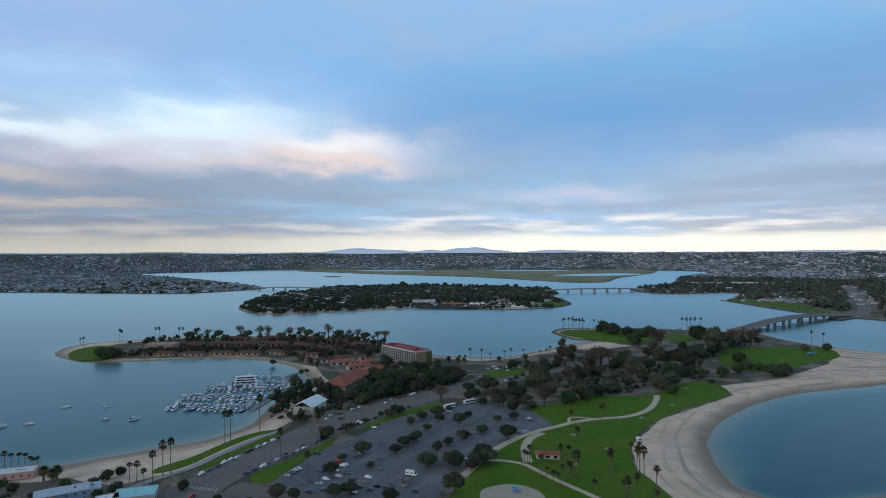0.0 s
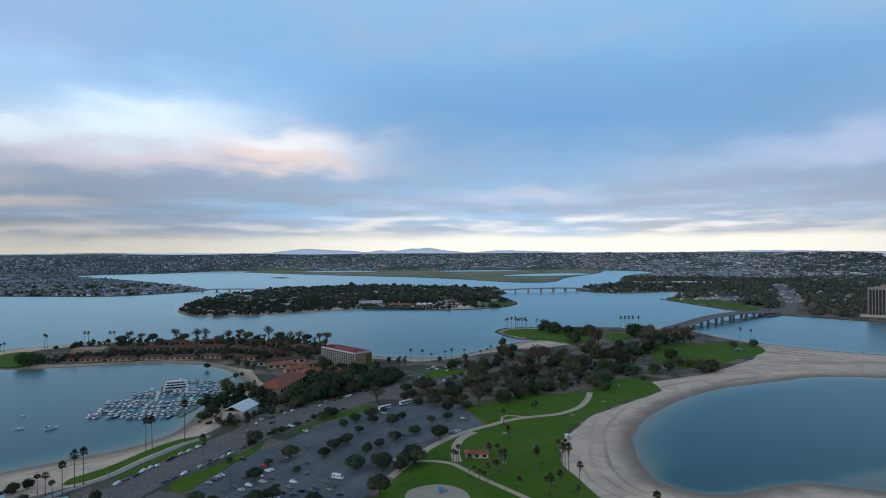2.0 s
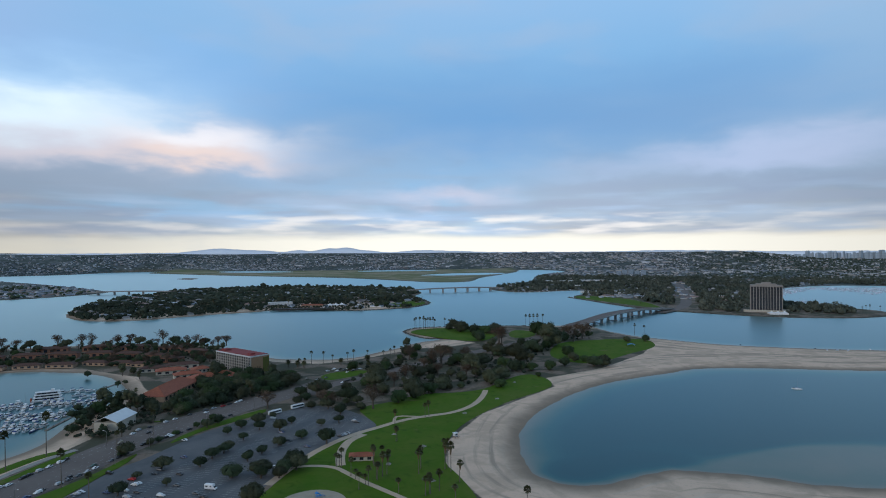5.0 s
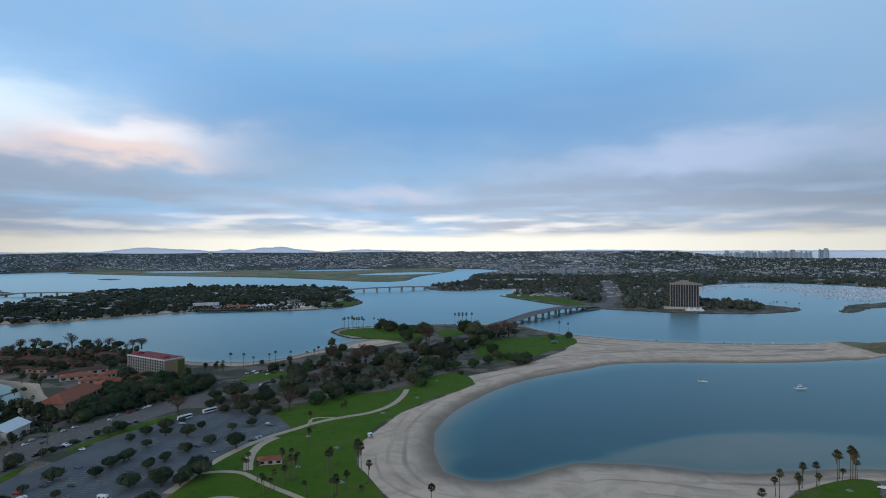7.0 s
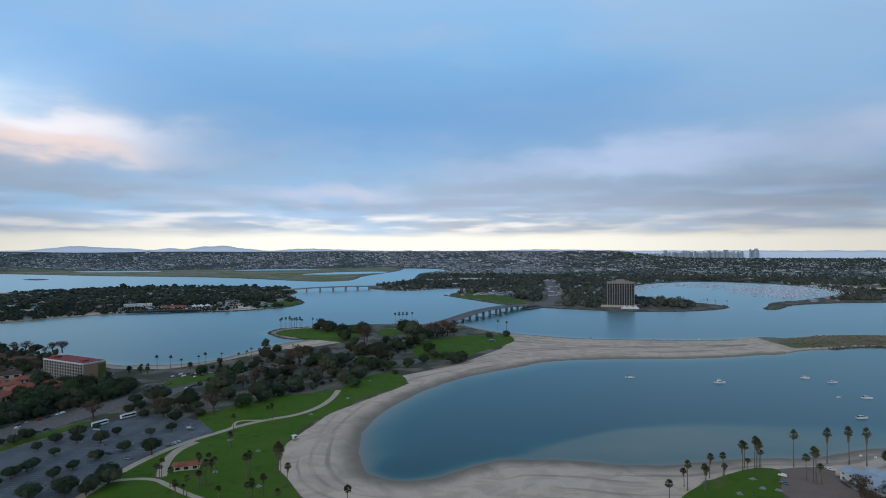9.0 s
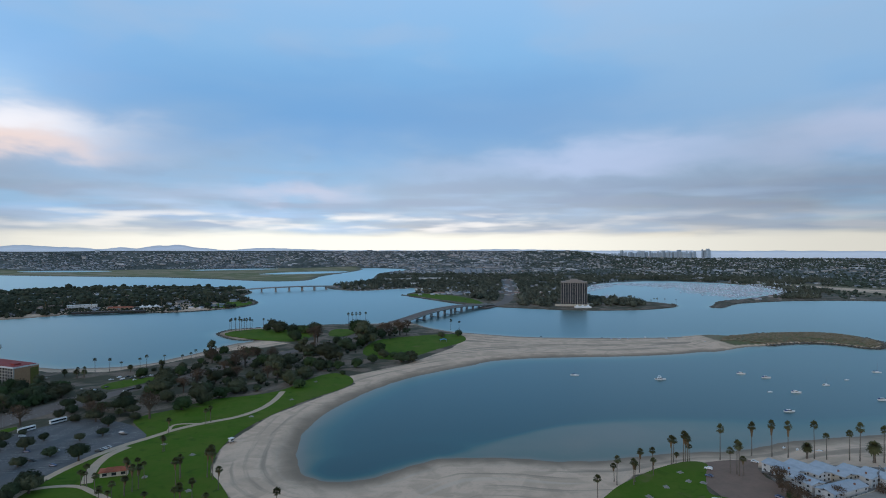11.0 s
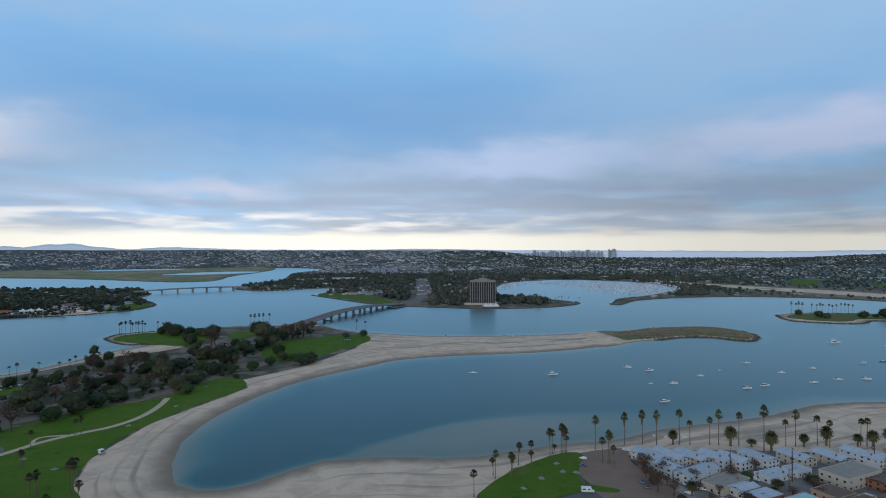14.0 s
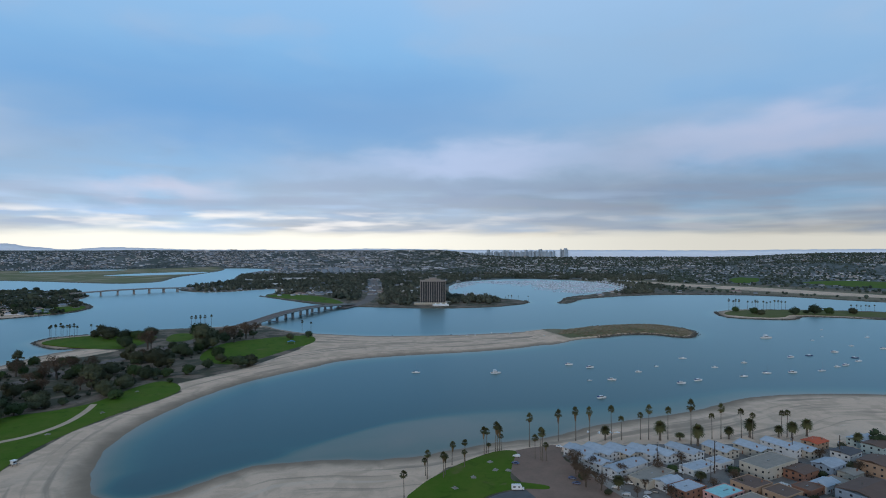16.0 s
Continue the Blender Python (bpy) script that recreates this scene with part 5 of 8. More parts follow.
LAWN_PALMS = [
    (50.3, 371, 8.5), (52.1, 370.3, 7.5), (60.4, 349.3, 5.6), (65.4, 339.1, 6.1), (73.1, 370.7, 11.7), (76.2, 349.4, 14.2),
    (79.2, 352.4, 12.8), (72.4, 346.7, 9.4), (92.5, 412.3, 10.2), (97.8, 349, 14.6), (100.8, 358.9, 12.7), (114.6, 353, 16),
    (116.7, 354.1, 17.1), (117.2, 348.1, 17.2), (118.5, 331.4, 12), (82.5, 324.2, 7.7), (96, 316.9, 10.3), (99, 318.7, 9.2),
    (110.6, 307.8, 8.2), (122.8, 465.9, 10.9), (126.5, 469.2, 11.9), (97, 453.5, 10.4),
]
BEACH_PALMS = [
    (32.4, 717.4, 15), (25.3, 688.5, 11.9), (18.7, 691.3, 11.3), (45.9, 718.3, 13.8), (56.8, 720.5, 8.9), (75.1, 730.4, 9.8),
    (81.6, 720.3, 14.2), (100.1, 746, 8.8), (118.8, 730.1, 10), (128.3, 737.7, 10.8), (133.9, 743.2, 13), (143.8, 751.2, 11.1),
    (158.6, 775, 10.1), (169.9, 793.1, 7.4),
]
POINT_PALMS = [
    (200.9, 1000.3, 16.8), (202.5, 992.1, 19.5), (207.5, 982.6, 21.2), (213.5, 980, 22.1), (215, 972, 20.1), (221.3, 983.9, 19.5),
    (223.6, 975.5, 20.2), (229.8, 980.2, 20.4), (234.7, 993.1, 16), (253.7, 1000.3, 16.2), (262.1, 1004.5, 13.4), (264.7, 1003.3, 11.5),
    (266.5, 1002.6, 14.4),
]
FIELD_PALMS = [
    (390.8, 972.3, 21.3), (395.4, 965.3, 22.1), (404.5, 971.8, 21.3), (411.8, 971.5, 21.3), (423.8, 978, 20.5), (522.4, 842.8, 16.8),
    (532.4, 832.2, 15.1),
]
RIGHT_PALMS = [
    (293.8, 226.1, 13.7), (319, 239.4, 15.5), (321.2, 244, 9.8), (327.9, 235.6, 13.7), (331.3, 238.3, 11.5), (344, 247.7, 13.4),
    (354, 247.2, 12.9), (348.2, 240.9, 9.5), (371.4, 248.8, 16.9), (375.4, 251, 14.9), (374.1, 248, 6.9), (381.4, 248.9, 18),
    (382.3, 248.2, 17.2), (384.2, 248.1, 15.4), (385.8, 248.2, 10), (405.1, 241.4, 21), (390.9, 223.1, 14.5), (392.9, 220.2, 19),
    (392.3, 218.2, 18.9), (394.2, 216.7, 10.9), (429, 237.2, 20.5), (439.4, 230.6, 21.7), (446.7, 224.8, 21.7),
]
STRAND_PALMS = [
    (459.5, 216.2, 22.9), (465, 211.9, 15.9), (476.2, 204.6, 18.3), (480.7, 201, 22.6), (491.1, 192.8, 21.8), (493.7, 177.4, 28.5),
    (516.2, 174.6, 17.2), (521.1, 170.8, 23), (534.6, 163.2, 19.6), (538.3, 157.2, 17.6), (561, 144.1, 18.5), (560.5, 147.6, 17.4),
]
DATE_PALMS = [
    (456.2, 218.8, 11.3), (485.8, 195.5, 15.1), (495.1, 173.4, 22.3), (525.4, 167.4, 9.8), (540.5, 160.2, 15), (556.3, 147.7, 9.5),
    (559.8, 140.3, 13.7), (574.5, 136.5, 13.9), (575.3, 105.9, 11.2), (496.4, 187.1, 5.8), (438.5, 141, 6.1), (445.7, 122.3, 4.6),
    (391.4, 162.2, 9.2),
]
HOTEL_PALMS = [
    (-508.6, 839, 13.6), (-516.5, 844.2, 11.2), (-476.6, 874.1, 20), (-473.2, 874, 18.3), (-441.7, 912.2, 17.4), (-436.5, 912, 17.4),
    (-405.6, 911, 17.3), (-399.5, 910.8, 17.3), (-167, 340.3, 18.8),
]
ISLET_PALMS = [
    (1366.9, 578.1, 23.9), (1374.4, 572.2, 21.5), (1378.2, 569.2, 23.9), (1395.4, 570.2, 21.7), (1409.6, 559.1, 19.3), (1417.2, 553.1, 18.1),
    (1411.1, 543.4, 21.5), (1414.8, 540.4, 20.3), (1424.2, 533.1, 20.3), (1429.9, 528.6, 17.9), (1435.5, 524.2, 19.1), (1443, 518.3, 21.5),
    (1436.7, 509, 22.5), (1454.3, 509.4, 20.3), (1473.1, 509.1, 18.1), (1544.1, 410.6, 14.1), (1553.4, 403.3, 14.1), (1560.7, 397.5, 12.9),
    (1568.1, 391.7, 14.1), (1573.7, 387.3, 12.9), (1596, 383.8, 13),
]
ISLET_TREES = [
    (1351.2, 556.3, 8.2), (1338.2, 513.2, 9), (1338.4, 500.2, 9), (1391.2, 458.7, 11.2), (1431.1, 453.1, 6.8), (1433.2, 438.5, 14.7),
    (1456.3, 420.3, 10.2), (1493.6, 391, 10.2),
]
LOT_CARS = [
    (-60, 397.5), (-54.8, 389.7), (-56.1, 383.3), (-41.4, 379), (-53.4, 344.7), (-51.3, 345.5), (-44.3, 348), (-45.1, 341.2),
    (-39.2, 361.4), (-26.1, 346.9), (-21.4, 340.9), (-22, 335.3), (-30.6, 338.6), (-31.8, 333.8), (-48, 334), (-50.1, 327),
    (-68.7, 345.7), (-71.5, 339.9), (-70.3, 359), (-74.8, 359.1), (-65.7, 359.9), (-62.9, 367.4), (-66.9, 376.3), (-61.4, 369.3),
    (-45.5, 410.1), (-52.5, 446.7), (4.5, 489.4), (30.1, 442.6), (19.4, 429.2), (13, 450), (67.3, 467.1), (68.7, 464),
    (55.1, 431.3), (57.6, 433.9), (60, 436.6), (32, 413.7), (13.4, 378.2), (-92.8, 352.1), (-91.5, 356.6), (-90.1, 360.2),
    (-88.7, 363), (-83, 390.1),
]
LOT_CARS_NEAR = [
    (-68.8, 377.3), (-80.2, 340), (-72.4, 339.9), (-75.6, 344.1), (-69.7, 344.1), (-53.6, 345.5), (-45.6, 342.1), (-61.9, 350),
    (-58.2, 356.1), (-41.2, 330.7), (-37.7, 335.4), (-26.7, 326), (-16, 328.9), (-62.6, 335.7), (-74.3, 328), (-66.5, 331),
]
ROAD_CARS = [
    (-139.8, 367.4), (-135.9, 372.2), (-134.5, 367.4), (-133.4, 383.4), (-130.5, 375.1), (-127.5, 385.4), (-130.4, 393), (-123.5, 395.1),
    (-120.3, 400.6), (-119.7, 417.3), (-116, 412.3), (-109.5, 390.5), (-104.1, 388.2), (-111, 424.7), (-100.8, 395.8), (-97.2, 406.1),
    (-94.6, 413.2), (-91.1, 420.6), (-111.4, 370.9), (-109.3, 376.9), (-113.7, 362.4), (-91, 479.4), (-84.8, 485.9), (-81.8, 471.2),
    (-71.3, 504.9), (-66.5, 461.7), (-78.2, 442.9), (-59.6, 466.1), (-94.9, 450.3), (-70.8, 504.9), (-28, 551.8), (-40, 537.2),
    (-50.6, 519.5), (-46.1, 486.9), (-13.1, 567.1), (-63.5, 458.6), (-58.5, 467.7), (-158.4, 357.4), (-155.4, 358.3), (-136.9, 322.8),
    (-147.1, 330.5),
]
JUNCTION_CARS = [
    (-13.6, 606.2), (28.1, 631.4), (38.4, 621.8), (63.5, 606.1), (67.4, 611.9), (70.9, 615.5), (70.9, 656.9), (78, 665.8),
    (47.9, 633.3), (-8.8, 703.2),
]
RIGHT_CARS = [
    (384.6, 233.1), (375.6, 225.2), (407.4, 207.6), (408.8, 212.8), (407.5, 205), (419.9, 228.3), (405.2, 185.6), (404.6, 178.4),
    (384.1, 188), (380.1, 181.9), (392.2, 164.5), (388.9, 155.7), (404.1, 163), (410.2, 155.2), (404.5, 148.1),
]
COVE_BOATS = [
    (-329.4, 518.7), (-273.5, 479.6), (-249.6, 479.2), (-326.6, 468), (-343.5, 460.8), (-293.5, 518.1), (-391.3, 486.5),
]
BASIN_BOATS = [
    (487.3, 485.3), (552.5, 430.3), (650.2, 411.8), (656, 386.9), (603.1, 345.9), (622.7, 333.7), (677.5, 339.3), (720.3, 344.3),
    (788.1, 351.8), (664, 282), (689.1, 278.1), (765.7, 300.5), (818, 292.4), (744.1, 258.2), (780.1, 251.2), (1036.9, 361.6),
    (899.3, 273.7), (805, 235.2), (929.3, 264.6), (839.6, 219.1), (981.3, 254.1), (877.1, 216.8), (895.7, 214.4), (956.3, 224.1),
    (1054.2, 257.9), (934.9, 213.6), (1067.1, 310.5), (1203.4, 346.4), (1161.3, 270.7), (1061.5, 223.4), (1114.6, 314.7), (554.7, 295.2),
]
BEACH_HOUSES = [
    (416.1, 207, -94, 17, 8, 6, 0, 0, 1), (427, 200.3, -94, 17, 8, 6, 0, 0, 1), (437, 191.7, -95, 17, 8, 6, 1, 0, 1),
    (447.5, 182.7, -95, 16, 8, 6, 0, 0, 1), (453.1, 174.7, -96, 15, 8, 6, 0, 0, 1), (469, 168.2, -97, 17, 8, 6, 0, 0, 1),
    (489.7, 155.6, -102, 15, 9, 6, 1, 0, 1), (508.1, 143.4, -102, 16, 9, 6, 1, 0, 1), (527.6, 133.2, -102, 20, 8, 6, 0, 0, 1),
    (530.8, 121.6, -104, 12, 8, 6, 1, 0, 1),
]
BACK_HOUSES = [
    (415.8, 174.7, -3, 23, 8, 6, 0, 0, 1), (408.7, 189, -94, 11, 8, 6, 0, 0, 1), (417.4, 158.6, 0, 22, 10, 5, 1, 1, 0),
    (452.2, 150.3, -10, 16, 8, 4, 0, 0, 0), (471.3, 146.6, -10, 10, 8, 4, 0, 0, 0), (483.9, 123.6, -8, 26, 13, 8, 1, 1, 0),
    (416.4, 147.2, -10, 11, 8, 5, 0, 0, 1), (414.8, 135.9, -8, 14, 9, 6, 3, 0, 0), (423.5, 120.5, -8, 15, 9, 6, 6, 4, 0),
    (443.3, 115.3, -8, 13, 11, 8, 2, 2, 0), (460.1, 106.3, -8, 9, 6, 3, 0, 5, 0),
]
FAR_HOUSES = [
    (551.7, 123.3, -10, 11, 8, 5, 2, 3, 1), (510, 101.2, -8, 13, 9, 6, 4, 0, 1), (489.2, 108.1, -8, 13, 9, 5, 3, 2, 1),
    (481.4, 93.2, -8, 11, 7, 4, 0, 0, 1), (541, 102.2, -8, 12, 9, 6, 0, 6, 1), (582.1, 106, -10, 13, 9, 5, 5, 0, 1),
    (573.6, 94.2, -10, 14, 10, 6, 5, 2, 1), (475.4, 70.6, -8, 22, 16, 9, 4, 2, 1), (489, 90.3, -8, 10, 8, 4, 2, 1, 0),
    (533.8, 83.1, -8, 15, 12, 7, 2, 2, 1), (443.2, 99.5, -8, 12, 10, 7, 2, 2, 0), (468.2, 96.8, -8, 11, 8, 4, 3, 2, 0),
    (509.5, 89.9, -8, 9, 7, 4, 1, 1, 1), (421.4, 104.4, -8, 14, 10, 6, 1, 1, 0), (434.3, 89.4, -8, 15, 10, 6, 0, 6, 1),
    (443.5, 76, -8, 15, 10, 7, 3, 2, 1),
]
WEST_HOUSES = [
    (-255.4, 354.3, 20, 17, 9, 3.4, 6, 5, 0), (-204.4, 317.8, 32, 20, 9, 6, 4, 0, 1), (-196.5, 324.8, 32, 12, 8, 5, 0, 0, 1),
    (-166.2, 320.1, 18, 17, 11, 4, 5, 4, 0), (-210.3, 304.6, 25, 14, 9, 5, 2, 2, 1), (-227.9, 304.8, 25, 14, 9, 5, 3, 2, 1),
    (-177.8, 313.6, 30, 9, 6, 4, 1, 5, 0),
]
WEST_PALMS = [ (-269.6, 364.4, 11.1), (-269.6, 370.1, 8.1), (-266.4, 372.0, 7.8), (-262.5, 372.0, 7.4), (-257.9, 370.0, 6.3), (-252.8, 366.1, 6.6), (-252.0, 368.0, 6.7), ]
UTILITY_POLES = [ (440.4, 169.4, 14.4), (456.3, 142.0, 19.2), (440.7, 136.2, 12.7), (431.8, 148.4, 11.2), (538.1, 104.6, 15.8), (525.8, 127.1, 14.1), ]
STREET_LAMPS = [ (-116.1, 350.7, 9.0), (-84.8, 405.9, 9.7), (-43.5, 478.6, 10.0), (-147.2, 351.0, 8.3), (-73.0, 437.3, 9.6), (-101.8, 444.7, 10.6), (-12.6, 522.6, 9.9), ]
PICNIC = [ (365.4, 237.0, 2.1), (359.1, 225.3, 2.0), (341.4, 224.9, 2.3), (323.3, 219.7, 1.9), (364.6, 219.9, 1.7), ]
PICNIC_PARK = [ (93.4, 428.0, 2.0), (156.4, 470.3, 2.2), (196.0, 509.2, 2.4), (232.7, 568.9, 2.2), (82.2, 369.3, 1.8), (103.8, 336.9, 1.9), (109.3, 397.3, 1.9), ]
BRIDGE_AXIS = [(465, 953), (501, 973), (553, 1013), (630, 1067), (710, 1127), (800, 1179)]
SPIT_CARS = [(585, 730), (608, 714), (681, 664), (741, 639), (841, 606), (855, 606), (781, 567)]

# ---- hotels, bridges and large built things ----
TOP = LAND + 0.1


def beach_hotel():
    """Six storeys with recessed balcony bays, a white parapet band and a maroon roof; tan end wall with ivy."""
    a, b, c = Vector((-74, 722)), Vector((-32, 672)), Vector((-11.9, 676))
    u = (b - a).normalized()
    root = thing("hotel_block", Matrix.Translation((b.x, b.y, LAND)) @ Matrix.Rotation(math.atan2(u.y, u.x), 4, "Z"), "six-storey cream hotel block with maroon roof", "hotel")
    L, W, H, floors, bays = 66.0, 24.0, 19.0, 6, 15
    core = boxes((-L, 1.1, -0.3, 0, W, H - 1.0))
    part("wall", core, HOTEL_WALL, root)
    for x in (0.0, -L - 0.4):
        part("end_wall", boxes((x, 0.0, -0.3, x + 0.4, W, H - 1.0)), HOTEL_TAN, root, "tan end wall")
    part("ivy", boxes((0.4, W * 0.66, 0, 0.75, W * 0.98, H - 2.5), bevel=0.1), IVY, root, "yellow-green ivy on the end wall")
    fl = H / floors
    for k in range(floors + 1):
        z = k * (H - 1.0) / floors
        part("floor_slab", boxes((-L, 0.35, z - 0.13, 0, 1.1, z + 0.13)), HOTEL_WALL, root)
    for k in range(bays + 1):
        x = -L + L * k / bays
        part("pier", boxes((x - 0.42, -0.15, 0.0, x + 0.42, 1.1, H - 1.0)), HOTEL_WALL, root)
    for f in range(floors):
        for k in range(bays):
            window(root, -L + L * (k + 0.5) / bays, 1.06, (f + 0.45) * (H - 1.0) / floors, 0, L / bays * 0.78, fl * 0.80, framed=False)
    for f in range(1, floors):
        part("balcony_rail", boxes((-L, 0.36, f * (H - 1.0) / floors + 0.13, 0, 0.42, f * (H - 1.0) / floors + 0.85)), BRIDGE_CONC, root, "pale balcony parapet")
    roof = part("roof", boxes((-L - 0.6, -0.4, H - 1.0, 0.6, W + 0.4, H + 0.2)), WALLS[0], root, "white roof band")
    part("roof_tiles", boxes((-L + 0.6, 0.9, H + 0.2, -0.6, W - 0.9, H + 0.55), (-L + 4, 4, H + 0.5, -L + 12, 12, H + 2.4), (-14, 6, H + 0.5, -8, 12, H + 2.0), bevel=0.08), MAROON, roof, "maroon roof deck")


def tower_hotel():
    root = thing("tower_hotel", Matrix.Translation((934.0, 1090.0, LAND)) @ Matrix.Rotation(radians(-37), 4, "Z"), "tall brown hotel tower with vertical concrete fins", "hotel")
    L, W, H = 58.0, 26.0, 53.0
    part("wall", boxes((0.6, 0.6, -0.3, L - 0.6, W - 0.6, H)), GLASS_DARK, root, "dark glass curtain wall")
    for k in range(17):
        z = 1.8 + k * 3.12
        part("floor_slab", boxes((0.35, 0.35, z, L - 0.35, W - 0.35, z + 0.7)), TOWER_SLAB, root)
    for n, length, axis in ((12, L, 0), (6, W, 1)):
        for k in range(n):
            s = length * k / (n - 1)
            for side in (0, 1):
                if axis == 0:
                    y = side * W
                    bm = boxes((s - 0.55, y - 0.5, 0, s + 0.55, y + 0.5, H))
                else:
                    x = side * L
                    bm = boxes((x - 0.5, s - 0.55, 0, x + 0.5, s + 0.55, H))
                part("fin", bm, TOWER_FIN, root, "tan concrete fin")
    roof = part("roof", boxes((-0.9, -0.9, H, L + 0.9, W + 0.9, H + 3.2), bevel=0.2), TOWER_FIN, root, "tan roof band")
    part("roof_house", boxes((10, 5, H + 3.2, L - 10, W - 5, H + 6.0), (20, 7, H + 6.0, L - 20, W - 7, H + 9.0), bevel=0.2), TOWER_FIN, roof)
    part("podium", boxes((-14, -5, -0.3, L + 10, -0.5, 4.5), (L + 1, -0.5, -0.3, L + 14, W, 4.5)), WALLS[1], root, "low cream podium")


def canopy_tent(x, y, rot, size, peaks, label):
    root = thing("event_tent", pose(x, y, LAND, 0, 0, rot), label, "tent")
    for k in range(peaks):
        bm = bmesh.new()
        x0 = k * size
        ring = [bm.verts.new(c) for c in ((x0, 0, 3.2), (x0 + size, 0, 3.2), (x0 + size, size, 3.2), (x0, size, 3.2))]
        mid = [bm.verts.new((x0 + size * (0.5 + dx), size * (0.5 + dy), 4.6)) for dx, dy in ((-0.2, -0.2), (0.2, -0.2), (0.2, 0.2), (-0.2, 0.2))]
        tip = bm.verts.new((x0 + size / 2, size / 2, 7.4))
        for i in range(4):
            j = (i + 1) % 4
            bm.faces.new([ring[i], ring[j], mid[j], mid[i]])
            bm.faces.new([mid[i], mid[j], tip])
        part("canopy", bm, CANVAS, root, "white peaked canvas canopy")
        part("side_wall", boxes((x0 + 0.1, 0.05, 0, x0 + size - 0.1, 0.12, 3.2), (x0 + 0.1, size - 0.12, 0, x0 + size - 0.1, size - 0.05, 3.2)), CANVAS, root)
        for px in (x0 + 0.05, x0 + size - 0.15):
            for py in (-0.12, size):
                part("pole", boxes((px, py, 0, px + 0.1, py + 0.1, 3.25)), CHROME, root)


def white_hall():
    """The white-roofed hall beside the boulevard."""
    root = thing("white_hall", pose(-106.0, 479.0, LAND, 0, 0, 76), "white hall with a low pitched pale roof", "hall")
    part("wall", boxes((0, 0, -0.3, 26, 17, 7.2)), WALLS[1], root)
    bm = bmesh.new()
    pts = [(-0.8, 7.1), (8.5, 11.2), (17.8, 7.1), (17.8, 7.4), (8.5, 11.55), (-0.8, 7.4)]
    ra, rb = [bm.verts.new((-0.8, y, z)) for y, z in pts], [bm.verts.new((26.8, y, z)) for y, z in pts]
    bm.faces.new(ra)
    bm.faces.new(rb[::-1])
    for k in range(6):
        bm.faces.new([ra[k], rb[k], rb[(k + 1) % 6], ra[(k + 1) % 6]])
    bmesh.ops.recalc_face_normals(bm, faces=bm.faces)
    part("roof", bm, CANVAS, root, "white membrane roof")
    for k in range(6):
        window(root, 2.5 + 4.2 * k, -0.02, 1.8, 0, 1.4, 1.5)
    part("door", boxes((-0.06, 6.5, 0, 0.05, 10.5, 2.9)), GLASS_DARK, root, "wide dark doorway")


def hip_block(name, x, y, rot, l, w, h, rise, wall, roof, label, category, bays=0, overhang=0.9, z=LAND):
    """A low building with a hipped tile roof and arched bays along its front."""
    root = thing(name, pose(x, y, z, 0, 0, rot), label, category)
    part("wall", boxes((-l / 2, -w / 2, -0.3, l / 2, w / 2, h)), wall, root)
    bm = bmesh.new()
    o = overhang
    lo = [bm.verts.new(c) for c in ((-l / 2 - o, -w / 2 - o, h - 0.1), (l / 2 + o, -w / 2 - o, h - 0.1), (l / 2 + o, w / 2 + o, h - 0.1), (-l / 2 - o, w / 2 + o, h - 0.1))]
    ed = [bm.verts.new((v.co.x, v.co.y, h + 0.12)) for v in lo]
    r = max(0.3, l / 2 - w / 2)
    top = [bm.verts.new((-r, 0, h + rise)), bm.verts.new((r, 0, h + rise))]
    bm.faces.new(lo[::-1])
    for i in range(4):
        bm.faces.new([lo[i], lo[(i + 1) % 4], ed[(i + 1) % 4], ed[i]])
    bm.faces.new([ed[0], ed[1], top[1], top[0]])
    bm.faces.new([ed[2], ed[3], top[0], top[1]])
    bm.faces.new([ed[1], ed[2], top[1]])
    bm.faces.new([ed[3], ed[0], top[0]])
    rf = part("roof", bm, roof, root)
    part("ridge", boxes((-r, -0.14, h + rise - 0.05, r, 0.14, h + rise + 0.12)), roof, rf)
    for k in range(bays):
        px = -l / 2 + l * (k + 0.5) / bays
        window(root, px, -w / 2 - 0.02, h * 0.5, 0, l / bays * 0.5, h * 0.55, framed=False)
        window(root, px, w / 2 + 0.02, h * 0.5, math.pi, l / bays * 0.5, h * 0.55, framed=False)
    return root


for x, y, rot, l, w, h, roof in [(-118, 700, 12, 30, 14, 4, TERRACOTTA), (-96, 672, 20, 26, 12, 4.4, TERRACOTTA), (-140, 716, 6, 26, 12, 4, BROWN_TILES), (-112, 726, 15, 34, 13, 5, BROWN_TILES), (-88, 700, 30, 18, 12, 4, TERRACOTTA)]:
    hip_block("hotel_wing", x, y, rot, l, w, h, 2.6, WALLS[1], roof, "low cream hotel wing with a tile roof", "building", 4)
beach_hotel()
tower_hotel()
white_hall()
canopy_tent(930.0, 1034.0, -26, 12.0, 3, "row of white peaked event tents on the waterfront")
canopy_tent(64.0, 1455.0, 8, 14.0, 3, "white peaked tents near the island marina")
hip_block("restaurant", -97.0, 600.0, 76, 66, 24, 5.0, 6.5, WALLS[2], TERRACOTTA, "restaurant wing with a large orange tile roof", "building", 9)
hip_block("lobby_building", -66.0, 648.0, 24, 46, 20, 5.0, 4.6, WALLS[1], TERRACOTTA, "hotel lobby with red tile roof among trees", "building", 7)
hip_block("pavilion", 66.5, 381.5, -6, 14.5, 6.5, 3.0, 1.5, WALLS[1], TERRACOTTA, "small park pavilion with an orange-brown roof", "pavilion", 3, z=LAND + 0.15)
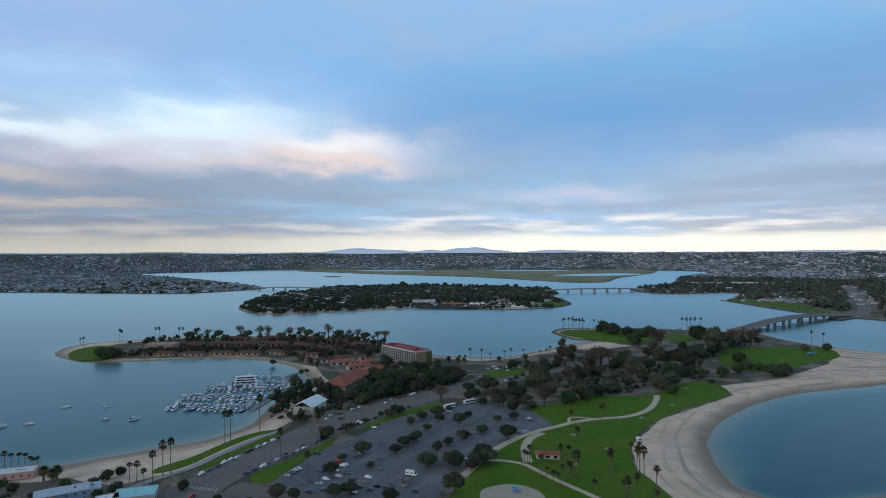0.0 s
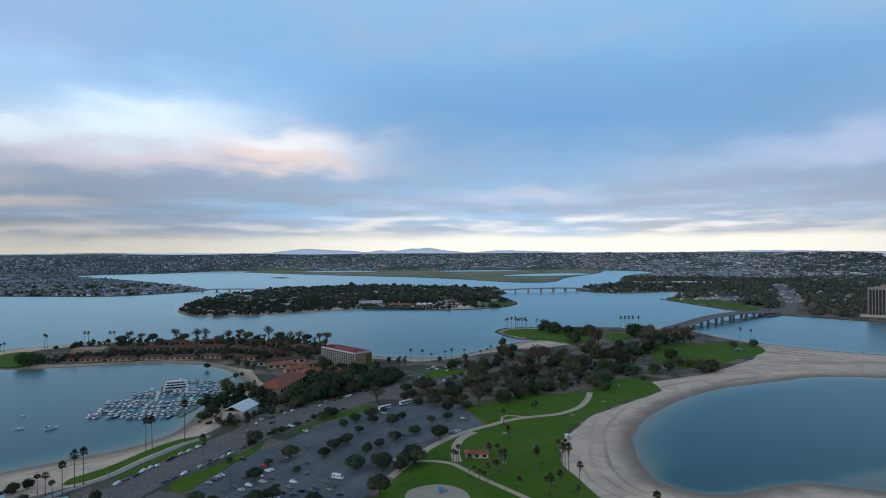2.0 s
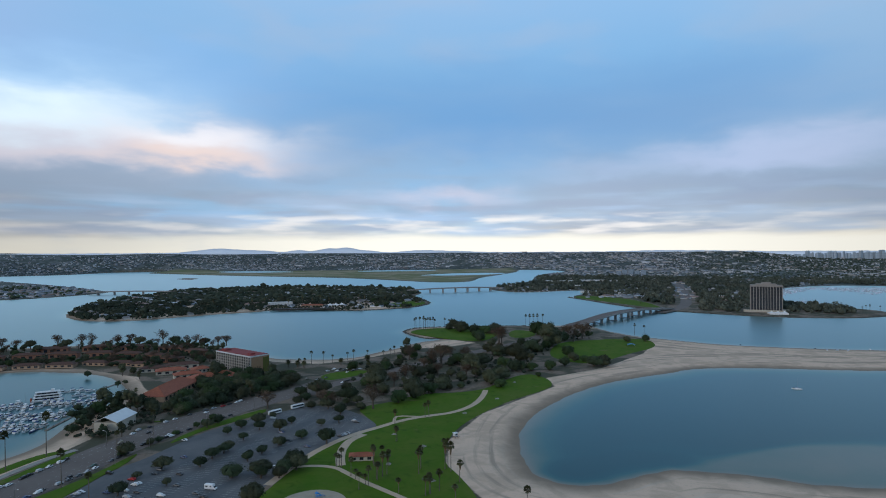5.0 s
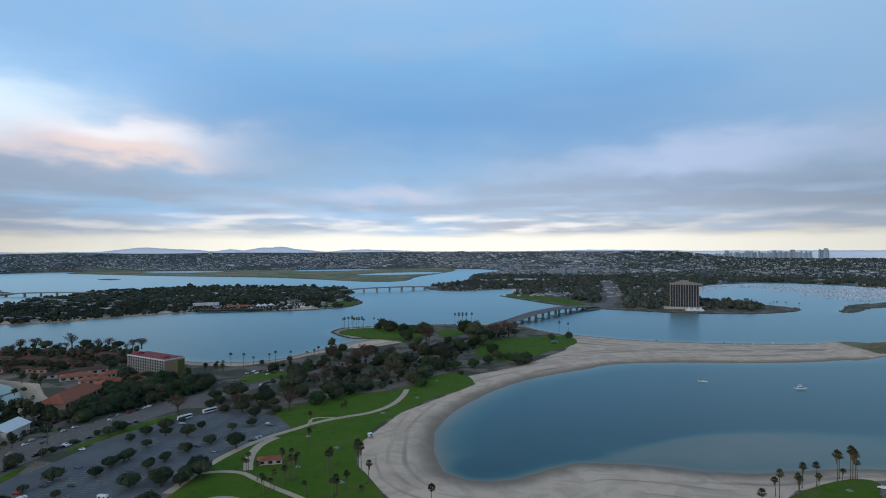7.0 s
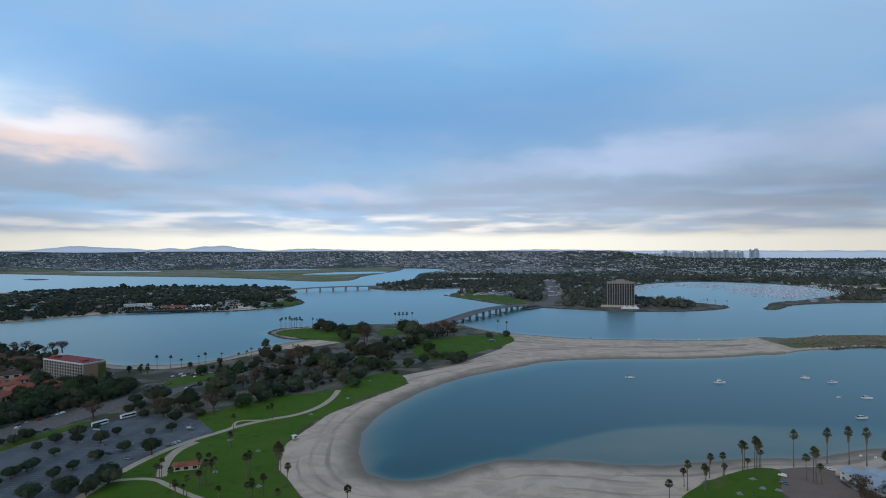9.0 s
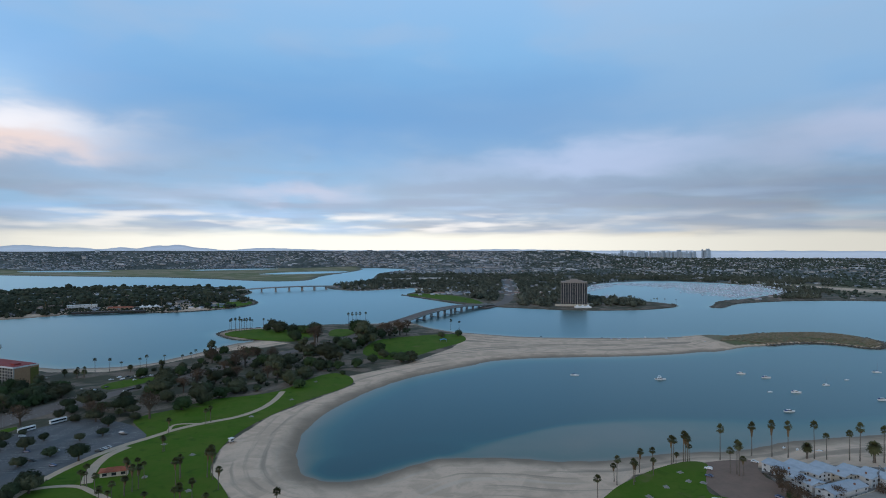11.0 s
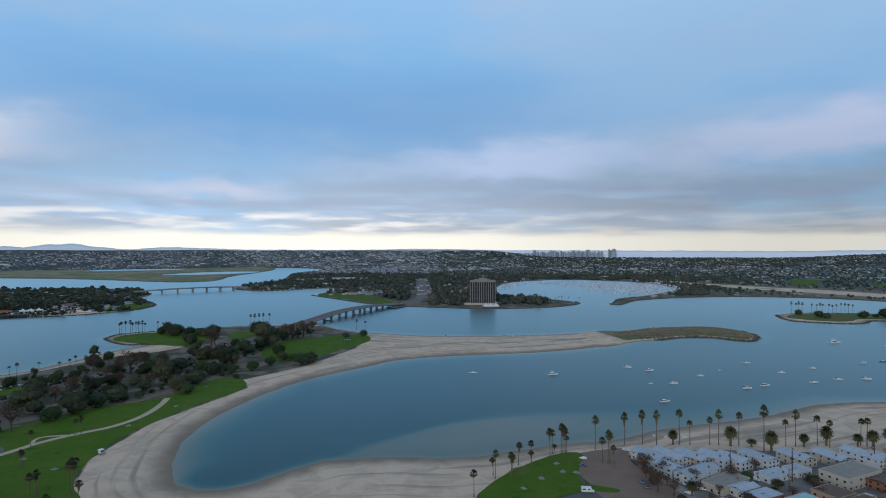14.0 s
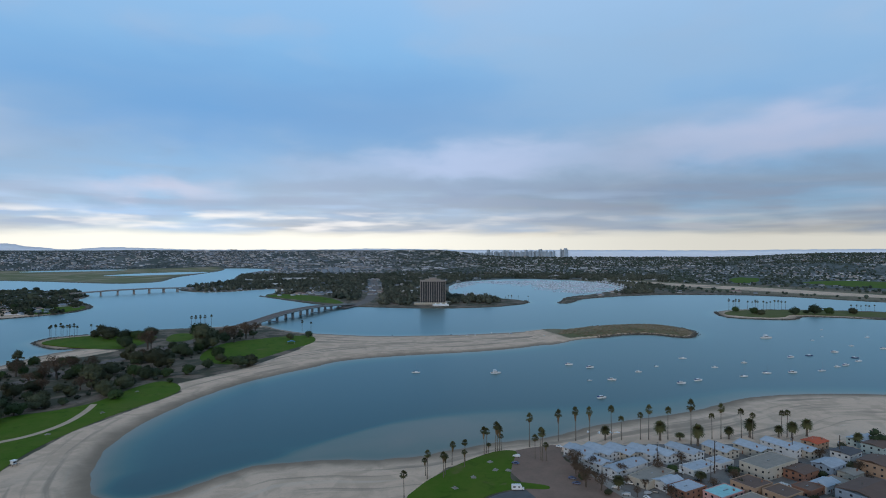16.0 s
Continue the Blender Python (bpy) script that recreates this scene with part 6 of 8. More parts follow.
for k, (x, y, rot, l) in enumerate([(-393, 768, -2, 22), (-359, 767, -2, 22), (-324, 765, -1, 24), (-288, 770, 3, 22), (-252, 768, -6, 24), (-216, 772, -22, 24), (-185, 764, -18, 22),
                                    (-161, 751, -20, 18), (-354, 826, 0, 26), (-313, 832, 2, 26), (-273, 833, 0, 26), (-232, 830, -4, 26), (-193, 815, -12, 24), (-159, 796, -22, 22),
                                    (-304, 880, 3, 30), (-250, 884, 0, 30), (-202, 875, -8, 28), (-151, 853, -18, 26), (-113, 818, -30, 24), (-132, 770, -25, 20)]):
    hip_block("bungalow", x, y, rot, l * 1.25, 11, 3.6 if k < 8 else 6.0, 2.4, WALLS[2] if k < 8 else WALLS[3], BROWN_TILES, "low hotel bungalow with a dark tile roof", "bungalow", int(l / 5.5))
house(-385, 815, -4, 40, 22, 8, 2, 1, 0, "tan two-storey hotel hall with a flat pale roof", "hotel_hall")
hip_block("restaurant", 28.0, 1450.0, -5, 50, 16, 5.0, 2.0, WALLS[2], TERRACOTTA, "island restaurant with a low red tile roof", "building", 6)
house(-50, 1520, 6, 58, 18, 7.5, 0, 5, 0, "long white-roofed island building", "clubhouse")
house(10, 1382, -6, 135, 12, 3.6, 7, 6, 0, "dark waterside boathouse on the island shore", "boathouse")
for args in [(1010, 2270, -20, 120, 30, 7), (1150, 2265, -22, 130, 30, 8), (1230, 2240, -24, 60, 26, 7), (930, 1985, -25, 80, 24, 6), (860, 1700, -30, 50, 18, 5), (930, 1600, -30, 44, 18, 5), (1130, 1420, -37, 60, 16, 5)]:
    house(*args, 0, 5, 0, "long white-roofed waterfront building", "warehouse")
for n in range(5):
    house(1590 + 30 * n, 2860 - 10 * n, -38, 24, 18, 20 + 4 * (n % 3), 4, 1, 0, "pale mid-rise apartment block among trees", "apartment_block")


def bridge(name, line, width, rises, piers, pier_w, label):
    """A girder bridge: deck, parapets, and rows of columns on cap beams."""
    c, nrm, s = ribbon_points(line, width, 6.0)
    t = s / s[-1]
    z = np.interp(t, np.linspace(0, 1, len(rises)), rises)
    z = np.convolve(np.pad(z, 4, mode="edge"), np.ones(9) / 9, "valid")
    root = thing(name, Matrix(), label, "bridge")

    def strip(nm, lo, hi, z0, z1, material, parent=root):
        n = len(c)
        v = np.vstack([np.c_[c + nrm * hi, z + z1], np.c_[c + nrm * lo, z + z1], np.c_[c + nrm * hi, z + z0], np.c_[c + nrm * lo, z + z0]])
        i = np.arange(n - 1)
        f = np.vstack([np.stack(q, 1) for q in ((n + i, n + i + 1, i + 1, i), (i, i + 1, 2 * n + i + 1, 2 * n + i), (n + i + 1, n + i, 3 * n + i, 3 * n + i + 1), (2 * n + i, 2 * n + i + 1, 3 * n + i + 1, 3 * n + i))])
        return part(nm, mesh_of(nm, v, f, material), None, parent)

    h = width / 2
    deck = strip("deck", -h, h, -0.9, 0.0, BRIDGE_CONC)
    strip("roadway", -h + 0.5, h - 0.5, -0.05, 0.04, ROADWAY, deck)
    strip("girder", -h + 1.2, -h + 2.4, -2.0, -0.9, BRIDGE_CONC)
    strip("girder", h - 2.4, h - 1.2, -2.0, -0.9, BRIDGE_CONC)
    for lo, hi in ((-h - 0.05, -h + 0.35), (h - 0.35, h + 0.05)):
        strip("parapet", lo, hi, -0.3, 1.0, BRIDGE_CONC)
    for k in range(piers):
        i = int((k + 0.75) / (piers + 0.5) * (len(c) - 1))
        a = math.atan2(nrm[i, 1], nrm[i, 0])
        m = Matrix.Translation((c[i, 0], c[i, 1], 0)) @ Matrix.Rotation(a, 4, "Z")
        bm = boxes((-h + 0.8, -0.9, z[i] - 3.2, h - 0.8, 0.9, z[i] - 1.9), bevel=0.1)
        bmesh.ops.transform(bm, matrix=m, verts=bm.verts)
        cap = part("cap_beam", bm, BRIDGE_CONC, root)
        for x in np.linspace(-h + 4.0, h - 4.0, pier_w):
            bm = boxes((x - 2.6, -0.8, -3.5, x + 2.6, 0.8, z[i] - 3.1), bevel=0.3)
            bmesh.ops.transform(bm, matrix=m, verts=bm.verts)
            part("column", bm, BRIDGE_CONC, cap)
        bm = boxes((-h + 0.6, -1.7, -2.5, h - 0.6, 1.7, 0.9), bevel=0.15)
        bmesh.ops.transform(bm, matrix=m, verts=bm.verts)
        part("footing", bm, BRIDGE_CONC, cap, "dark tide-stained footing")


bridge("road_bridge", BRIDGE_AXIS, 23, [4.0, 9.0, 13.0, 13.5, 12.0, 8.0, 4.5], 7, 2, "long concrete road bridge over the channel")
bridge("far_bridge", [(-672, 2075), (-600, 2066), (-520, 2058), (-418, 2044)], 16, [8, 11, 11, 9], 5, 2, "far concrete girder bridge to the island")
bridge("far_bridge", [(318, 1858), (400, 1863), (500, 1876), (640, 1912)], 16, [10, 14, 14, 10], 7, 2, "far concrete girder bridge leaving the island")

# ---- houses ----
HOUSE_LABELS = ["white beach house", "cream beach house", "tan stucco house", "brick-fronted house", "blue-grey house", "grey-green house", "pink stucco house"]
ROOF_LABELS = ["pale blue-grey roof", "beige gravel roof", "brown shingle roof", "bright orange-red roof", "turquoise roof", "white roof", "dark grey roof"]
for table in (BEACH_HOUSES, BACK_HOUSES, FAR_HOUSES, WEST_HOUSES):
    for x, y, rot, l, w, h, wall, roof, gable in table:
        house(x, y, rot, l * 1.22, w * (1.34 if table is BEACH_HOUSES else 1.26), h * (0.84 if table in (BEACH_HOUSES, BACK_HOUSES) else 1.0), int(wall), int(roof), gable, f"{HOUSE_LABELS[int(wall)]} with a {ROOF_LABELS[int(roof)]}, {'low pitched' if gable else 'flat'}")


# ---- trees ----
def in_poly(pts, poly):
    return signed(np.asarray(pts, float).reshape(-1, 2), np.array(poly, float)) > 0


def strew(poly, gap, seed, keep=1.0, clear=(), margin=3.0):
    """Uneven points over an area, none closer to the clear areas than the margin."""
    rng = np.random.default_rng(seed)
    p = np.array(poly, float)
    lo, hi = p.min(0), p.max(0)
    g = np.stack(np.meshgrid(np.arange(lo[0], hi[0], gap), np.arange(lo[1], hi[1], gap)), -1).reshape(-1, 2)
    g = g + rng.uniform(-0.45, 0.45, g.shape) * gap
    ok = in_poly(g, p) & (rng.random(len(g)) < keep)
    for c in clear:
        ok &= signed(g, np.array(c, float)) < -margin
    return g[ok]


TREES = {
    "dome": [tree_kind("evergreen_tree", 11, "dome", LEAF_DARK, "dark green round-crowned broadleaf tree"), tree_kind("broadleaf_tree", 12, "dome", LEAF_OLIVE, "olive green round-crowned broadleaf tree"),
             tree_kind("broadleaf_tree", 13, "dome", LEAF_FRESH, "mid-green bushy broadleaf tree")],
    "lot": [tree_kind("shade_tree", 21, "umbrella", LEAF_DARK, "dark flat-crowned shade tree in the car park"), tree_kind("shade_tree", 22, "umbrella", LEAF_OLIVE, "olive flat-crowned shade tree in the car park"),
            tree_kind("shade_tree", 23, "dome", LEAF_DARK, "dark dense shade tree in the car park")],
    "tall": [tree_kind("eucalyptus", 31, "tall", LEAF_OLIVE, "tall grey-green eucalyptus with layered crown", 520), tree_kind("eucalyptus", 32, "loose", LEAF_DARK, "loose-crowned dark green tree", 480)],
    "bare": [tree_kind("bare_tree", 41, "bare", LEAF_BROWN, "brown half-bare winter tree", 520), tree_kind("bare_tree", 42, "bare", LEAF_BROWN, "russet half-bare spreading tree", 420)],
}
SPOTS = {key: [[] for _ in kinds] for key, kinds in TREES.items()}
pick = random.Random(5)


def plant(key, x, y, r, z=TOP):
    SPOTS[key][pick.randrange(len(TREES[key]))].append((x, y, z - 0.05, pick.uniform(0, 6.28), r))


for x, y, r in LOT_TREES + LOT_TREES_NEAR:
    plant("lot", x, y, r)
for x, y, r in PARK_TREES + PARK_TREES_NEAR:
    plant("tall" if r > 10 and pick.random() < 0.4 else "dome", x, y, r * 1.25)
for x, y, r in BARE_TREES:
    plant("bare", x, y, r)
for x, y, r in ISLET_TREES:
    plant("dome", x, y, r, 1.7)
ROAD_POLY = ROAD_NORTH + ROAD_SOUTH[::-1]
HOTEL_FOOT = [(-84, 729), (-34, 662), (2.7, 675), (-47, 745)]
GROVE = [(-140, 475), (-119, 466), (-103, 475), (-70, 510), (-32, 551), (0, 580), (16.2, 605), (13.5, 634), (-10.8, 659), (-38, 662), (-65, 675), (-84, 634), (-74, 594), (-84, 551), (-116, 540), (-135, 567), (-148, 540)]
for x, y in strew(GROVE, 10.5, 51, 0.95, [ROAD_POLY, HOTEL_FOOT, [(-122, 466), (-84, 459), (-81, 524), (-132, 524)]], 5):
    plant("dome" if pick.random() < 0.8 else "tall", x, y, pick.uniform(5.6, 8.6))
for x, y in strew([(-119, 466), (-94, 475), (-81, 502), (-124, 529)], 9, 52, 0.6, [ROAD_POLY, [(-116, 470), (-92, 456), (-74, 494), (-111, 516)]], 4):
    plant("dome", x, y, pick.uniform(4.0, 6.0))
for x, y in strew([(40, 675), (81, 702), (148, 776), (256, 756), (324, 810), (418, 864), (446, 824), (351, 756), (290, 675), (270, 608), (202, 556), (128, 551), (81, 594), (68, 634)], 20, 53, 0.45,
                  [STRIP_LAWN, PARK_LAWN, FIELD_LAWN, HILL_LAWN, np.vstack([np.array(PARKWAY) + (6, -6), (np.array(PARKWAY) + (-6, 6))[::-1]])], 3):
    plant(pick.choice(["dome", "dome", "dome", "bare", "tall"]), x, y, pick.uniform(4.2, 8.0))
for x, y in strew([(-473, 864), (-392, 921), (-216, 915), (-124, 888), (-61, 818), (-81, 790), (-148, 830), (-216, 857), (-324, 864), (-405, 850)], 12, 54, 0.62):
    plant(pick.choice(["dome", "bare", "dome", "tall"]), x, y, pick.uniform(3.4, 5.2))
for k in range(21):      # the spaced row of tall round-headed trees along the back shore
    if k not in (4, 9, 13):
        plant("bare" if k % 3 else "lot", -395 + 15.5 * k + pick.uniform(-3, 3), 915 + 14 * math.sin(k * 0.16) - 0.09 * max(0, k - 11) ** 2 * 4, pick.uniform(7.0, 9.5))
for x, y in strew([(-421, 756), (-270, 790), (-148, 756), (-94, 756), (-81, 796), (-148, 810), (-270, 813), (-405, 803)], 9, 55, 0.8):
    plant("dome" if pick.random() < 0.85 else "bare", x, y, pick.uniform(3.4, 6.0))
for x, y in [(-429, 745), (-421, 751), (-413, 744), (-424, 759), (-202, 702), (-173, 722), (-159, 709)]:
    plant("dome", x, y, 10.0 if x < -300 else 4.2)
for x, y in [(182, 1552), (202, 1526), (223, 1573), (250, 1512), (277, 1552), (240, 1472), (289, 1498), (162, 1512), (202, 1431), (178, 1404)]:
    plant("dome", x, y, pick.uniform(5, 8))
for x, y in [(-202, 332), (-200, 339), (-193, 354), (-146, 332), (-189, 324), (-214, 336), (-240, 330), (-246, 322), (-222, 322), (-182, 330), (-198, 348), (-252, 338), (-233, 314)]:
    plant("dome", x, y, pick.uniform(3.4, 5.0))
for x, y in [(392, 192), (388, 184), (401, 164), (410, 163), (404, 154), (401, 200), (405, 190), (392, 178), (432, 130), (441, 119), (450, 112), (421, 108), (392, 151), (382, 162), (466, 84), (510, 81), (520, 89), (479, 130), (502, 124), (400, 136), (429, 162), (398, 128), (407, 116), (449, 127), (463, 134), (497, 100), (523, 94), (528, 112), (560, 110), (453, 88), (425, 92), (412, 96), (500, 76), (455, 162), (437, 158), (415, 112)]:
    plant(pick.choice(["dome", "bare"]), x, y, pick.uniform(2.6, 5.0))
plant("tall", 583, 97, 6.0)
for x, y, r in [(397, 197, 5.5), (389, 186, 5.0), (381, 176, 5.5), (384, 168, 4.5), (408, 172, 4.0)]:      # half-bare trees along the yard
    plant("bare", x, y, r)
for x, y in [(-166, 697), (-161, 718), (-143, 674), (-151, 655), (-152, 735), (-153, 638), (-147, 744), (-131, 708), (-168, 759), (-129, 737)]:      # trees between the hotel wings and the cove
    plant(pick.choice(["dome", "tall"]), x, y, pick.uniform(3.0, 4.6))
for x, y in [(-74, 444), (-70, 449), (-41, 495), (-51, 480), (-46, 485), (-62, 463), (-85, 422)]:      # shrubs on the verge between road and car park
    plant("dome", x, y, pick.uniform(2.6, 4.2))
for x, y in [(29, 544), (39, 554), (49, 549), (43, 527), (59, 541), (34, 516), (51, 509), (66, 569), (70, 543), (22, 529), (73, 520), (75, 502)]:      # the dark clump at the head of the car park
    plant(pick.choice(["dome", "lot", "bare"]), x, y, pick.uniform(4.5, 7.0))
for x, y in [(-114, 476), (-116, 486), (-113, 468), (-118, 497), (-108, 464), (-122, 505), (-99, 467)]:
    plant("tall", x, y, pick.uniform(2.6, 3.8))
for x, y in [(268, 986), (279, 962), (290, 939), (299, 918), (308, 907), (272, 839), (272, 715), (297, 718), (318, 727), (375, 833), (396, 859), (390, 809), (344, 690), (253, 624), (232, 615)]:      # the tree row along the grassy point
    plant("dome", x, y, pick.uniform(7.5, 10.5))
for x, y in [(416, 852), (445, 884), (459, 872), (438, 844), (297, 813), (213, 694), (200, 719), (170, 671), (149, 716)]:      # bare trees by the bridge root and in the park
    plant("bare", x, y, pick.uniform(7.0, 10.0))
for x, y in strew([(-265, 932), (-184, 950), (-106, 891), (-79, 758), (-107, 732), (-135, 703), (-199, 741)], 11, 56, 0.45, [HOTEL_FOOT], 4):
    plant(pick.choice(["dome", "dome", "lot", "bare"]), x, y, pick.uniform(3.4, 5.6))
for key, kinds in TREES.items():
    for template, places in zip(kinds, SPOTS[key]):
        place_all(template, places, squash=0.18, seed=7)

# ---- palms ----
fans = [fan_palm(1, "tall fan palm with a slender grey trunk", skirt=False), fan_palm(2, "tall fan palm with a shaggy brown skirt"), fan_palm(3, "slender leaning fan palm")]
spots = [[], [], []]
for table in (COVE_PALMS, LAWN_PALMS, BEACH_PALMS, POINT_PALMS, FIELD_PALMS, RIGHT_PALMS, STRAND_PALMS, HOTEL_PALMS, ISLET_PALMS, WEST_PALMS):
    for x, y, h in table:
        shaggy = table in (RIGHT_PALMS, LAWN_PALMS)
        spots[pick.choice((1, 1, 2)) if shaggy else pick.choice((0, 0, 0, 2))].append((x, y, LAND - 0.4 if table is ISLET_PALMS else LAND, pick.uniform(0, 6.28), h / 15.3, 0.62 + 0.26 * h / 15.3))
for x, y, h in [(93.3, 412.8, 9.0), (72.9, 373.1, 9.7), (78.5, 373.3, 10.4), (100.2, 355.9, 11.1), (53.3, 369.6, 11.8), (61.4, 333.7, 9.5), (72.7, 344.4, 10.2), (66.9, 337.7, 10.9), (98.7, 318.8, 11.6), (120.2, 380.3, 9.3), (82.0, 365.9, 10.0), (58.2, 354.7, 10.7), (104.7, 321.7, 11.4)] + [(1188, 1046, 12), (1196, 1029, 11), (1174, 1042, 12), (1148, 1026, 11), (1208, 1006, 11), (756, 1222, 12), (284, 1526, 14), (304, 1512, 13), (81, 1485, 14), (27, 1552, 15), (140, 278, 16.0), (-6.8, 1512, 15), (148, 1526, 14)]:
    spots[pick.randrange(3)].append((x, y, LAND, pick.uniform(0, 6.28), h / 15.3, 0.62 + 0.26 * h / 15.3))
for k in range(18):      # palms above the island woods
    spots[k % 3].append((-330 + 31 * k + pick.uniform(-12, 12), 1490 + 42 * math.sin(k * 1.7) + 2 * k, LAND, pick.uniform(0, 6.28), pick.uniform(1.05, 1.45)))
for template, places in zip(fans, spots):
    place_all(template, places, seed=3)
place_all(date_palm(4, "stout date palm with a wide round crown"), [(x, y, LAND, 0.7 * k, h / 8.6, max(1.35, min(h, 15.0) / 8.6)) for k, (x, y, h) in enumerate([(x, y, min(h, 16.5)) for x, y, h in DATE_PALMS] + [(x, y, 10) for x, y in [(-234, 347), (-227, 348), (-226, 343)]] + [(x, y, 9) for x, y in [(6, 707), (17, 700), (24, 697), (66, 704), (96, 679)]] + [(46, 522, 8), (63, 518, 7), (-174, 252, 6), (-171, 250, 6), (-167, 252, 5.5), (-163, 240, 6)])], seed=4)

# ---- vehicles ----
ALONG = math.atan2(104, 55)      # the boulevard's bearing
cars = [car_kind("white", "saloon", "white parked saloon car with dark glass"), car_kind("white", "suv", "white sport utility car with dark glass"), car_kind("silver", "saloon", "silver saloon car with dark glass"), car_kind("silver", "suv", "silver sport utility car with dark glass"),
        car_kind("black", "suv", "black sport utility car with dark glass"), car_kind("black", "saloon", "black saloon car with dark glass"), car_kind("grey", "pickup", "dark grey pickup truck with dark glass"), car_kind("grey", "saloon", "dark grey saloon car with dark glass"),
        car_kind("red", "suv", "red sport utility car with dark glass"), car_kind("blue", "saloon", "dark blue saloon car with dark glass"), car_kind("sand", "suv", "sand-coloured sport utility car with dark glass"), car_kind("green", "saloon", "dark green saloon car with dark glass")]
spots = [[] for _ in cars]


def park(x, y, turn, which=None):
    k = which if which is not None else pick.choices(range(12), [5, 4, 3, 3, 5, 5, 4, 5, 0.4, 2, 0.6, 0.6])[0]
    spots[k].append((x, y, LAND + 0.11, turn + pick.uniform(-0.05, 0.05) + (math.pi if pick.random() < 0.5 else 0), 1.0))


taken = []


def clear_of(x, y, d=2.4):
    if any((x - a) ** 2 + (y - b) ** 2 < d * d for a, b in taken):
        return False
    taken.append((x, y))
    return True


for k, (x, y) in enumerate(LOT_CARS + LOT_CARS_NEAR):
    if clear_of(x, y):
        park(x, y, ALONG - math.pi / 2, 8 if k in (22,) else None)
line = np.array(ROAD_NORTH, float)
for k, (x, y) in enumerate(ROAD_CARS + JUNCTION_CARS):
    i = min(max(1, int(np.argmin(np.hypot(*(line - (x, y)).T)))), len(line) - 2)
    d = line[i + 1] - line[i - 1]
    if (k % 3 == 0 or y > 440) and clear_of(x, y, 4.2):
        park(x, y, math.atan2(d[1], d[0]), 8 if k in (8, 31, 39) else None)
for edge, lo, hi, inset, gap, keep in ((ROAD_SOUTH, 352, 428, 2.2, 6.3, 0.95), (ROAD_SOUTH, 452, 508, 2.2, 6.6, 0.75), (ROAD_NORTH, 352, 432, -2.4, 6.4, 0.85), (ROAD_NORTH, 470, 560, -2.4, 7.5, 0.45)):      # parked along both kerbs
    c, nrm, _ = ribbon_points(edge, 1.0, gap)
    for (x, y), (nx, ny) in zip(c, nrm):
        if lo < y < hi and pick.random() < keep and clear_of(x + nx * inset, y + ny * inset, 3.6):
            park(x + nx * inset, y + ny * inset, math.atan2(-nx, ny))
for k in range(44):      # cars in the alleys between the beach houses
    x, y = [(432, 176), (446, 156), (428, 143), (470, 134), (405, 165), (400, 150), (503, 120), (462, 118), (455, 96), (405, 125), (493, 78)][k % 11]
    x, y = x + pick.uniform(-9, 9), y + pick.uniform(-4, 4)
    if clear_of(x, y, 3.0) and all(abs((x - h[0]) * math.cos(radians(h[2])) + (y - h[1]) * math.sin(radians(h[2]))) > h[3] * 0.61 + 1.5 or abs((y - h[1]) * math.cos(radians(h[2])) - (x - h[0]) * math.sin(radians(h[2]))) > h[4] * 0.6 + 1.5 for h in BEACH_HOUSES + BACK_HOUSES + FAR_HOUSES):
        park(x, y, radians(-8 if k % 3 else 82))
for x, y in RIGHT_CARS:
    if clear_of(x, y, 3.0):
        park(x, y, radians(-60))
for x, y in SPIT_CARS:
    park(x, y, 0.9)
for x, y in [(57, 676), (60, 665), (64, 677), (68, 669), (73, 674), (77, 662), (82, 670), (86, 672), (50, 668), (-17, 591), (-14, 592), (-9, 598)]:
    park(x, y, 0.4)
for template, places in zip(cars, spots):
    if places:
        place_all(template, places)


def coach(m, label):
    root = thing("coach", m, label, "bus")
    part("body", boxes((-6, -1.25, 0.45, 6, 1.25, 3.4), bevel=0.22), GEL_WHITE, root)
    part("window_band", boxes((-5.6, -1.27, 1.75, 5.3, 1.27, 2.85), (5.4, -1.05, 1.5, 6.03, 1.05, 2.95)), GLASS_DARK, root, "dark tinted side windows")
    part("roof_unit", boxes((-3.5, -0.8, 3.38, -0.5, 0.8, 3.65), bevel=0.06), GEL_WHITE, root)
    for x in (4.0, -3.2, -4.4):
        for y in (-1.08, 1.08):
            w = part("wheel", WHEEL, None, root, "black tyre")
            w.matrix_basis = pose(x, y, 0.48) @ Matrix.Diagonal((1.45, 1.3, 1.45, 1))


def camper(m, label, name="camper_van"):
    root = thing(name, m, label, "camper van")
    part("body", boxes((-3.4, -1.15, 0.5, 1.9, 1.15, 3.1), bevel=0.15), GEL_WHITE, root)
    part("cab", loft([(1.9, 0.5), (3.5, 0.5), (3.5, 1.2), (2.9, 1.4), (2.2, 2.2), (1.85, 2.2)], 1.0, 0.08), GEL_WHITE, root)
    part("window_band", boxes((-2.6, -1.17, 1.7, -1.2, 1.17, 2.4), (0.2, -1.17, 1.7, 1.2, 1.17, 2.4)), GLASS_DARK, root, "dark side windows")
    part("windscreen", loft([(2.95, 1.42), (2.3, 2.12), (2.24, 2.1), (2.9, 1.4)], 0.9), GLASS_DARK, root, "dark windscreen")
    for x in (2.5, -2.2):
        for y in (-1.0, 1.0):
            w = part("wheel", WHEEL, None, root, "black tyre")
            w.location = (x, y, 0.36)


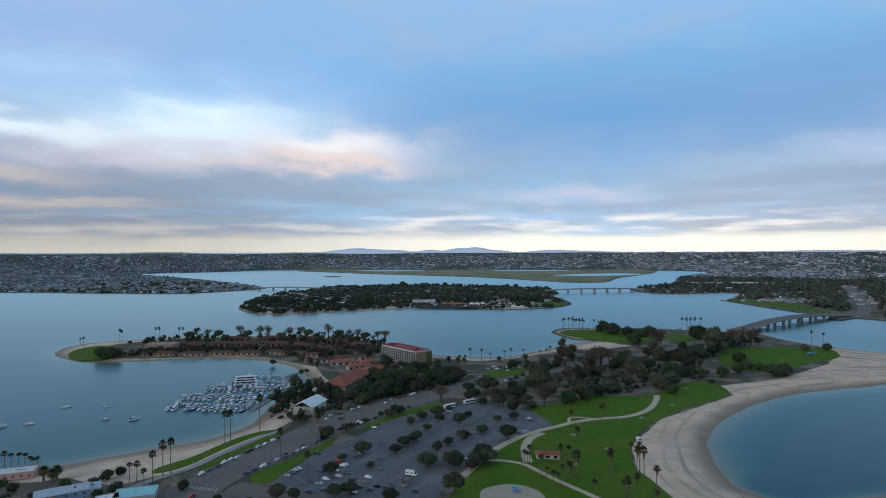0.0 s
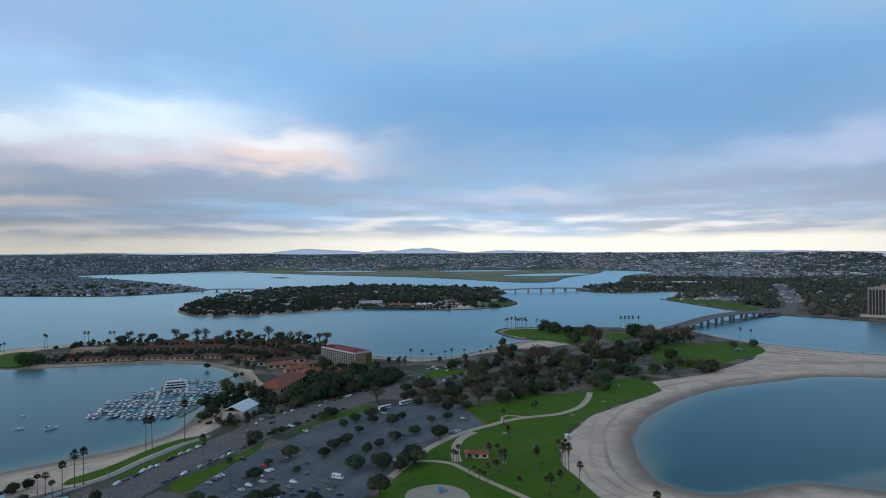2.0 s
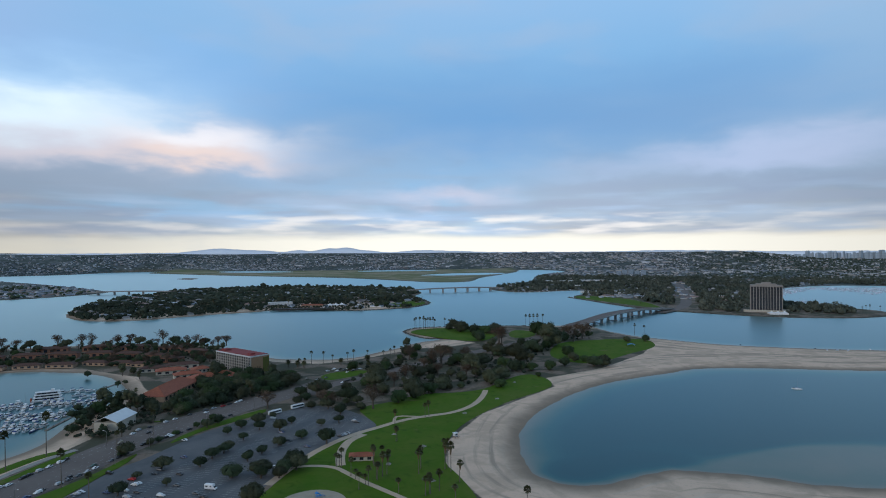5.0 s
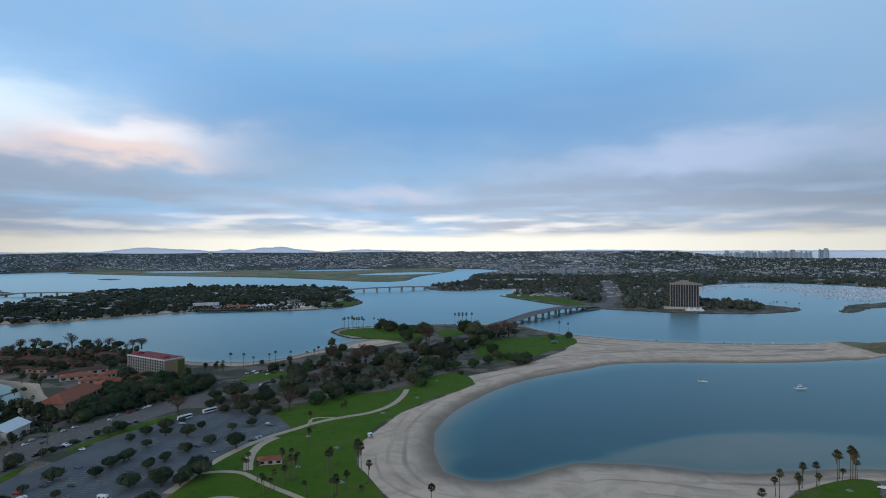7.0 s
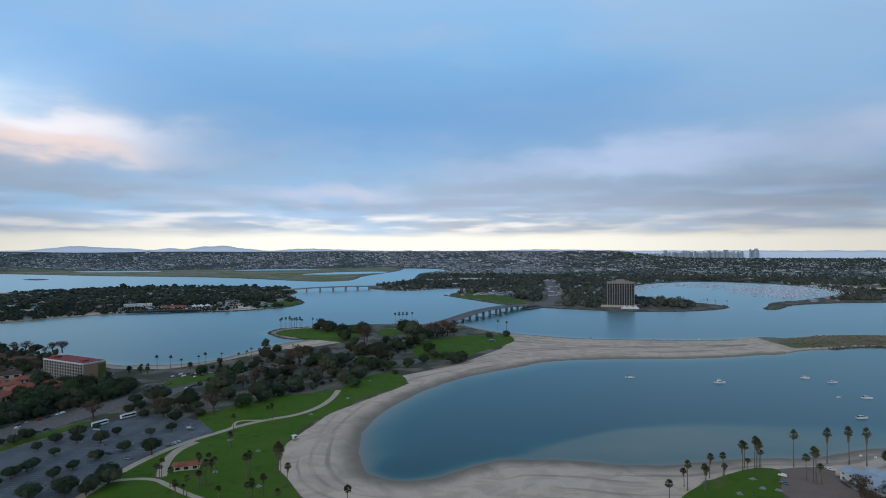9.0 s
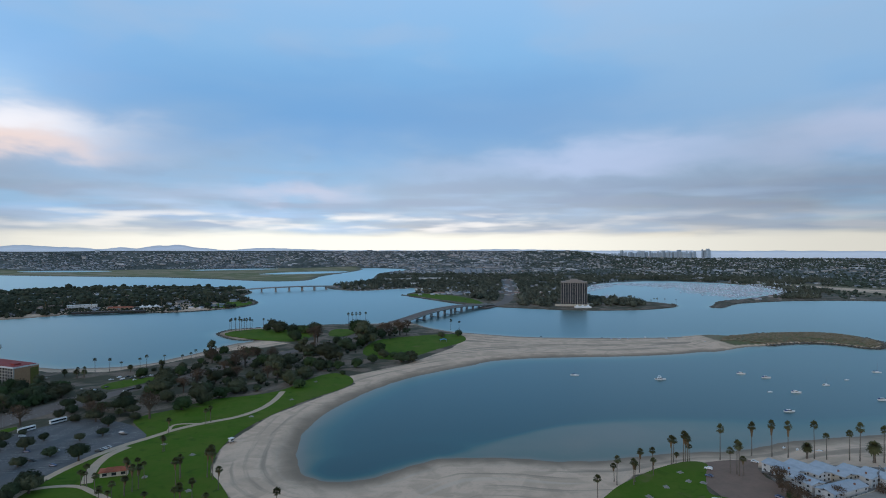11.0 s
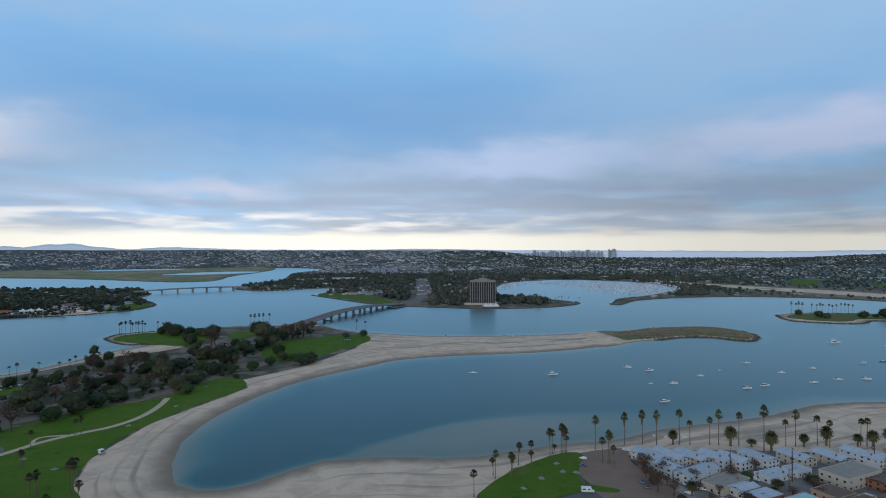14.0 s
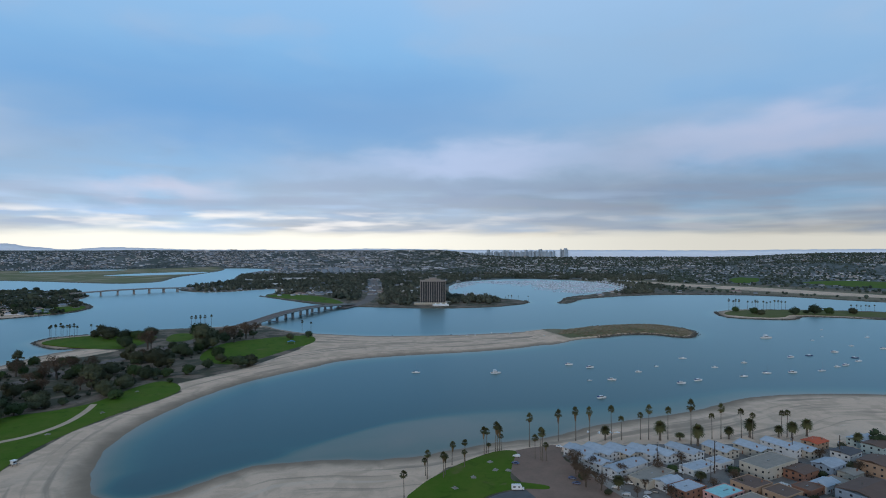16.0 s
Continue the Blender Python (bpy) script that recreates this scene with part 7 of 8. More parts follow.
coach(pose(5.0, 503.0, LAND + 0.11, 0, 0, 40), "white coach with dark windows in the car park")
coach(pose(22.5, 518.0, LAND + 0.11, 0, 0, 36), "white coach parked behind another")
camper(pose(-19.5, 352.0, LAND + 0.11, 0, 0, -25), "white box camper parked in the car park")
camper(pose(348.5, 196.5, LAND + 0.11, 0, 0, -38), "white camper van beside the lawn")

# ---- boats ----
fleet = [sailboat("white moored sailboat with blue sail cover"), sailboat("small white sailboat with bare mast", 7.0, CANVAS), motorboat("white flybridge motor yacht afloat", 11.0, True), motorboat("white motorboat with blue canvas", 8.5, False, GEL_BLUE),
         motorboat("white sport fishing boat with sunshade", 9.5, True, GEL_BLUE), sailboat("dark-hulled moored sailboat with bare mast", 8.5, CANVAS, PAINTS["blue"]), dinghy("small white open boat with outboard")]
spots = [[] for _ in fleet]


def moor(k, x, y, turn, size=1.0):
    spots[k].append((x, y, 0.0, turn, size))


for k, (x, y) in enumerate(COVE_BOATS):
    moor((0, 1, 3, 0, 3, 6, 1)[k], x, y, 0.2 + 0.3 * (k % 3))
for k, (x, y) in enumerate(BASIN_BOATS):
    moor((0, 2, 3, 3, 6, 3, 1, 6, 0, 3, 3, 1, 1, 0, 0, 2, 3, 3, 5, 0, 3, 1, 3, 5, 1, 0, 6, 6, 1, 3, 6, 3)[k], x, y, -0.75 + 0.25 * math.sin(k * 2.1), 1.5 if k == 15 else 1.0)
for k, (x, y) in enumerate([(467, 232), (473, 227), (477, 224), (462, 238)]):
    spots[6].append((x, y, LAND - 0.35, 0.5 + k, 0.9))


def dock(points, label, width=2.2):
    root = thing("dock", Matrix(), label, "dock")
    for a, b in zip(points, points[1:]):
        d = Vector(b) - Vector(a)
        bm = boxes((0, -width / 2, 0.05, d.length, width / 2, 0.55))
        bmesh.ops.transform(bm, matrix=Matrix.Translation((a[0], a[1], 0)) @ Matrix.Rotation(math.atan2(d.y, d.x), 4, "Z"), verts=bm.verts)
        part("float", bm, DOCK_WOOD, root)
        for k in range(max(2, int(d.length / 14))):
            p = Vector(a) + d * (k + 0.5) / max(2, int(d.length / 14))
            part("pile", tube(bmesh.new(), p.x + 1.2, p.y, -2, 2.4, 0.17, 0.17, 7), POLE_WOOD, root, "wooden mooring pile")


DOCKS = [((-238, 518), (-167, 508)), ((-240, 551), (-162, 540)), ((-232, 582), (-151, 586))]
for k, (a, b) in enumerate(DOCKS):
    dock([a, b], "long floating marina dock with piles")
    d = Vector(b) - Vector(a)
    turn = math.atan2(d.y, d.x)
    n = int(d.length / 5.2)
    for i in range(n):
        for side in (-1, 1):
            if pick.random() < 0.93:
                p = Vector(a) + d * (i + 0.5) / n + Vector((-d.y, d.x)).normalized() * side * 6.6
                moor(pick.choice((2, 3, 3, 4, 4, 3, 0, 5)), p.x, p.y, turn + side * math.pi / 2 + (math.pi if pick.random() < 0.3 else 0), pick.uniform(0.95, 1.25))
dock([(-162, 502), (-151, 594), (-170, 637), (-158, 675)], "marina gangway leading to the beach")
for x, y in [(-200, 634), (-192, 637), (-184, 636), (-176, 634), (-165, 614), (-161, 603), (-173, 610), (-181, 618)]:
    moor(pick.choice((2, 3, 4)), x, y, 0.6)
for k in range(26):
    u, v = k % 13, k // 13
    moor(pick.choice((0, 0, 3, 1, 2)), 650 + u * 17 + v * 4, 1785 + u * 2 + v * 26, 1.5, pick.uniform(0.9, 1.2))
for k, (x, y) in enumerate([(702, 650), (713, 645), (690, 655), (765, 622)]):
    spots[3].append((x, y, LAND - 0.6, 0.4 + 0.3 * k, 0.8))
for template, places in zip(fleet, spots):
    place_all(template, places, seed=9)


def riverboat():
    root = thing("paddle_steamer", pose(-201, 604, 0, 0, 0, 16), "white three-deck paddle steamer at the marina", "boat")
    part("hull", hull(25, 7, 1.3, 0.4, 3.0), GEL_WHITE, root)
    for d, (l, w) in enumerate(((22, 6.6), (21, 6.4), (19, 6.0))):
        z = 1.3 + 2.4 * d
        part("deck", boxes((-l / 2 - 0.6, -w / 2 - 0.4, z - 0.12, l / 2 + 0.6, w / 2 + 0.4, z + 0.06)), GEL_WHITE, root, "white deck with railing")
        part("cabin", boxes((-l / 2 + 0.8, -w / 2 + 0.8, z, l / 2 - 1.5, w / 2 - 0.8, z + 2.25)), GEL_WHITE, root)
        part("window_band", boxes((-l / 2 + 1.2, -w / 2 + 0.77, z + 0.7, l / 2 - 2.0, w / 2 - 0.77, z + 1.85)), GLASS_DARK, root, "dark row of windows")
        for k in range(5):
            for y in (-w / 2 - 0.2, w / 2 + 0.1):
                part("post", boxes((-l / 2 + k * l / 4.2, y, z, -l / 2 + k * l / 4.2 + 0.14, y + 0.14, z + 2.3)), GEL_WHITE, root)
    part("roof", boxes((-9.6, -3.2, 8.4, 9.4, 3.2, 8.6)), CANVAS, root)
    part("wheelhouse", boxes((2.5, -1.3, 8.6, 5.2, 1.3, 10.6), bevel=0.08), GEL_WHITE, root)
    part("paddle_wheel", tube(bmesh.new(), -12.6, 0, 0.2, 3.6, 0.9, 0.9, 10), TERRACOTTA, root, "red stern paddle box")


riverboat()


# ---- small park things ----
def lifeguard_tower(x, y):
    root = thing("lifeguard_tower", pose(x, y, LAND - 0.1, 0, 0, 30), "white lifeguard hut on legs at the lawn's edge", "lifeguard tower")
    part("cabin", boxes((-1.2, -1.2, 1.5, 1.2, 1.2, 3.5), bevel=0.05), WALLS[0], root)
    part("roof", boxes((-1.6, -1.6, 3.5, 1.6, 1.6, 3.7), bevel=0.04), CANVAS, root)
    part("platform", boxes((-1.6, -1.7, 1.35, 1.6, 1.7, 1.5)), DOCK_WOOD, root)
    part("window", boxes((-0.9, -1.24, 2.2, 0.9, -1.18, 3.1), (1.18, -0.9, 2.2, 1.24, 0.9, 3.1)), GLASS_DARK, root, "dark window")
    for a in (-1.2, 1.2):
        for b in (-1.2, 1.2):
            part("leg", boxes((a - 0.1, b - 0.1, 0, a + 0.1, b + 0.1, 1.4)), POLE_WOOD, root)
    part("ramp", loft([(1.5, 1.4), (4.2, 0.0), (4.3, 0.1), (1.5, 1.5)], 0.5), DOCK_WOOD, root, "wooden ramp")


def shelter(x, y):
    root = thing("picnic_shelter", pose(x, y, LAND + 0.15, 0, 0, -20), "open shelter with a bright blue roof", "shelter")
    part("roof", loft([(-5, 2.6), (0, 3.7), (5, 2.6), (5, 2.8), (0, 3.95), (-5, 2.8)], 3.2), PLASTIC_BLUE, root, "bright blue metal roof")
    for a in (-4.5, 4.5):
        for b in (-2.7, 2.7):
            part("post", boxes((a - 0.1, b - 0.1, 0, a + 0.1, b + 0.1, 2.75)), CHROME, root)


def picnic_table():
    root = thing("picnic_table", Matrix(), "pale concrete picnic table on the grass", "picnic table")
    part("tabletop", boxes((-1.0, -0.4, 0.70, 1.0, 0.4, 0.78), bevel=0.02), CONCRETE, root)
    for y in (-0.75, 0.75):
        part("bench", boxes((-1.0, y - 0.16, 0.40, 1.0, y + 0.16, 0.47), bevel=0.02), CONCRETE, root)
    for x in (-0.6, 0.6):
        part("leg", boxes((x - 0.1, -0.8, 0, x + 0.1, 0.8, 0.1), (x - 0.1, -0.15, 0.1, x + 0.1, 0.15, 0.7), (x - 0.08, -0.8, 0.1, x + 0.08, -0.7, 0.4), (x - 0.08, 0.7, 0.1, x + 0.08, 0.8, 0.4)), CONCRETE, root)
    part("pad", boxes((-1.8, -1.5, -0.1, 1.8, 1.5, 0.03)), CONCRETE, root, "square concrete pad")
    return root


def utility_pole(h=11.0):
    root = thing("utility_pole", Matrix(), "dark wooden utility pole with cross-arms", "utility pole")
    part("pole", tube(bmesh.new(), 0, 0, -0.3, h, 0.20, 0.14, 8), POLE_WOOD, root)
    for z in (h - 0.6, h - 1.9):
        arm = part("cross_arm", boxes((-1.4, -0.32, z, 1.4, -0.16, z + 0.16)), POLE_WOOD, root)
        for x in (-1.2, -0.5, 0.5, 1.2):
            part("insulator", tube(bmesh.new(), x, -0.24, z + 0.16, z + 0.36, 0.06, 0.04, 6), GEL_WHITE, arm, "white insulator")
    part("transformer", tube(bmesh.new(), 0.0, 0.45, h - 4.0, h - 2.8, 0.28, 0.28, 10), CHROME, root, "grey transformer can")
    return root


def street_lamp(h=8.0):
    root = thing("street_lamp", Matrix(), "slender grey street lamp beside the road", "street lamp")
    part("pole", tube(bmesh.new(), 0, 0, -0.2, h, 0.12, 0.07, 8), CHROME, root)
    bm = bmesh.new()
    limb(bm, (0, 0, h - 0.1), (2.0, 0, h + 0.35), 0.05, 0.04, 6)
    part("arm", bm, CHROME, root)
    part("lamp_head", boxes((1.8, -0.16, h + 0.27, 2.5, 0.16, h + 0.42), bevel=0.04), GEL_WHITE, root, "pale lamp head")
    return root


def play_frame(x, y):
    root = thing("play_frame", pose(x, y, LAND + 0.2, 0, 0, 25), "blue climbing frame in the sand pit", "play equipment")
    for a in (-1.6, 0.0, 1.6):
        for b in (-0.9, 0.9):
            part("post", tube(bmesh.new(), a, b, 0, 2.6, 0.07, 0.07, 7), PLASTIC_BLUE, root)
    part("platform", boxes((-1.6, -0.9, 1.1, 1.6, 0.9, 1.2)), PLASTIC_BLUE, root)
    part("roof", loft([(-1.9, 2.55), (-0.8, 3.3), (0.2, 2.55)], 1.1), PLASTIC_BLUE, root, "blue pitched roof")
    part("slide", loft([(1.5, 1.15), (4.0, 0.15), (4.0, 0.25), (1.5, 1.3)], 0.35), PLASTIC_BLUE, root, "blue slide")


lifeguard_tower(134.5, 410.5)
shelter(459.0, 741.0)
play_frame(39.5, 327.0)
place_all(picnic_table(), [(x, y, LAND + 0.15, 0.5 * k, 1.0) for k, (x, y, h) in enumerate(PICNIC + PICNIC_PARK)])
place_all(utility_pole(), [(x, y, LAND, 0.3, h / 11.0) for x, y, h in UTILITY_POLES])
place_all(street_lamp(), [(x, y, LAND, 2.6 if k % 2 else -0.5, h / 8.0) for k, (x, y, h) in enumerate(STREET_LAMPS)])

# ---- the far shores: town, woods, ridges ----
def merge(templates, places, pick_seed=1):
    """Many copies of small solids in one mesh. templates: (verts, faces, slots); places: x, y, z, turn, sx, sy, sz."""
    rng = np.random.default_rng(pick_seed)
    kind = rng.integers(0, len(templates), len(places))
    vs, fs, ss, base = [], [], [], 0
    for k, (tv, tf, ts) in enumerate(templates):
        p = places[kind == k]
        if not len(p):
            continue
        c, s = np.cos(p[:, 3])[:, None], np.sin(p[:, 3])[:, None]
        x, y, z = tv[None, :, 0] * p[:, 4:5], tv[None, :, 1] * p[:, 5:6], tv[None, :, 2] * p[:, 6:7]
        v = np.stack([x * c - y * s + p[:, 0:1], x * s + y * c + p[:, 1:2], z + p[:, 2:3]], 2).reshape(-1, 3)
        off = base + np.arange(len(p)) * len(tv)
        vs.append(v)
        if len({len(f) for f in tf}) == 1:
            fs += (np.array(tf)[None] + off[:, None, None]).reshape(-1, len(tf[0])).tolist()
        else:
            fs += [list(map(int, np.array(f) + o)) for o in off for f in tf]
        ss += list(ts) * len(p)
        base += len(v)
    return np.vstack(vs), fs, ss


def house_template(wall, roof, flat=False):
    b = [(-.5, -.5, -.3), (.5, -.5, -.3), (.5, .5, -.3), (-.5, .5, -.3), (-.5, -.5, .62), (.5, -.5, .62), (.5, .5, .62), (-.5, .5, .62)]
    f = [[0, 1, 5, 4], [1, 2, 6, 5], [2, 3, 7, 6], [3, 0, 4, 7]]
    s = [wall] * 4
    e = 0.56
    if flat:
        r = [(-e, -e, .62), (e, -e, .62), (e, e, .62), (-e, e, .62), (-e, -e, .7), (e, -e, .7), (e, e, .7), (-e, e, .7)]
        g = [[4, 5, 6, 7], [0, 1, 5, 4], [1, 2, 6, 5], [2, 3, 7, 6], [3, 0, 4, 7]]
    else:
        r = [(-e, -e, .6), (e, -e, .6), (e, e, .6), (-e, e, .6), (-e * 0.7, 0, 1.0), (e * 0.7, 0, 1.0)]
        g = [[0, 1, 5, 4], [2, 3, 4, 5], [1, 2, 5], [3, 0, 4]]
    f += [[i + 8 for i in q] for q in g]
    return np.array(b + r), f, s + [roof] * len(g)


def clump_template(seed):
    """A small uneven clump of foliage for trees a kilometre or more away."""
    v, f, s = bush_template(seed)
    n = sum(len(q) == 3 for q in f)
    return v[:12] * (1.15, 1.15, 1.0), f[:n], s[:n]


def bush_template(seed):
    rng = np.random.default_rng(seed)
    bm = bmesh.new()
    bmesh.ops.create_icosphere(bm, subdivisions=1, radius=1.0)
    bm.verts.index_update()
    v = np.array([w.co[:] for w in bm.verts])
    f = [[w.index for w in face.verts] for face in bm.faces]
    bm.free()
    v = v * rng.uniform(0.7, 1.15, (len(v), 1))
    v[:, 2] = v[:, 2] * 0.8 + 0.75
    lv, lf = leaf_cloud(rng, [(0, 0, 0.8, 0.95)], 26, 0.32)
    return np.vstack([v, lv]), f + (lf + len(v)).tolist(), [0] * (len(f) + len(lf))


# far walls and roofs: haze is put into the colours, greyed and blued
FAR_WALLS = [mat("far_wall_" + k, c, tuple(v * 0.85 for v in c), 0.01, 0.9, island=0.22, spec=0.1) for k, c in (("white", (0.66, 0.66, 0.68)), ("cream", (0.45, 0.43, 0.41)), ("grey", (0.30, 0.33, 0.37)))]
FAR_ROOFS = [mat("far_roof_" + k, c, tuple(v * 0.8 for v in c), 0.01, 0.9, island=0.3, spec=0.1) for k, c in (("grey", (0.22, 0.245, 0.28)), ("brown", (0.21, 0.20, 0.20)), ("red", (0.28, 0.20, 0.18)), ("pale", (0.48, 0.51, 0.56)))]
HOUSE_KINDS = [house_template(0, 3), house_template(0, 4), house_template(1, 5), house_template(2, 3), house_template(0, 6, True), house_template(1, 4), house_template(2, 6, True), house_template(1, 3, True)]
BUSHES = [bush_template(k) for k in range(4)]
CLUMPS = [clump_template(k) for k in range(5)]


def polar_strew(n, seed, lo, hi, az0=-46, az1=86):
    """Points over the far land, evenly thick to the eye rather than to the map."""
    rng = np.random.default_rng(seed)
    r = np.where(rng.random(n) < 0.55, np.exp(rng.uniform(math.log(lo), math.log(hi), n)), rng.uniform(min(4050, hi - 900), hi, n))
    a = np.radians(rng.uniform(az0, az1, n))
    return np.stack([54 + np.sin(a) * r, -13 + np.cos(a) * r], 1), r, a, rng


HARBOUR_SOUTH = [(1495, 1255), (1484, 1107), (1721, 1203), (2067, 1379), (1983, 1516), (1766, 1483)]
SHORE_LAWN = [(756, 1418), (736, 1566), (810, 1593), (864, 1431), (810, 1215), (783, 1215)]
FIELDS = [[(2583, 1184), (2887, 1255), (2841, 1160), (2440, 990), (2333, 1029)], [(2582, 925), (2849, 866), (2909, 718), (2863, 613), (2423, 509), (2442, 592), (2465, 758)]]
FIESTA_FLAT = soften(FIESTA_SHORE[:14] + [(950, 4080), (-900, 4350)], times=0)
RIVER_FLAT = soften(RIVER, times=1)


def far_town():
    p, r, a, rng = polar_strew(46000, 71, 1700, 4870)
    # streets: houses stand in rows of two bearings
    h, d, main, far, vac = land_heights(p)
    az = np.degrees(a)
    dens = 0.62 + 0.5 * waves(p, 900, 8) + 0.3 * waves(p, 300, 9)
    park_zone = (r < 2900) & (az > 14) & (az < 62)            # wooded harbour land has few houses
    dens = np.where(az > 32, dens * 0.85 * (0.55 + 0.35 * (waves(p, 420, 10) > 0.1)), dens)
    dens = np.where(park_zone, dens * 0.5, dens)
    dens = np.where((az > 58) & (r < 2500), dens * 0.15, dens)
    ok = (far > 22) & (signed(p, FIESTA_FLAT) < -30) & (signed(p, RIVER_FLAT) < -90) & (rng.random(len(p)) < dens)
    for fld in FIELDS:
        ok &= signed(p, np.array(fld, float)) < -6
    p, r, h, az = p[ok], r[ok], h[ok], az[ok]
    cabins = strew(soften(VACATION_SHORE, times=1).tolist(), 34, 79, 0.55)      # low resort cabins on the island
    cabins = cabins[signed(cabins, np.array(VACATION_SHORE, float)) > 14]
    p, h = np.vstack([p, cabins]), np.r_[h, np.full(len(cabins), 1.8)]
    n = len(p)
    turn = np.where(waves(p, 1500, 4) > 0, 0.35, 0.9) + np.where(rng.random(n) < 0.5, 0, math.pi / 2) + rng.normal(scale=0.06, size=n)
    big = rng.random(n) < 0.10
    near = (np.hypot(p[:, 0], p[:, 1]) < 2950) & (p[:, 0] < -300)
    sx = rng.uniform(8, 13, n) * np.where(near, 1.45, 1) * np.where(big, rng.uniform(1.6, 3.4, n), 1) 
    sy = rng.uniform(6, 9, n) * np.where(big, 1.6, 1)
    sz = rng.uniform(3.6, 5.4, n) * np.where(big | near, 1.35, 1)
    v, f, s = merge(HOUSE_KINDS, np.c_[p, h, turn, sx, sy, sz])
    me = mesh_of("far_houses", v, f, FAR_WALLS + FAR_ROOFS)
    me.polygons.foreach_set("material_index", np.array(s, np.int32))
    tagged(new("far_houses", me), "thousands of pale low houses across the bay", "houses", kind="stuff")


def far_blocks():
    """Larger pale halls and blocks of flats standing out of the far town, thickest below the city centre."""
    rng = np.random.default_rng(171)
    az = np.r_[rng.uniform(17, 40, 210), rng.uniform(-40, 16, 90), rng.uniform(40, 62, 60)]
    r = np.where(rng.random(len(az)) < 0.75, rng.uniform(3500, 4500, len(az)), rng.uniform(4500, 4880, len(az)))
    p = np.stack([54 + np.sin(np.radians(az)) * r, -13 + np.cos(np.radians(az)) * r], 1)
    h, d, main, far, vac = land_heights(p)
    ok = (far > 60) & (signed(p, FIESTA_FLAT) < -30) & (signed(p, RIVER_FLAT) < -90)
    p, h, r = p[ok], h[ok], r[ok]
    n = len(p)
    tall = (rng.random(n) < 0.35) & (r > 4400)
    v, f, s = merge([house_template(0, 6, True), house_template(1, 6, True), house_template(1, 4, True), house_template(2, 3, True)],
                    np.c_[p, h, rng.choice((0.35, 0.9, 1.92, 2.47), n), rng.uniform(22, 62, n) * np.where(tall, 0.6, 1), rng.uniform(14, 26, n), np.where(tall, rng.uniform(12, 26, n), rng.uniform(7, 12, n))])
    me = mesh_of("far_blocks", v, f, FAR_WALLS + FAR_ROOFS)
    me.polygons.foreach_set("material_index", np.array(s, np.int32))
    tagged(new("far_blocks", me), "pale halls and flats standing in the far town", "buildings", kind="stuff")


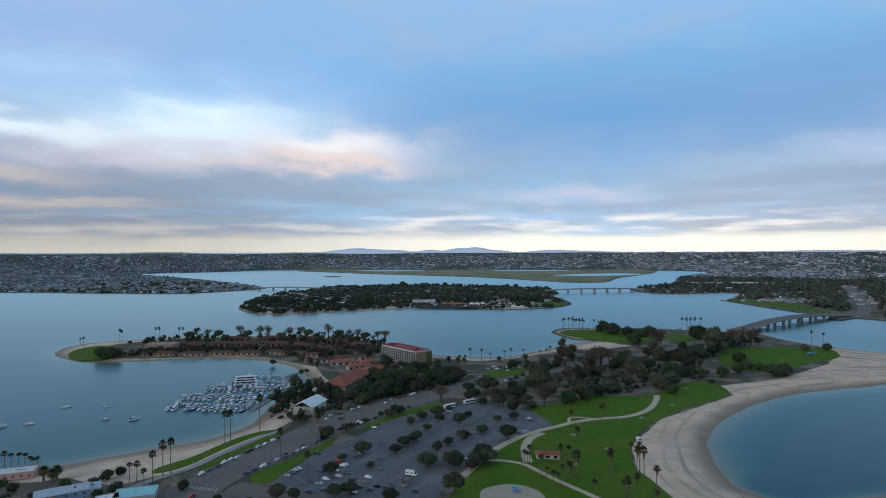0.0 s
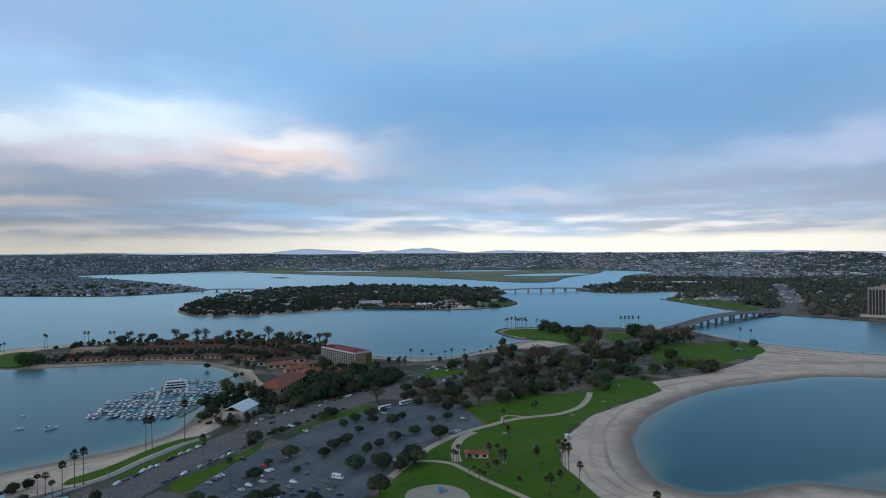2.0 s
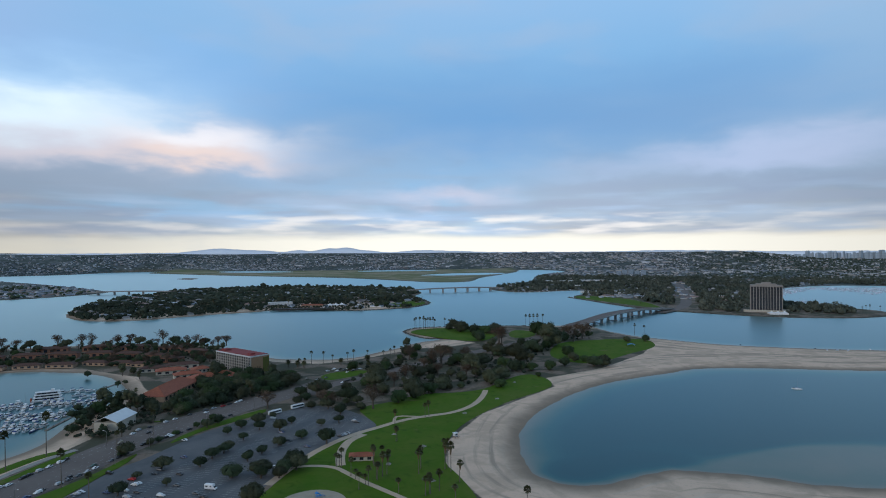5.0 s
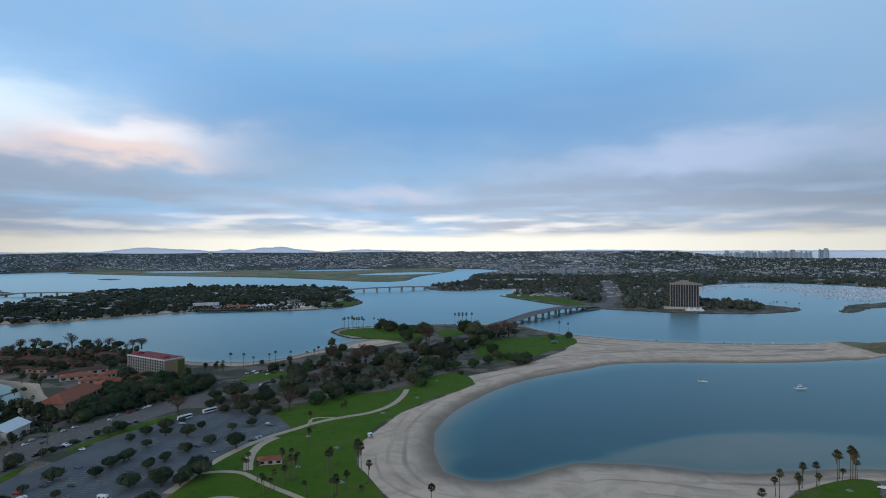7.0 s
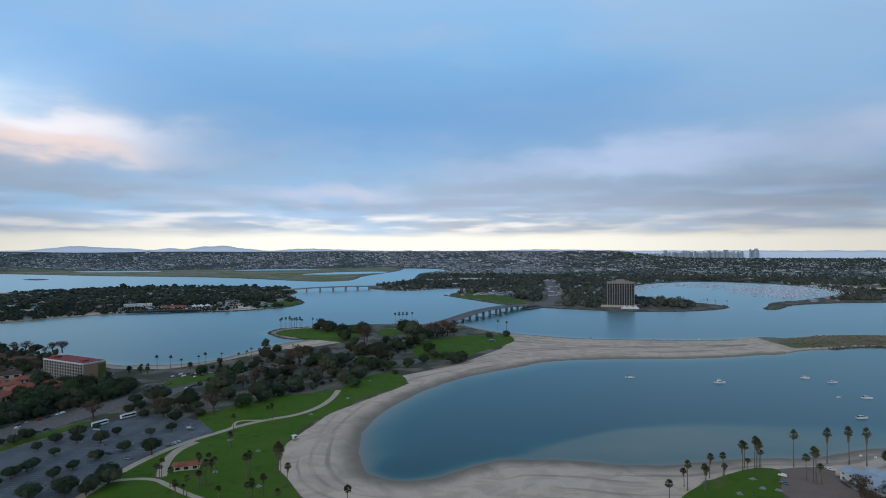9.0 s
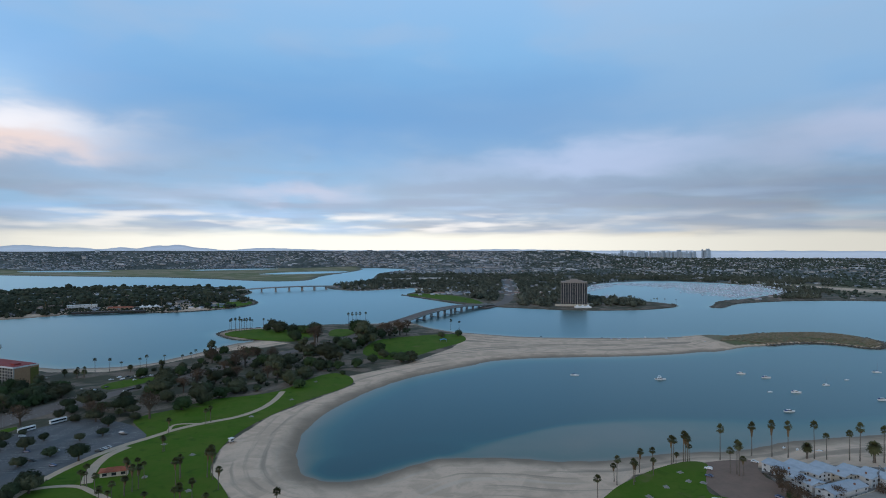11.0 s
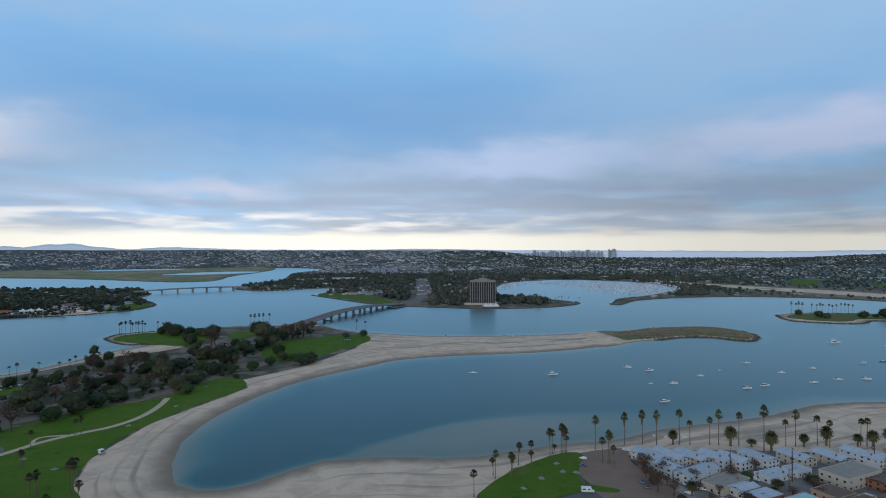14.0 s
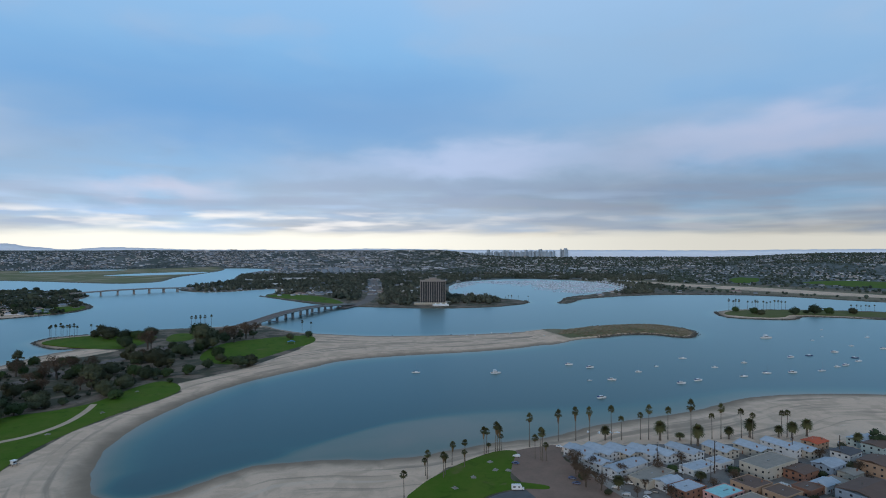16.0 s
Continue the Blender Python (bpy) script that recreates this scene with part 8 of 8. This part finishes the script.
def far_woods():
    p, r, a, rng = polar_strew(62000, 72, 1250, 4870)
    pw, rw, aw, _ = polar_strew(9000, 78, 1250, 3050, 12, 62)
    keep = rw < 3050
    p, r, a = np.vstack([p, pw[keep]]), np.r_[r, rw[keep]], np.r_[a, aw[keep]]
    h, d, main, far, vac = land_heights(p)
    az = np.degrees(a)
    dens = 0.50 + 0.75 * waves(p, 600, 12)
    dens = np.where(az > 34, dens + 0.75, dens)
    wood = (r < 3000) & (az > 14) & (az < 60)
    dens = np.where(wood, 0.58 + 0.8 * waves(p, 170, 13), dens)
    road = np.min([np.hypot(*(p - q).T) for q in ribbon_points(QUIVIRA_ROAD, 20, 12)[0]], 0)
    foot = np.hypot(*(p - (962, 1086)).T)
    ok = (far > 16) & (signed(p, FIESTA_FLAT) < -10) & (signed(p, RIVER_FLAT) < -45) & (rng.random(len(p)) < dens) & (road > 28) & (foot > 46)
    ok &= ~((r < 2100) & (far < 45) & (az > 30))
    ok &= ~((az > 60) & (r < 2500) & (rng.random(len(p)) < 0.6))
    for fld in FIELDS + [SHORE_LAWN, HARBOUR_SOUTH]:
        ok &= signed(p, np.array(fld, float)) < -6
    near = ok & wood
    leafy = az + 14 * (rng.random(len(p)) - 0.5) + 5 * waves(p, 500, 14) > 37      # the haze-blued leaf colour gives way gradually to the suburb's green
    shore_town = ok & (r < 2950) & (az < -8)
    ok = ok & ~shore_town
    for pick_ok, material, name, label in ((shore_town, LEAF_SHORE, "suburb_trees", "garden trees between the houses by the water"), (ok & ~wood & ~leafy, LEAF_TOWN_HAZE, "far_trees", "haze-blued tree belts between the far houses"), (ok & ~wood & leafy, LEAF_SUBURB, "far_trees", "green trees filling the far suburb"), (near, LEAF_HARBOUR, "harbour_woods", "dark dense trees round the harbour roads")):
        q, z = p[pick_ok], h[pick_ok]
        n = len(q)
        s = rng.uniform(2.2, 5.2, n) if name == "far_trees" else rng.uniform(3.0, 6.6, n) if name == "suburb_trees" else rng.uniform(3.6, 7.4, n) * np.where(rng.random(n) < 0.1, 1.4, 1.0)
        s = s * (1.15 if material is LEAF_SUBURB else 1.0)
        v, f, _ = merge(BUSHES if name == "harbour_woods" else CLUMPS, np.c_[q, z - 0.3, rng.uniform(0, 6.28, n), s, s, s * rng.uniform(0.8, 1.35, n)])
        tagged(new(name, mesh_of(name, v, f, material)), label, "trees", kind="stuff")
    # the woods in the middle and back of the island
    clear = [[(205, 1395), (300, 1431), (312, 1540), (225, 1530)], [(-80, 1385), (110, 1345), (120, 1478), (60, 1490), (-80, 1535)], [(110, 1380), (150, 1365), (190, 1500), (150, 1520)]]
    g = strew(soften(VACATION_SHORE, times=1).tolist(), 9.0, 73, 0.85, clear, 2)
    g = g[(signed(g, np.array(VACATION_SHORE, float)) > 9) & (waves(g, 120, 17) > -0.75)]
    rng = np.random.default_rng(74)
    for kinds, q in ((BUSHES, g[g[:, 1] < 1620]), (CLUMPS, g[g[:, 1] >= 1620])):
        s = rng.uniform(3.2, 6.2, len(q)) * np.where(rng.random(len(q)) < 0.06, 1.7, 1.0) * (0.8 + 0.3 * waves(q, 90, 18))
        v, f, _ = merge(kinds, np.c_[q, np.full(len(q), 1.4), rng.uniform(0, 6, len(q)), s, s, s * rng.uniform(0.7, 1.3, len(q))])
        tagged(new("island_woods", mesh_of("island_woods", v, f, LEAF_FAR)), "dense dark woods covering the island", "trees", kind="stuff")
    # low shrubs under the groves and round the bungalows
    g = np.vstack([strew(GROVE, 5.5, 75, 0.6, [ROAD_POLY, HOTEL_FOOT], 3), strew([(-421, 756), (-270, 783), (-148, 756), (-94, 776), (-81, 810), (-148, 850), (-270, 864), (-405, 850)], 8, 76, 0.65),
                   strew([(40, 668), (148, 756), (256, 756), (405, 864), (446, 824), (290, 675), (263, 594), (202, 556), (128, 551), (81, 594)], 9, 77, 0.3, [PARK_LAWN, FIELD_LAWN, STRIP_LAWN], 2), strew(clear[1], 6.5, 177, 0.7), strew(clear[2], 7, 178, 0.5)])
    s = rng.uniform(1.0, 2.9, len(g))
    v, f, _ = merge(BUSHES, np.c_[g, np.full(len(g), 1.7), rng.uniform(0, 6, len(g)), s, s, s * 0.9])
    tagged(new("undergrowth", mesh_of("undergrowth", v, f, LEAF_FAR)), "low dark shrubs under the trees", "shrubs", kind="stuff")


HARBOUR_EAST = [(1623, 1287), (1958, 1431), (2224, 1454), (2098, 1238), (1887, 1093), (1648, 1048), (1524, 1084), (1522, 1167)]


def far_marina():
    """The harbour behind the tower: masts and white hulls, row on row."""
    rng = np.random.default_rng(81)
    p = np.vstack([strew(HARBOUR_NORTH, 10.0, 82, 0.78), strew(HARBOUR_WEST, 9.0, 83, 0.9), strew(HARBOUR_EAST, 11.0, 84, 0.6), strew(HARBOUR_SOUTH, 12.0, 85, 0.55)])
    q = np.stack([p[:, 0] * 0.8 + p[:, 1] * 0.6, -p[:, 0] * 0.6 + p[:, 1] * 0.8], 1)
    q[:, 0] = np.round(q[:, 0] / 34) * 34 + np.where(rng.random(len(q)) < 0.5, -8, 8)     # drawn up in rows along the docks
    p = np.stack([q[:, 0] * 0.8 - q[:, 1] * 0.6, q[:, 0] * 0.6 + q[:, 1] * 0.8], 1)
    p = p[waves(p, 130, 87) > -0.55]      # open fairways between the docks
    east = in_poly(p, HARBOUR_EAST) | in_poly(p, HARBOUR_SOUTH)
    ground_z = land_heights(p)[0]
    p, ground_z = p[(ground_z < -0.5) | east], np.maximum(0, ground_z[(ground_z < -0.5) | east])     # the east yard keeps some ashore
    hv = np.array([(-.5, -.5, -.05), (.2, -.5, -.05), (.5, 0, -.05), (.2, .5, -.05), (-.5, .5, -.05), (-.5, -.5, .5), (.2, -.5, .5), (.55, 0, .6), (.2, .5, .5), (-.5, .5, .5),
                   (-.3, -.3, .5), (.15, -.3, .5), (.15, .3, .5), (-.3, .3, .5), (-.3, -.3, 1.1), (.1, -.3, 1.1), (.1, .3, 1.1), (-.3, .3, 1.1)])
    hf = [[0, 1, 6, 5], [1, 2, 7, 6], [2, 3, 8, 7], [3, 4, 9, 8], [4, 0, 5, 9], [5, 6, 7, 8, 9], [10, 11, 15, 14], [11, 12, 16, 15], [12, 13, 17, 16], [13, 10, 14, 17], [14, 15, 16, 17]]
    mast = np.array([(-.005, -.02, .5), (.015, -.02, .5), (.015, .03, .5), (-.005, .03, .5), (-.003, -.015, 6.2), (.01, -.015, 6.2), (.01, .02, 6.2), (-.003, .02, 6.2)])
    mf = [[18, 19, 23, 22], [19, 20, 24, 23], [20, 21, 25, 24], [21, 18, 22, 25]]
    n = len(p)
    pl = np.c_[p, ground_z, np.where(rng.random(n) < 0.5, 0.7, 3.84) + rng.normal(scale=0.05, size=n), rng.uniform(8, 14, n), rng.uniform(2.8, 4, n), rng.uniform(1.6, 2.2, n)]
    v, f, s = merge([(hv, hf, [0] * 11), (hv, hf, [0] * 11), (hv, hf, [0] * 11), (np.vstack([hv, mast]), hf + mf, [0] * 15)], pl)
    tagged(new("harbour_boats", mesh_of("harbour_boats", v, f, mat("far_hull", (0.74, 0.75, 0.77), (0.34, 0.38, 0.46), 0.1, 0.5, island=0.55))), "hundreds of white yachts and masts in the harbour", "boats", kind="stuff")


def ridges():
    """Hills behind the town, blued and glowing to imitate haze, and the towers of the city centre."""
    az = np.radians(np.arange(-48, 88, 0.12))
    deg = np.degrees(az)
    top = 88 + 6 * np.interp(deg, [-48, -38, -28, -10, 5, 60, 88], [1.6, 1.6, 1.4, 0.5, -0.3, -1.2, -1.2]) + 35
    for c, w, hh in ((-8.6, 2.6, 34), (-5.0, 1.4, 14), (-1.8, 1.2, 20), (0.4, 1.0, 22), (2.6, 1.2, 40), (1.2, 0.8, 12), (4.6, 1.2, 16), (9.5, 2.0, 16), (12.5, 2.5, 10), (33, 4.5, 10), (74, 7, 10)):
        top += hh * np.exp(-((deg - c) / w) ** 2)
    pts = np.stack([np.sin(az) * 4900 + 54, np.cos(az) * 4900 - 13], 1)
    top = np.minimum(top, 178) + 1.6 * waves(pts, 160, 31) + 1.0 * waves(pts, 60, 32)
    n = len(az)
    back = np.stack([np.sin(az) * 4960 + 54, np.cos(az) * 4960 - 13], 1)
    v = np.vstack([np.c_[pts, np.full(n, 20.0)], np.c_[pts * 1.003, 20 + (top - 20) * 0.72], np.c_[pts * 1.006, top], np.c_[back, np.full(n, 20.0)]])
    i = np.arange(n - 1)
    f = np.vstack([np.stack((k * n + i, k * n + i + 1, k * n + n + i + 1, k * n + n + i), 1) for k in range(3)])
    tagged(new("backdrop", mesh_of("backdrop", v, f, HAZE_GLOW, smooth=True)), "hills and haze band along the horizon, blued and glowing", "hills", kind="structure")
    rng = random.Random(88)
    # clusters of towers: first and last bearing, how many, height in metres
    clusters = ((41.9, 43.2, 4, 8), (43.3, 45.6, 13, 26), (45.7, 46.1, 2, 34), (46.1, 48.2, 12, 27), (48.0, 48.5, 3, 36), (48.6, 49.5, 6, 27), (49.0, 49.6, 2, 35), (50.1, 50.5, 3, 34), (50.4, 50.8, 2, 42), (44.0, 49.0, 10, 15))
    for a, hgt in [(radians(a0 + (a1 - a0) * (k + 0.5) / n + rng.uniform(-0.08, 0.08)), h * rng.uniform(0.25, 1.05)) for a0, a1, n, h in clusters for k in range(n)]:
        w, rr = rng.uniform(11, 25), 4800 + rng.uniform(-20, 40)
        x, y = 54 + math.sin(a) * rr, -13 + math.cos(a) * rr
        root = thing("skyscraper", pose(x, y, 66, 0, 0, rng.uniform(-20, 20)), "downtown tower coloured hazy blue-grey on the skyline", "skyscraper", "downtown towers")
        bm = boxes((-w / 2, -w / 3, 0, w / 2, w / 3, 22 + hgt), (-w / 3, -w / 4, 22 + hgt, w / 3, w / 4, 24 + hgt + rng.uniform(0, 3)))
        part("wall", bm, CITY_BLUE, root)
        for z in range(18, int(20 + hgt), 10):
            part("window_band", boxes((-w / 2 - 0.1, -w / 3 - 0.1, 3 + z, w / 2 + 0.1, w / 3 + 0.1, 5 + z)), FAR_WALLS[2], root)
    root = thing("lattice_mast", Matrix.Translation((1620, 3250, 2)), "dark lattice observation mast", "tower")
    bm = bmesh.new()
    for k in range(10):
        z, r0, r1 = k * 9.5, 5 - 0.36 * k, 5 - 0.36 * (k + 1)
        for j in range(4):
            a0, a1 = j * math.pi / 2, (j + 1) * math.pi / 2
            limb(bm, (r0 * math.cos(a0), r0 * math.sin(a0), z), (r1 * math.cos(a0), r1 * math.sin(a0), z + 9.5), 0.5, 0.5, 4)
            limb(bm, (r0 * math.cos(a0), r0 * math.sin(a0), z), (r1 * math.cos(a1), r1 * math.sin(a1), z + 9.5), 0.3, 0.3, 4)
    part("lattice", bm, PAINTS["grey"], root)
    part("cabin", tube(bmesh.new(), 0, 0, 94, 99, 5, 4, 10), PAINTS["grey"], root)


far_town()
far_blocks()
far_woods()
far_marina()
ridges()


# ---- stones along the hard shores ----
def stones(name, lines, per_metre, size, label, z=0.35, spread=2.2, seed=91):
    rng = np.random.default_rng(seed)
    tv, tf, ts = bush_template(5)
    tv, tf = tv[:12].copy(), tf[:20]
    tv[:, 2] -= 0.75
    pl = []
    for ln in lines:
        p = soften(ln, closed=False, times=1)
        seg = np.r_[0, np.cumsum(np.hypot(*np.diff(p, axis=0).T))]
        n = int(seg[-1] * per_metre)
        s = rng.uniform(0, seg[-1], n)
        q = np.stack([np.interp(s, seg, p[:, 0]), np.interp(s, seg, p[:, 1])], 1) + rng.normal(scale=spread, size=(n, 2))
        k = size * rng.uniform(0.5, 1.4, n)
        pl.append(np.c_[q, rng.uniform(-0.2, 2 * z, n), rng.uniform(0, 6.28, n), k * rng.uniform(0.8, 1.3, n), k, k * rng.uniform(0.6, 0.9, n)])
    v, f, _ = merge([(tv, tf, ts[:20])], np.vstack(pl))
    tagged(new(name, mesh_of(name, v, f, ROCK)), label, "rocks", kind="stuff")


stones("jetty_rocks", [JETTY_SHORE[1:13]], 4.5, 1.1, "dark boulders armouring the sand-backed jetty", 0.9, 2.6)
stones("shore_rocks", [BACK_SHORE[7:16]], 3.0, 0.8, "dark riprap round the grassy point", 0.5, 1.2, 92)
stones("far_shore_rocks", [QUIVIRA_SHORE[9:21], VACATION_SHORE[7:16], ISLET_SHORE[:9]], 1.4, 1.5, "dark riprap along the far shores", 0.8, 1.6, 93)
stones("far_shore_rocks", [MARINA_SHORE[4:16]], 0.9, 2.0, "dark riprap along the river bank", 0.9, 1.8, 94)


def jetty_scrub():
    """Low dry tufts and loose stones all over the mound of the jetty."""
    rng = np.random.default_rng(96)
    g = strew([(800, 560), (871, 596), (925, 597), (995, 579), (1032, 549), (1037, 510), (1019, 474), (993, 450), (956, 440), (946, 450), (946, 474), (934, 499), (898, 518), (847, 522)], 3.2, 97, 0.8)
    z = land_heights(g)[0]
    for name, label, sort, material, pick_g, lo, hi in (("dry_tufts", "dry brown tufts on the jetty mound", "shrubs", JETTY_SCRUB, rng.random(len(g)) < 0.7, 0.7, 1.9), ("loose_stones", "loose grey stones on the jetty mound", "rocks", ROCK, rng.random(len(g)) < 0.35, 0.4, 1.0)):
        q = g[pick_g]
        k = rng.uniform(lo, hi, len(q))
        v, f, _ = merge(CLUMPS, np.c_[q, z[pick_g] - 0.2, rng.uniform(0, 6, len(q)), k * 1.5, k * 1.2, k * 0.55])
        tagged(new(name, mesh_of(name, v, f, material)), label, sort, kind="stuff")


jetty_scrub()
slab("lawn", SHORE_LAWN, 1.2, LAND + 0.15, GRASS, "green shore lawn beyond the bridge", "lawn")
slab("lawn", [(202, 1380), (270, 1412), (308, 1472), (313, 1539), (256, 1552), (202, 1458)], 1.2, LAND + 0.15, GRASS, "green lawn on the island tip", "lawn")
slab("lawn", [(1296, 560), (1276, 513), (1296, 466), (1330, 452), (1377, 466), (1418, 429), (1512, 256), (1620, 304), (1552, 405), (1458, 526), (1377, 574)], 1.2, LAND + 0.1, SCRUB_GRASS, "dry green grass on the low islet", "lawn")

slab("field", FIELDS[0], 1.2, LAND + 0.35, GRASS, "far green playing field beyond the river", "field")
slab("field", FIELDS[1], 1.2, LAND + 0.35, GRASS, "long green field beyond the river", "field")


# ---- paint on the asphalt ----
def markings():
    u = np.array([math.cos(ALONG), math.sin(ALONG)])
    w = np.array([u[1], -u[0]])
    lot = np.array(CAR_PARK, float)
    o = np.array((-89.0, 310.0))
    verts, faces = [], []

    def bar(c, d, l, wd, z):
        n = np.array([-d[1], d[0]])
        i = len(verts)
        for a, b in ((-1, -1), (1, -1), (1, 1), (-1, 1)):
            q = c + d * a * l / 2 + n * b * wd / 2
            verts.append((float(q[0]), float(q[1]), z))
        faces.append([i, i + 1, i + 2, i + 3])

    cand = np.array([o + w * (4 + 17.5 * r + side * 2.6) + u * (2.75 * k) for r in range(11) for side in (-1, 1) for k in range(105)])
    for c in cand[signed(cand, lot) > 3.5]:
        bar(c, w, 4.8, 0.13, LAND + 0.106)
    me = mesh_of("parking_lines", verts, faces, PAINT)
    tagged(new("parking_lines", me), "worn white parking bay lines", "road marking", kind="stuff")
    verts.clear()
    faces.clear()
    nn, ss = soften(ROAD_NORTH, closed=False), soften(ROAD_SOUTH, closed=False)

    def along(p, m):
        seg = np.r_[0, np.cumsum(np.hypot(*np.diff(p, axis=0).T))]
        s = np.linspace(0, seg[-1], m)
        return np.stack([np.interp(s, seg, p[:, 0]), np.interp(s, seg, p[:, 1])], 1)

    a, b = along(nn, 64), along(ss, 64)
    for k in range(8, 63):
        d = (a[k] + b[k] - a[k - 1] - b[k - 1])
        d /= np.hypot(*d)
        for f in (0.14, 0.30, 0.58, 0.72, 0.86):
            if f in (0.30, 0.72) or f == 0.58:
                bar(a[k] * (1 - f) + b[k] * f, d, 2.4, 0.16, LAND + 0.128)
            else:
                bar(a[k] * (1 - f) + b[k] * f, d, 4.4, 0.13, LAND + 0.128)
    for k in range(12):     # the crossing
        q = np.array((-155.0, 340.0)) + np.array((2.5, -0.75)) * k
        bar(q, np.array((0.26, 0.966)), 3.2, 0.7, LAND + 0.13)
    tagged(new("lane_lines", mesh_of("lane_lines", verts, faces, PAINT)), "white lane and crossing lines", "road marking", kind="stuff")


markings()
for x, y, r in [(-11.5, 377, 3.2), (-84, 502, 2.0)]:
    ang = np.linspace(0, 6.28, 14, endpoint=False)
    slab("planting_island", [(x + r * 1.6 * math.cos(q), y + r * 0.8 * math.sin(q)) for q in ang], 1.2, LAND + 0.3, GRASS, "kerbed planting island in the car park", "planting")
slab("yard", [(-262, 347), (-236, 343), (-226, 353), (-205, 343), (-186, 339), (-175, 338), (-166, 322), (-168, 300), (-190, 262), (-250, 262), (-290, 310)], 1.2, LAND + 0.06, mat("yard_earth", (0.17, 0.13, 0.10), (0.10, 0.085, 0.065), 0.12, 0.95), "brown earth yards between the western houses", "yard", smooth=1)
slab("yard", [(350, 190), (358, 202), (362, 212), (368, 228), (380, 240), (394, 243), (429, 232), (405, 216), (400, 189), (392, 159), (375, 151), (344, 159)], 1.2, LAND + 0.1, mat("dirt_lot", (0.27, 0.175, 0.13), (0.20, 0.135, 0.10), 0.1, 0.95), "brown dirt parking yard behind the lawn", "yard", smooth=1)
ribbon("street", [(429, 224), (410, 211), (400, 186), (389, 159), (381, 128)], 5.5, LAND + 0.14, CONCRETE, "narrow pale concrete lane by the houses", "street")
slab("town_ground", [(405, 216), (429, 221), (466, 200), (513, 165), (567, 113), (608, 54), (594, -27), (405, 27), (378, 122), (392, 159)], 1.2, LAND + 0.05, mat("alley_concrete", (0.24, 0.215, 0.195), (0.15, 0.135, 0.125), 0.15, 0.9), "grey paved lots between the beach houses", "pavement", smooth=1)
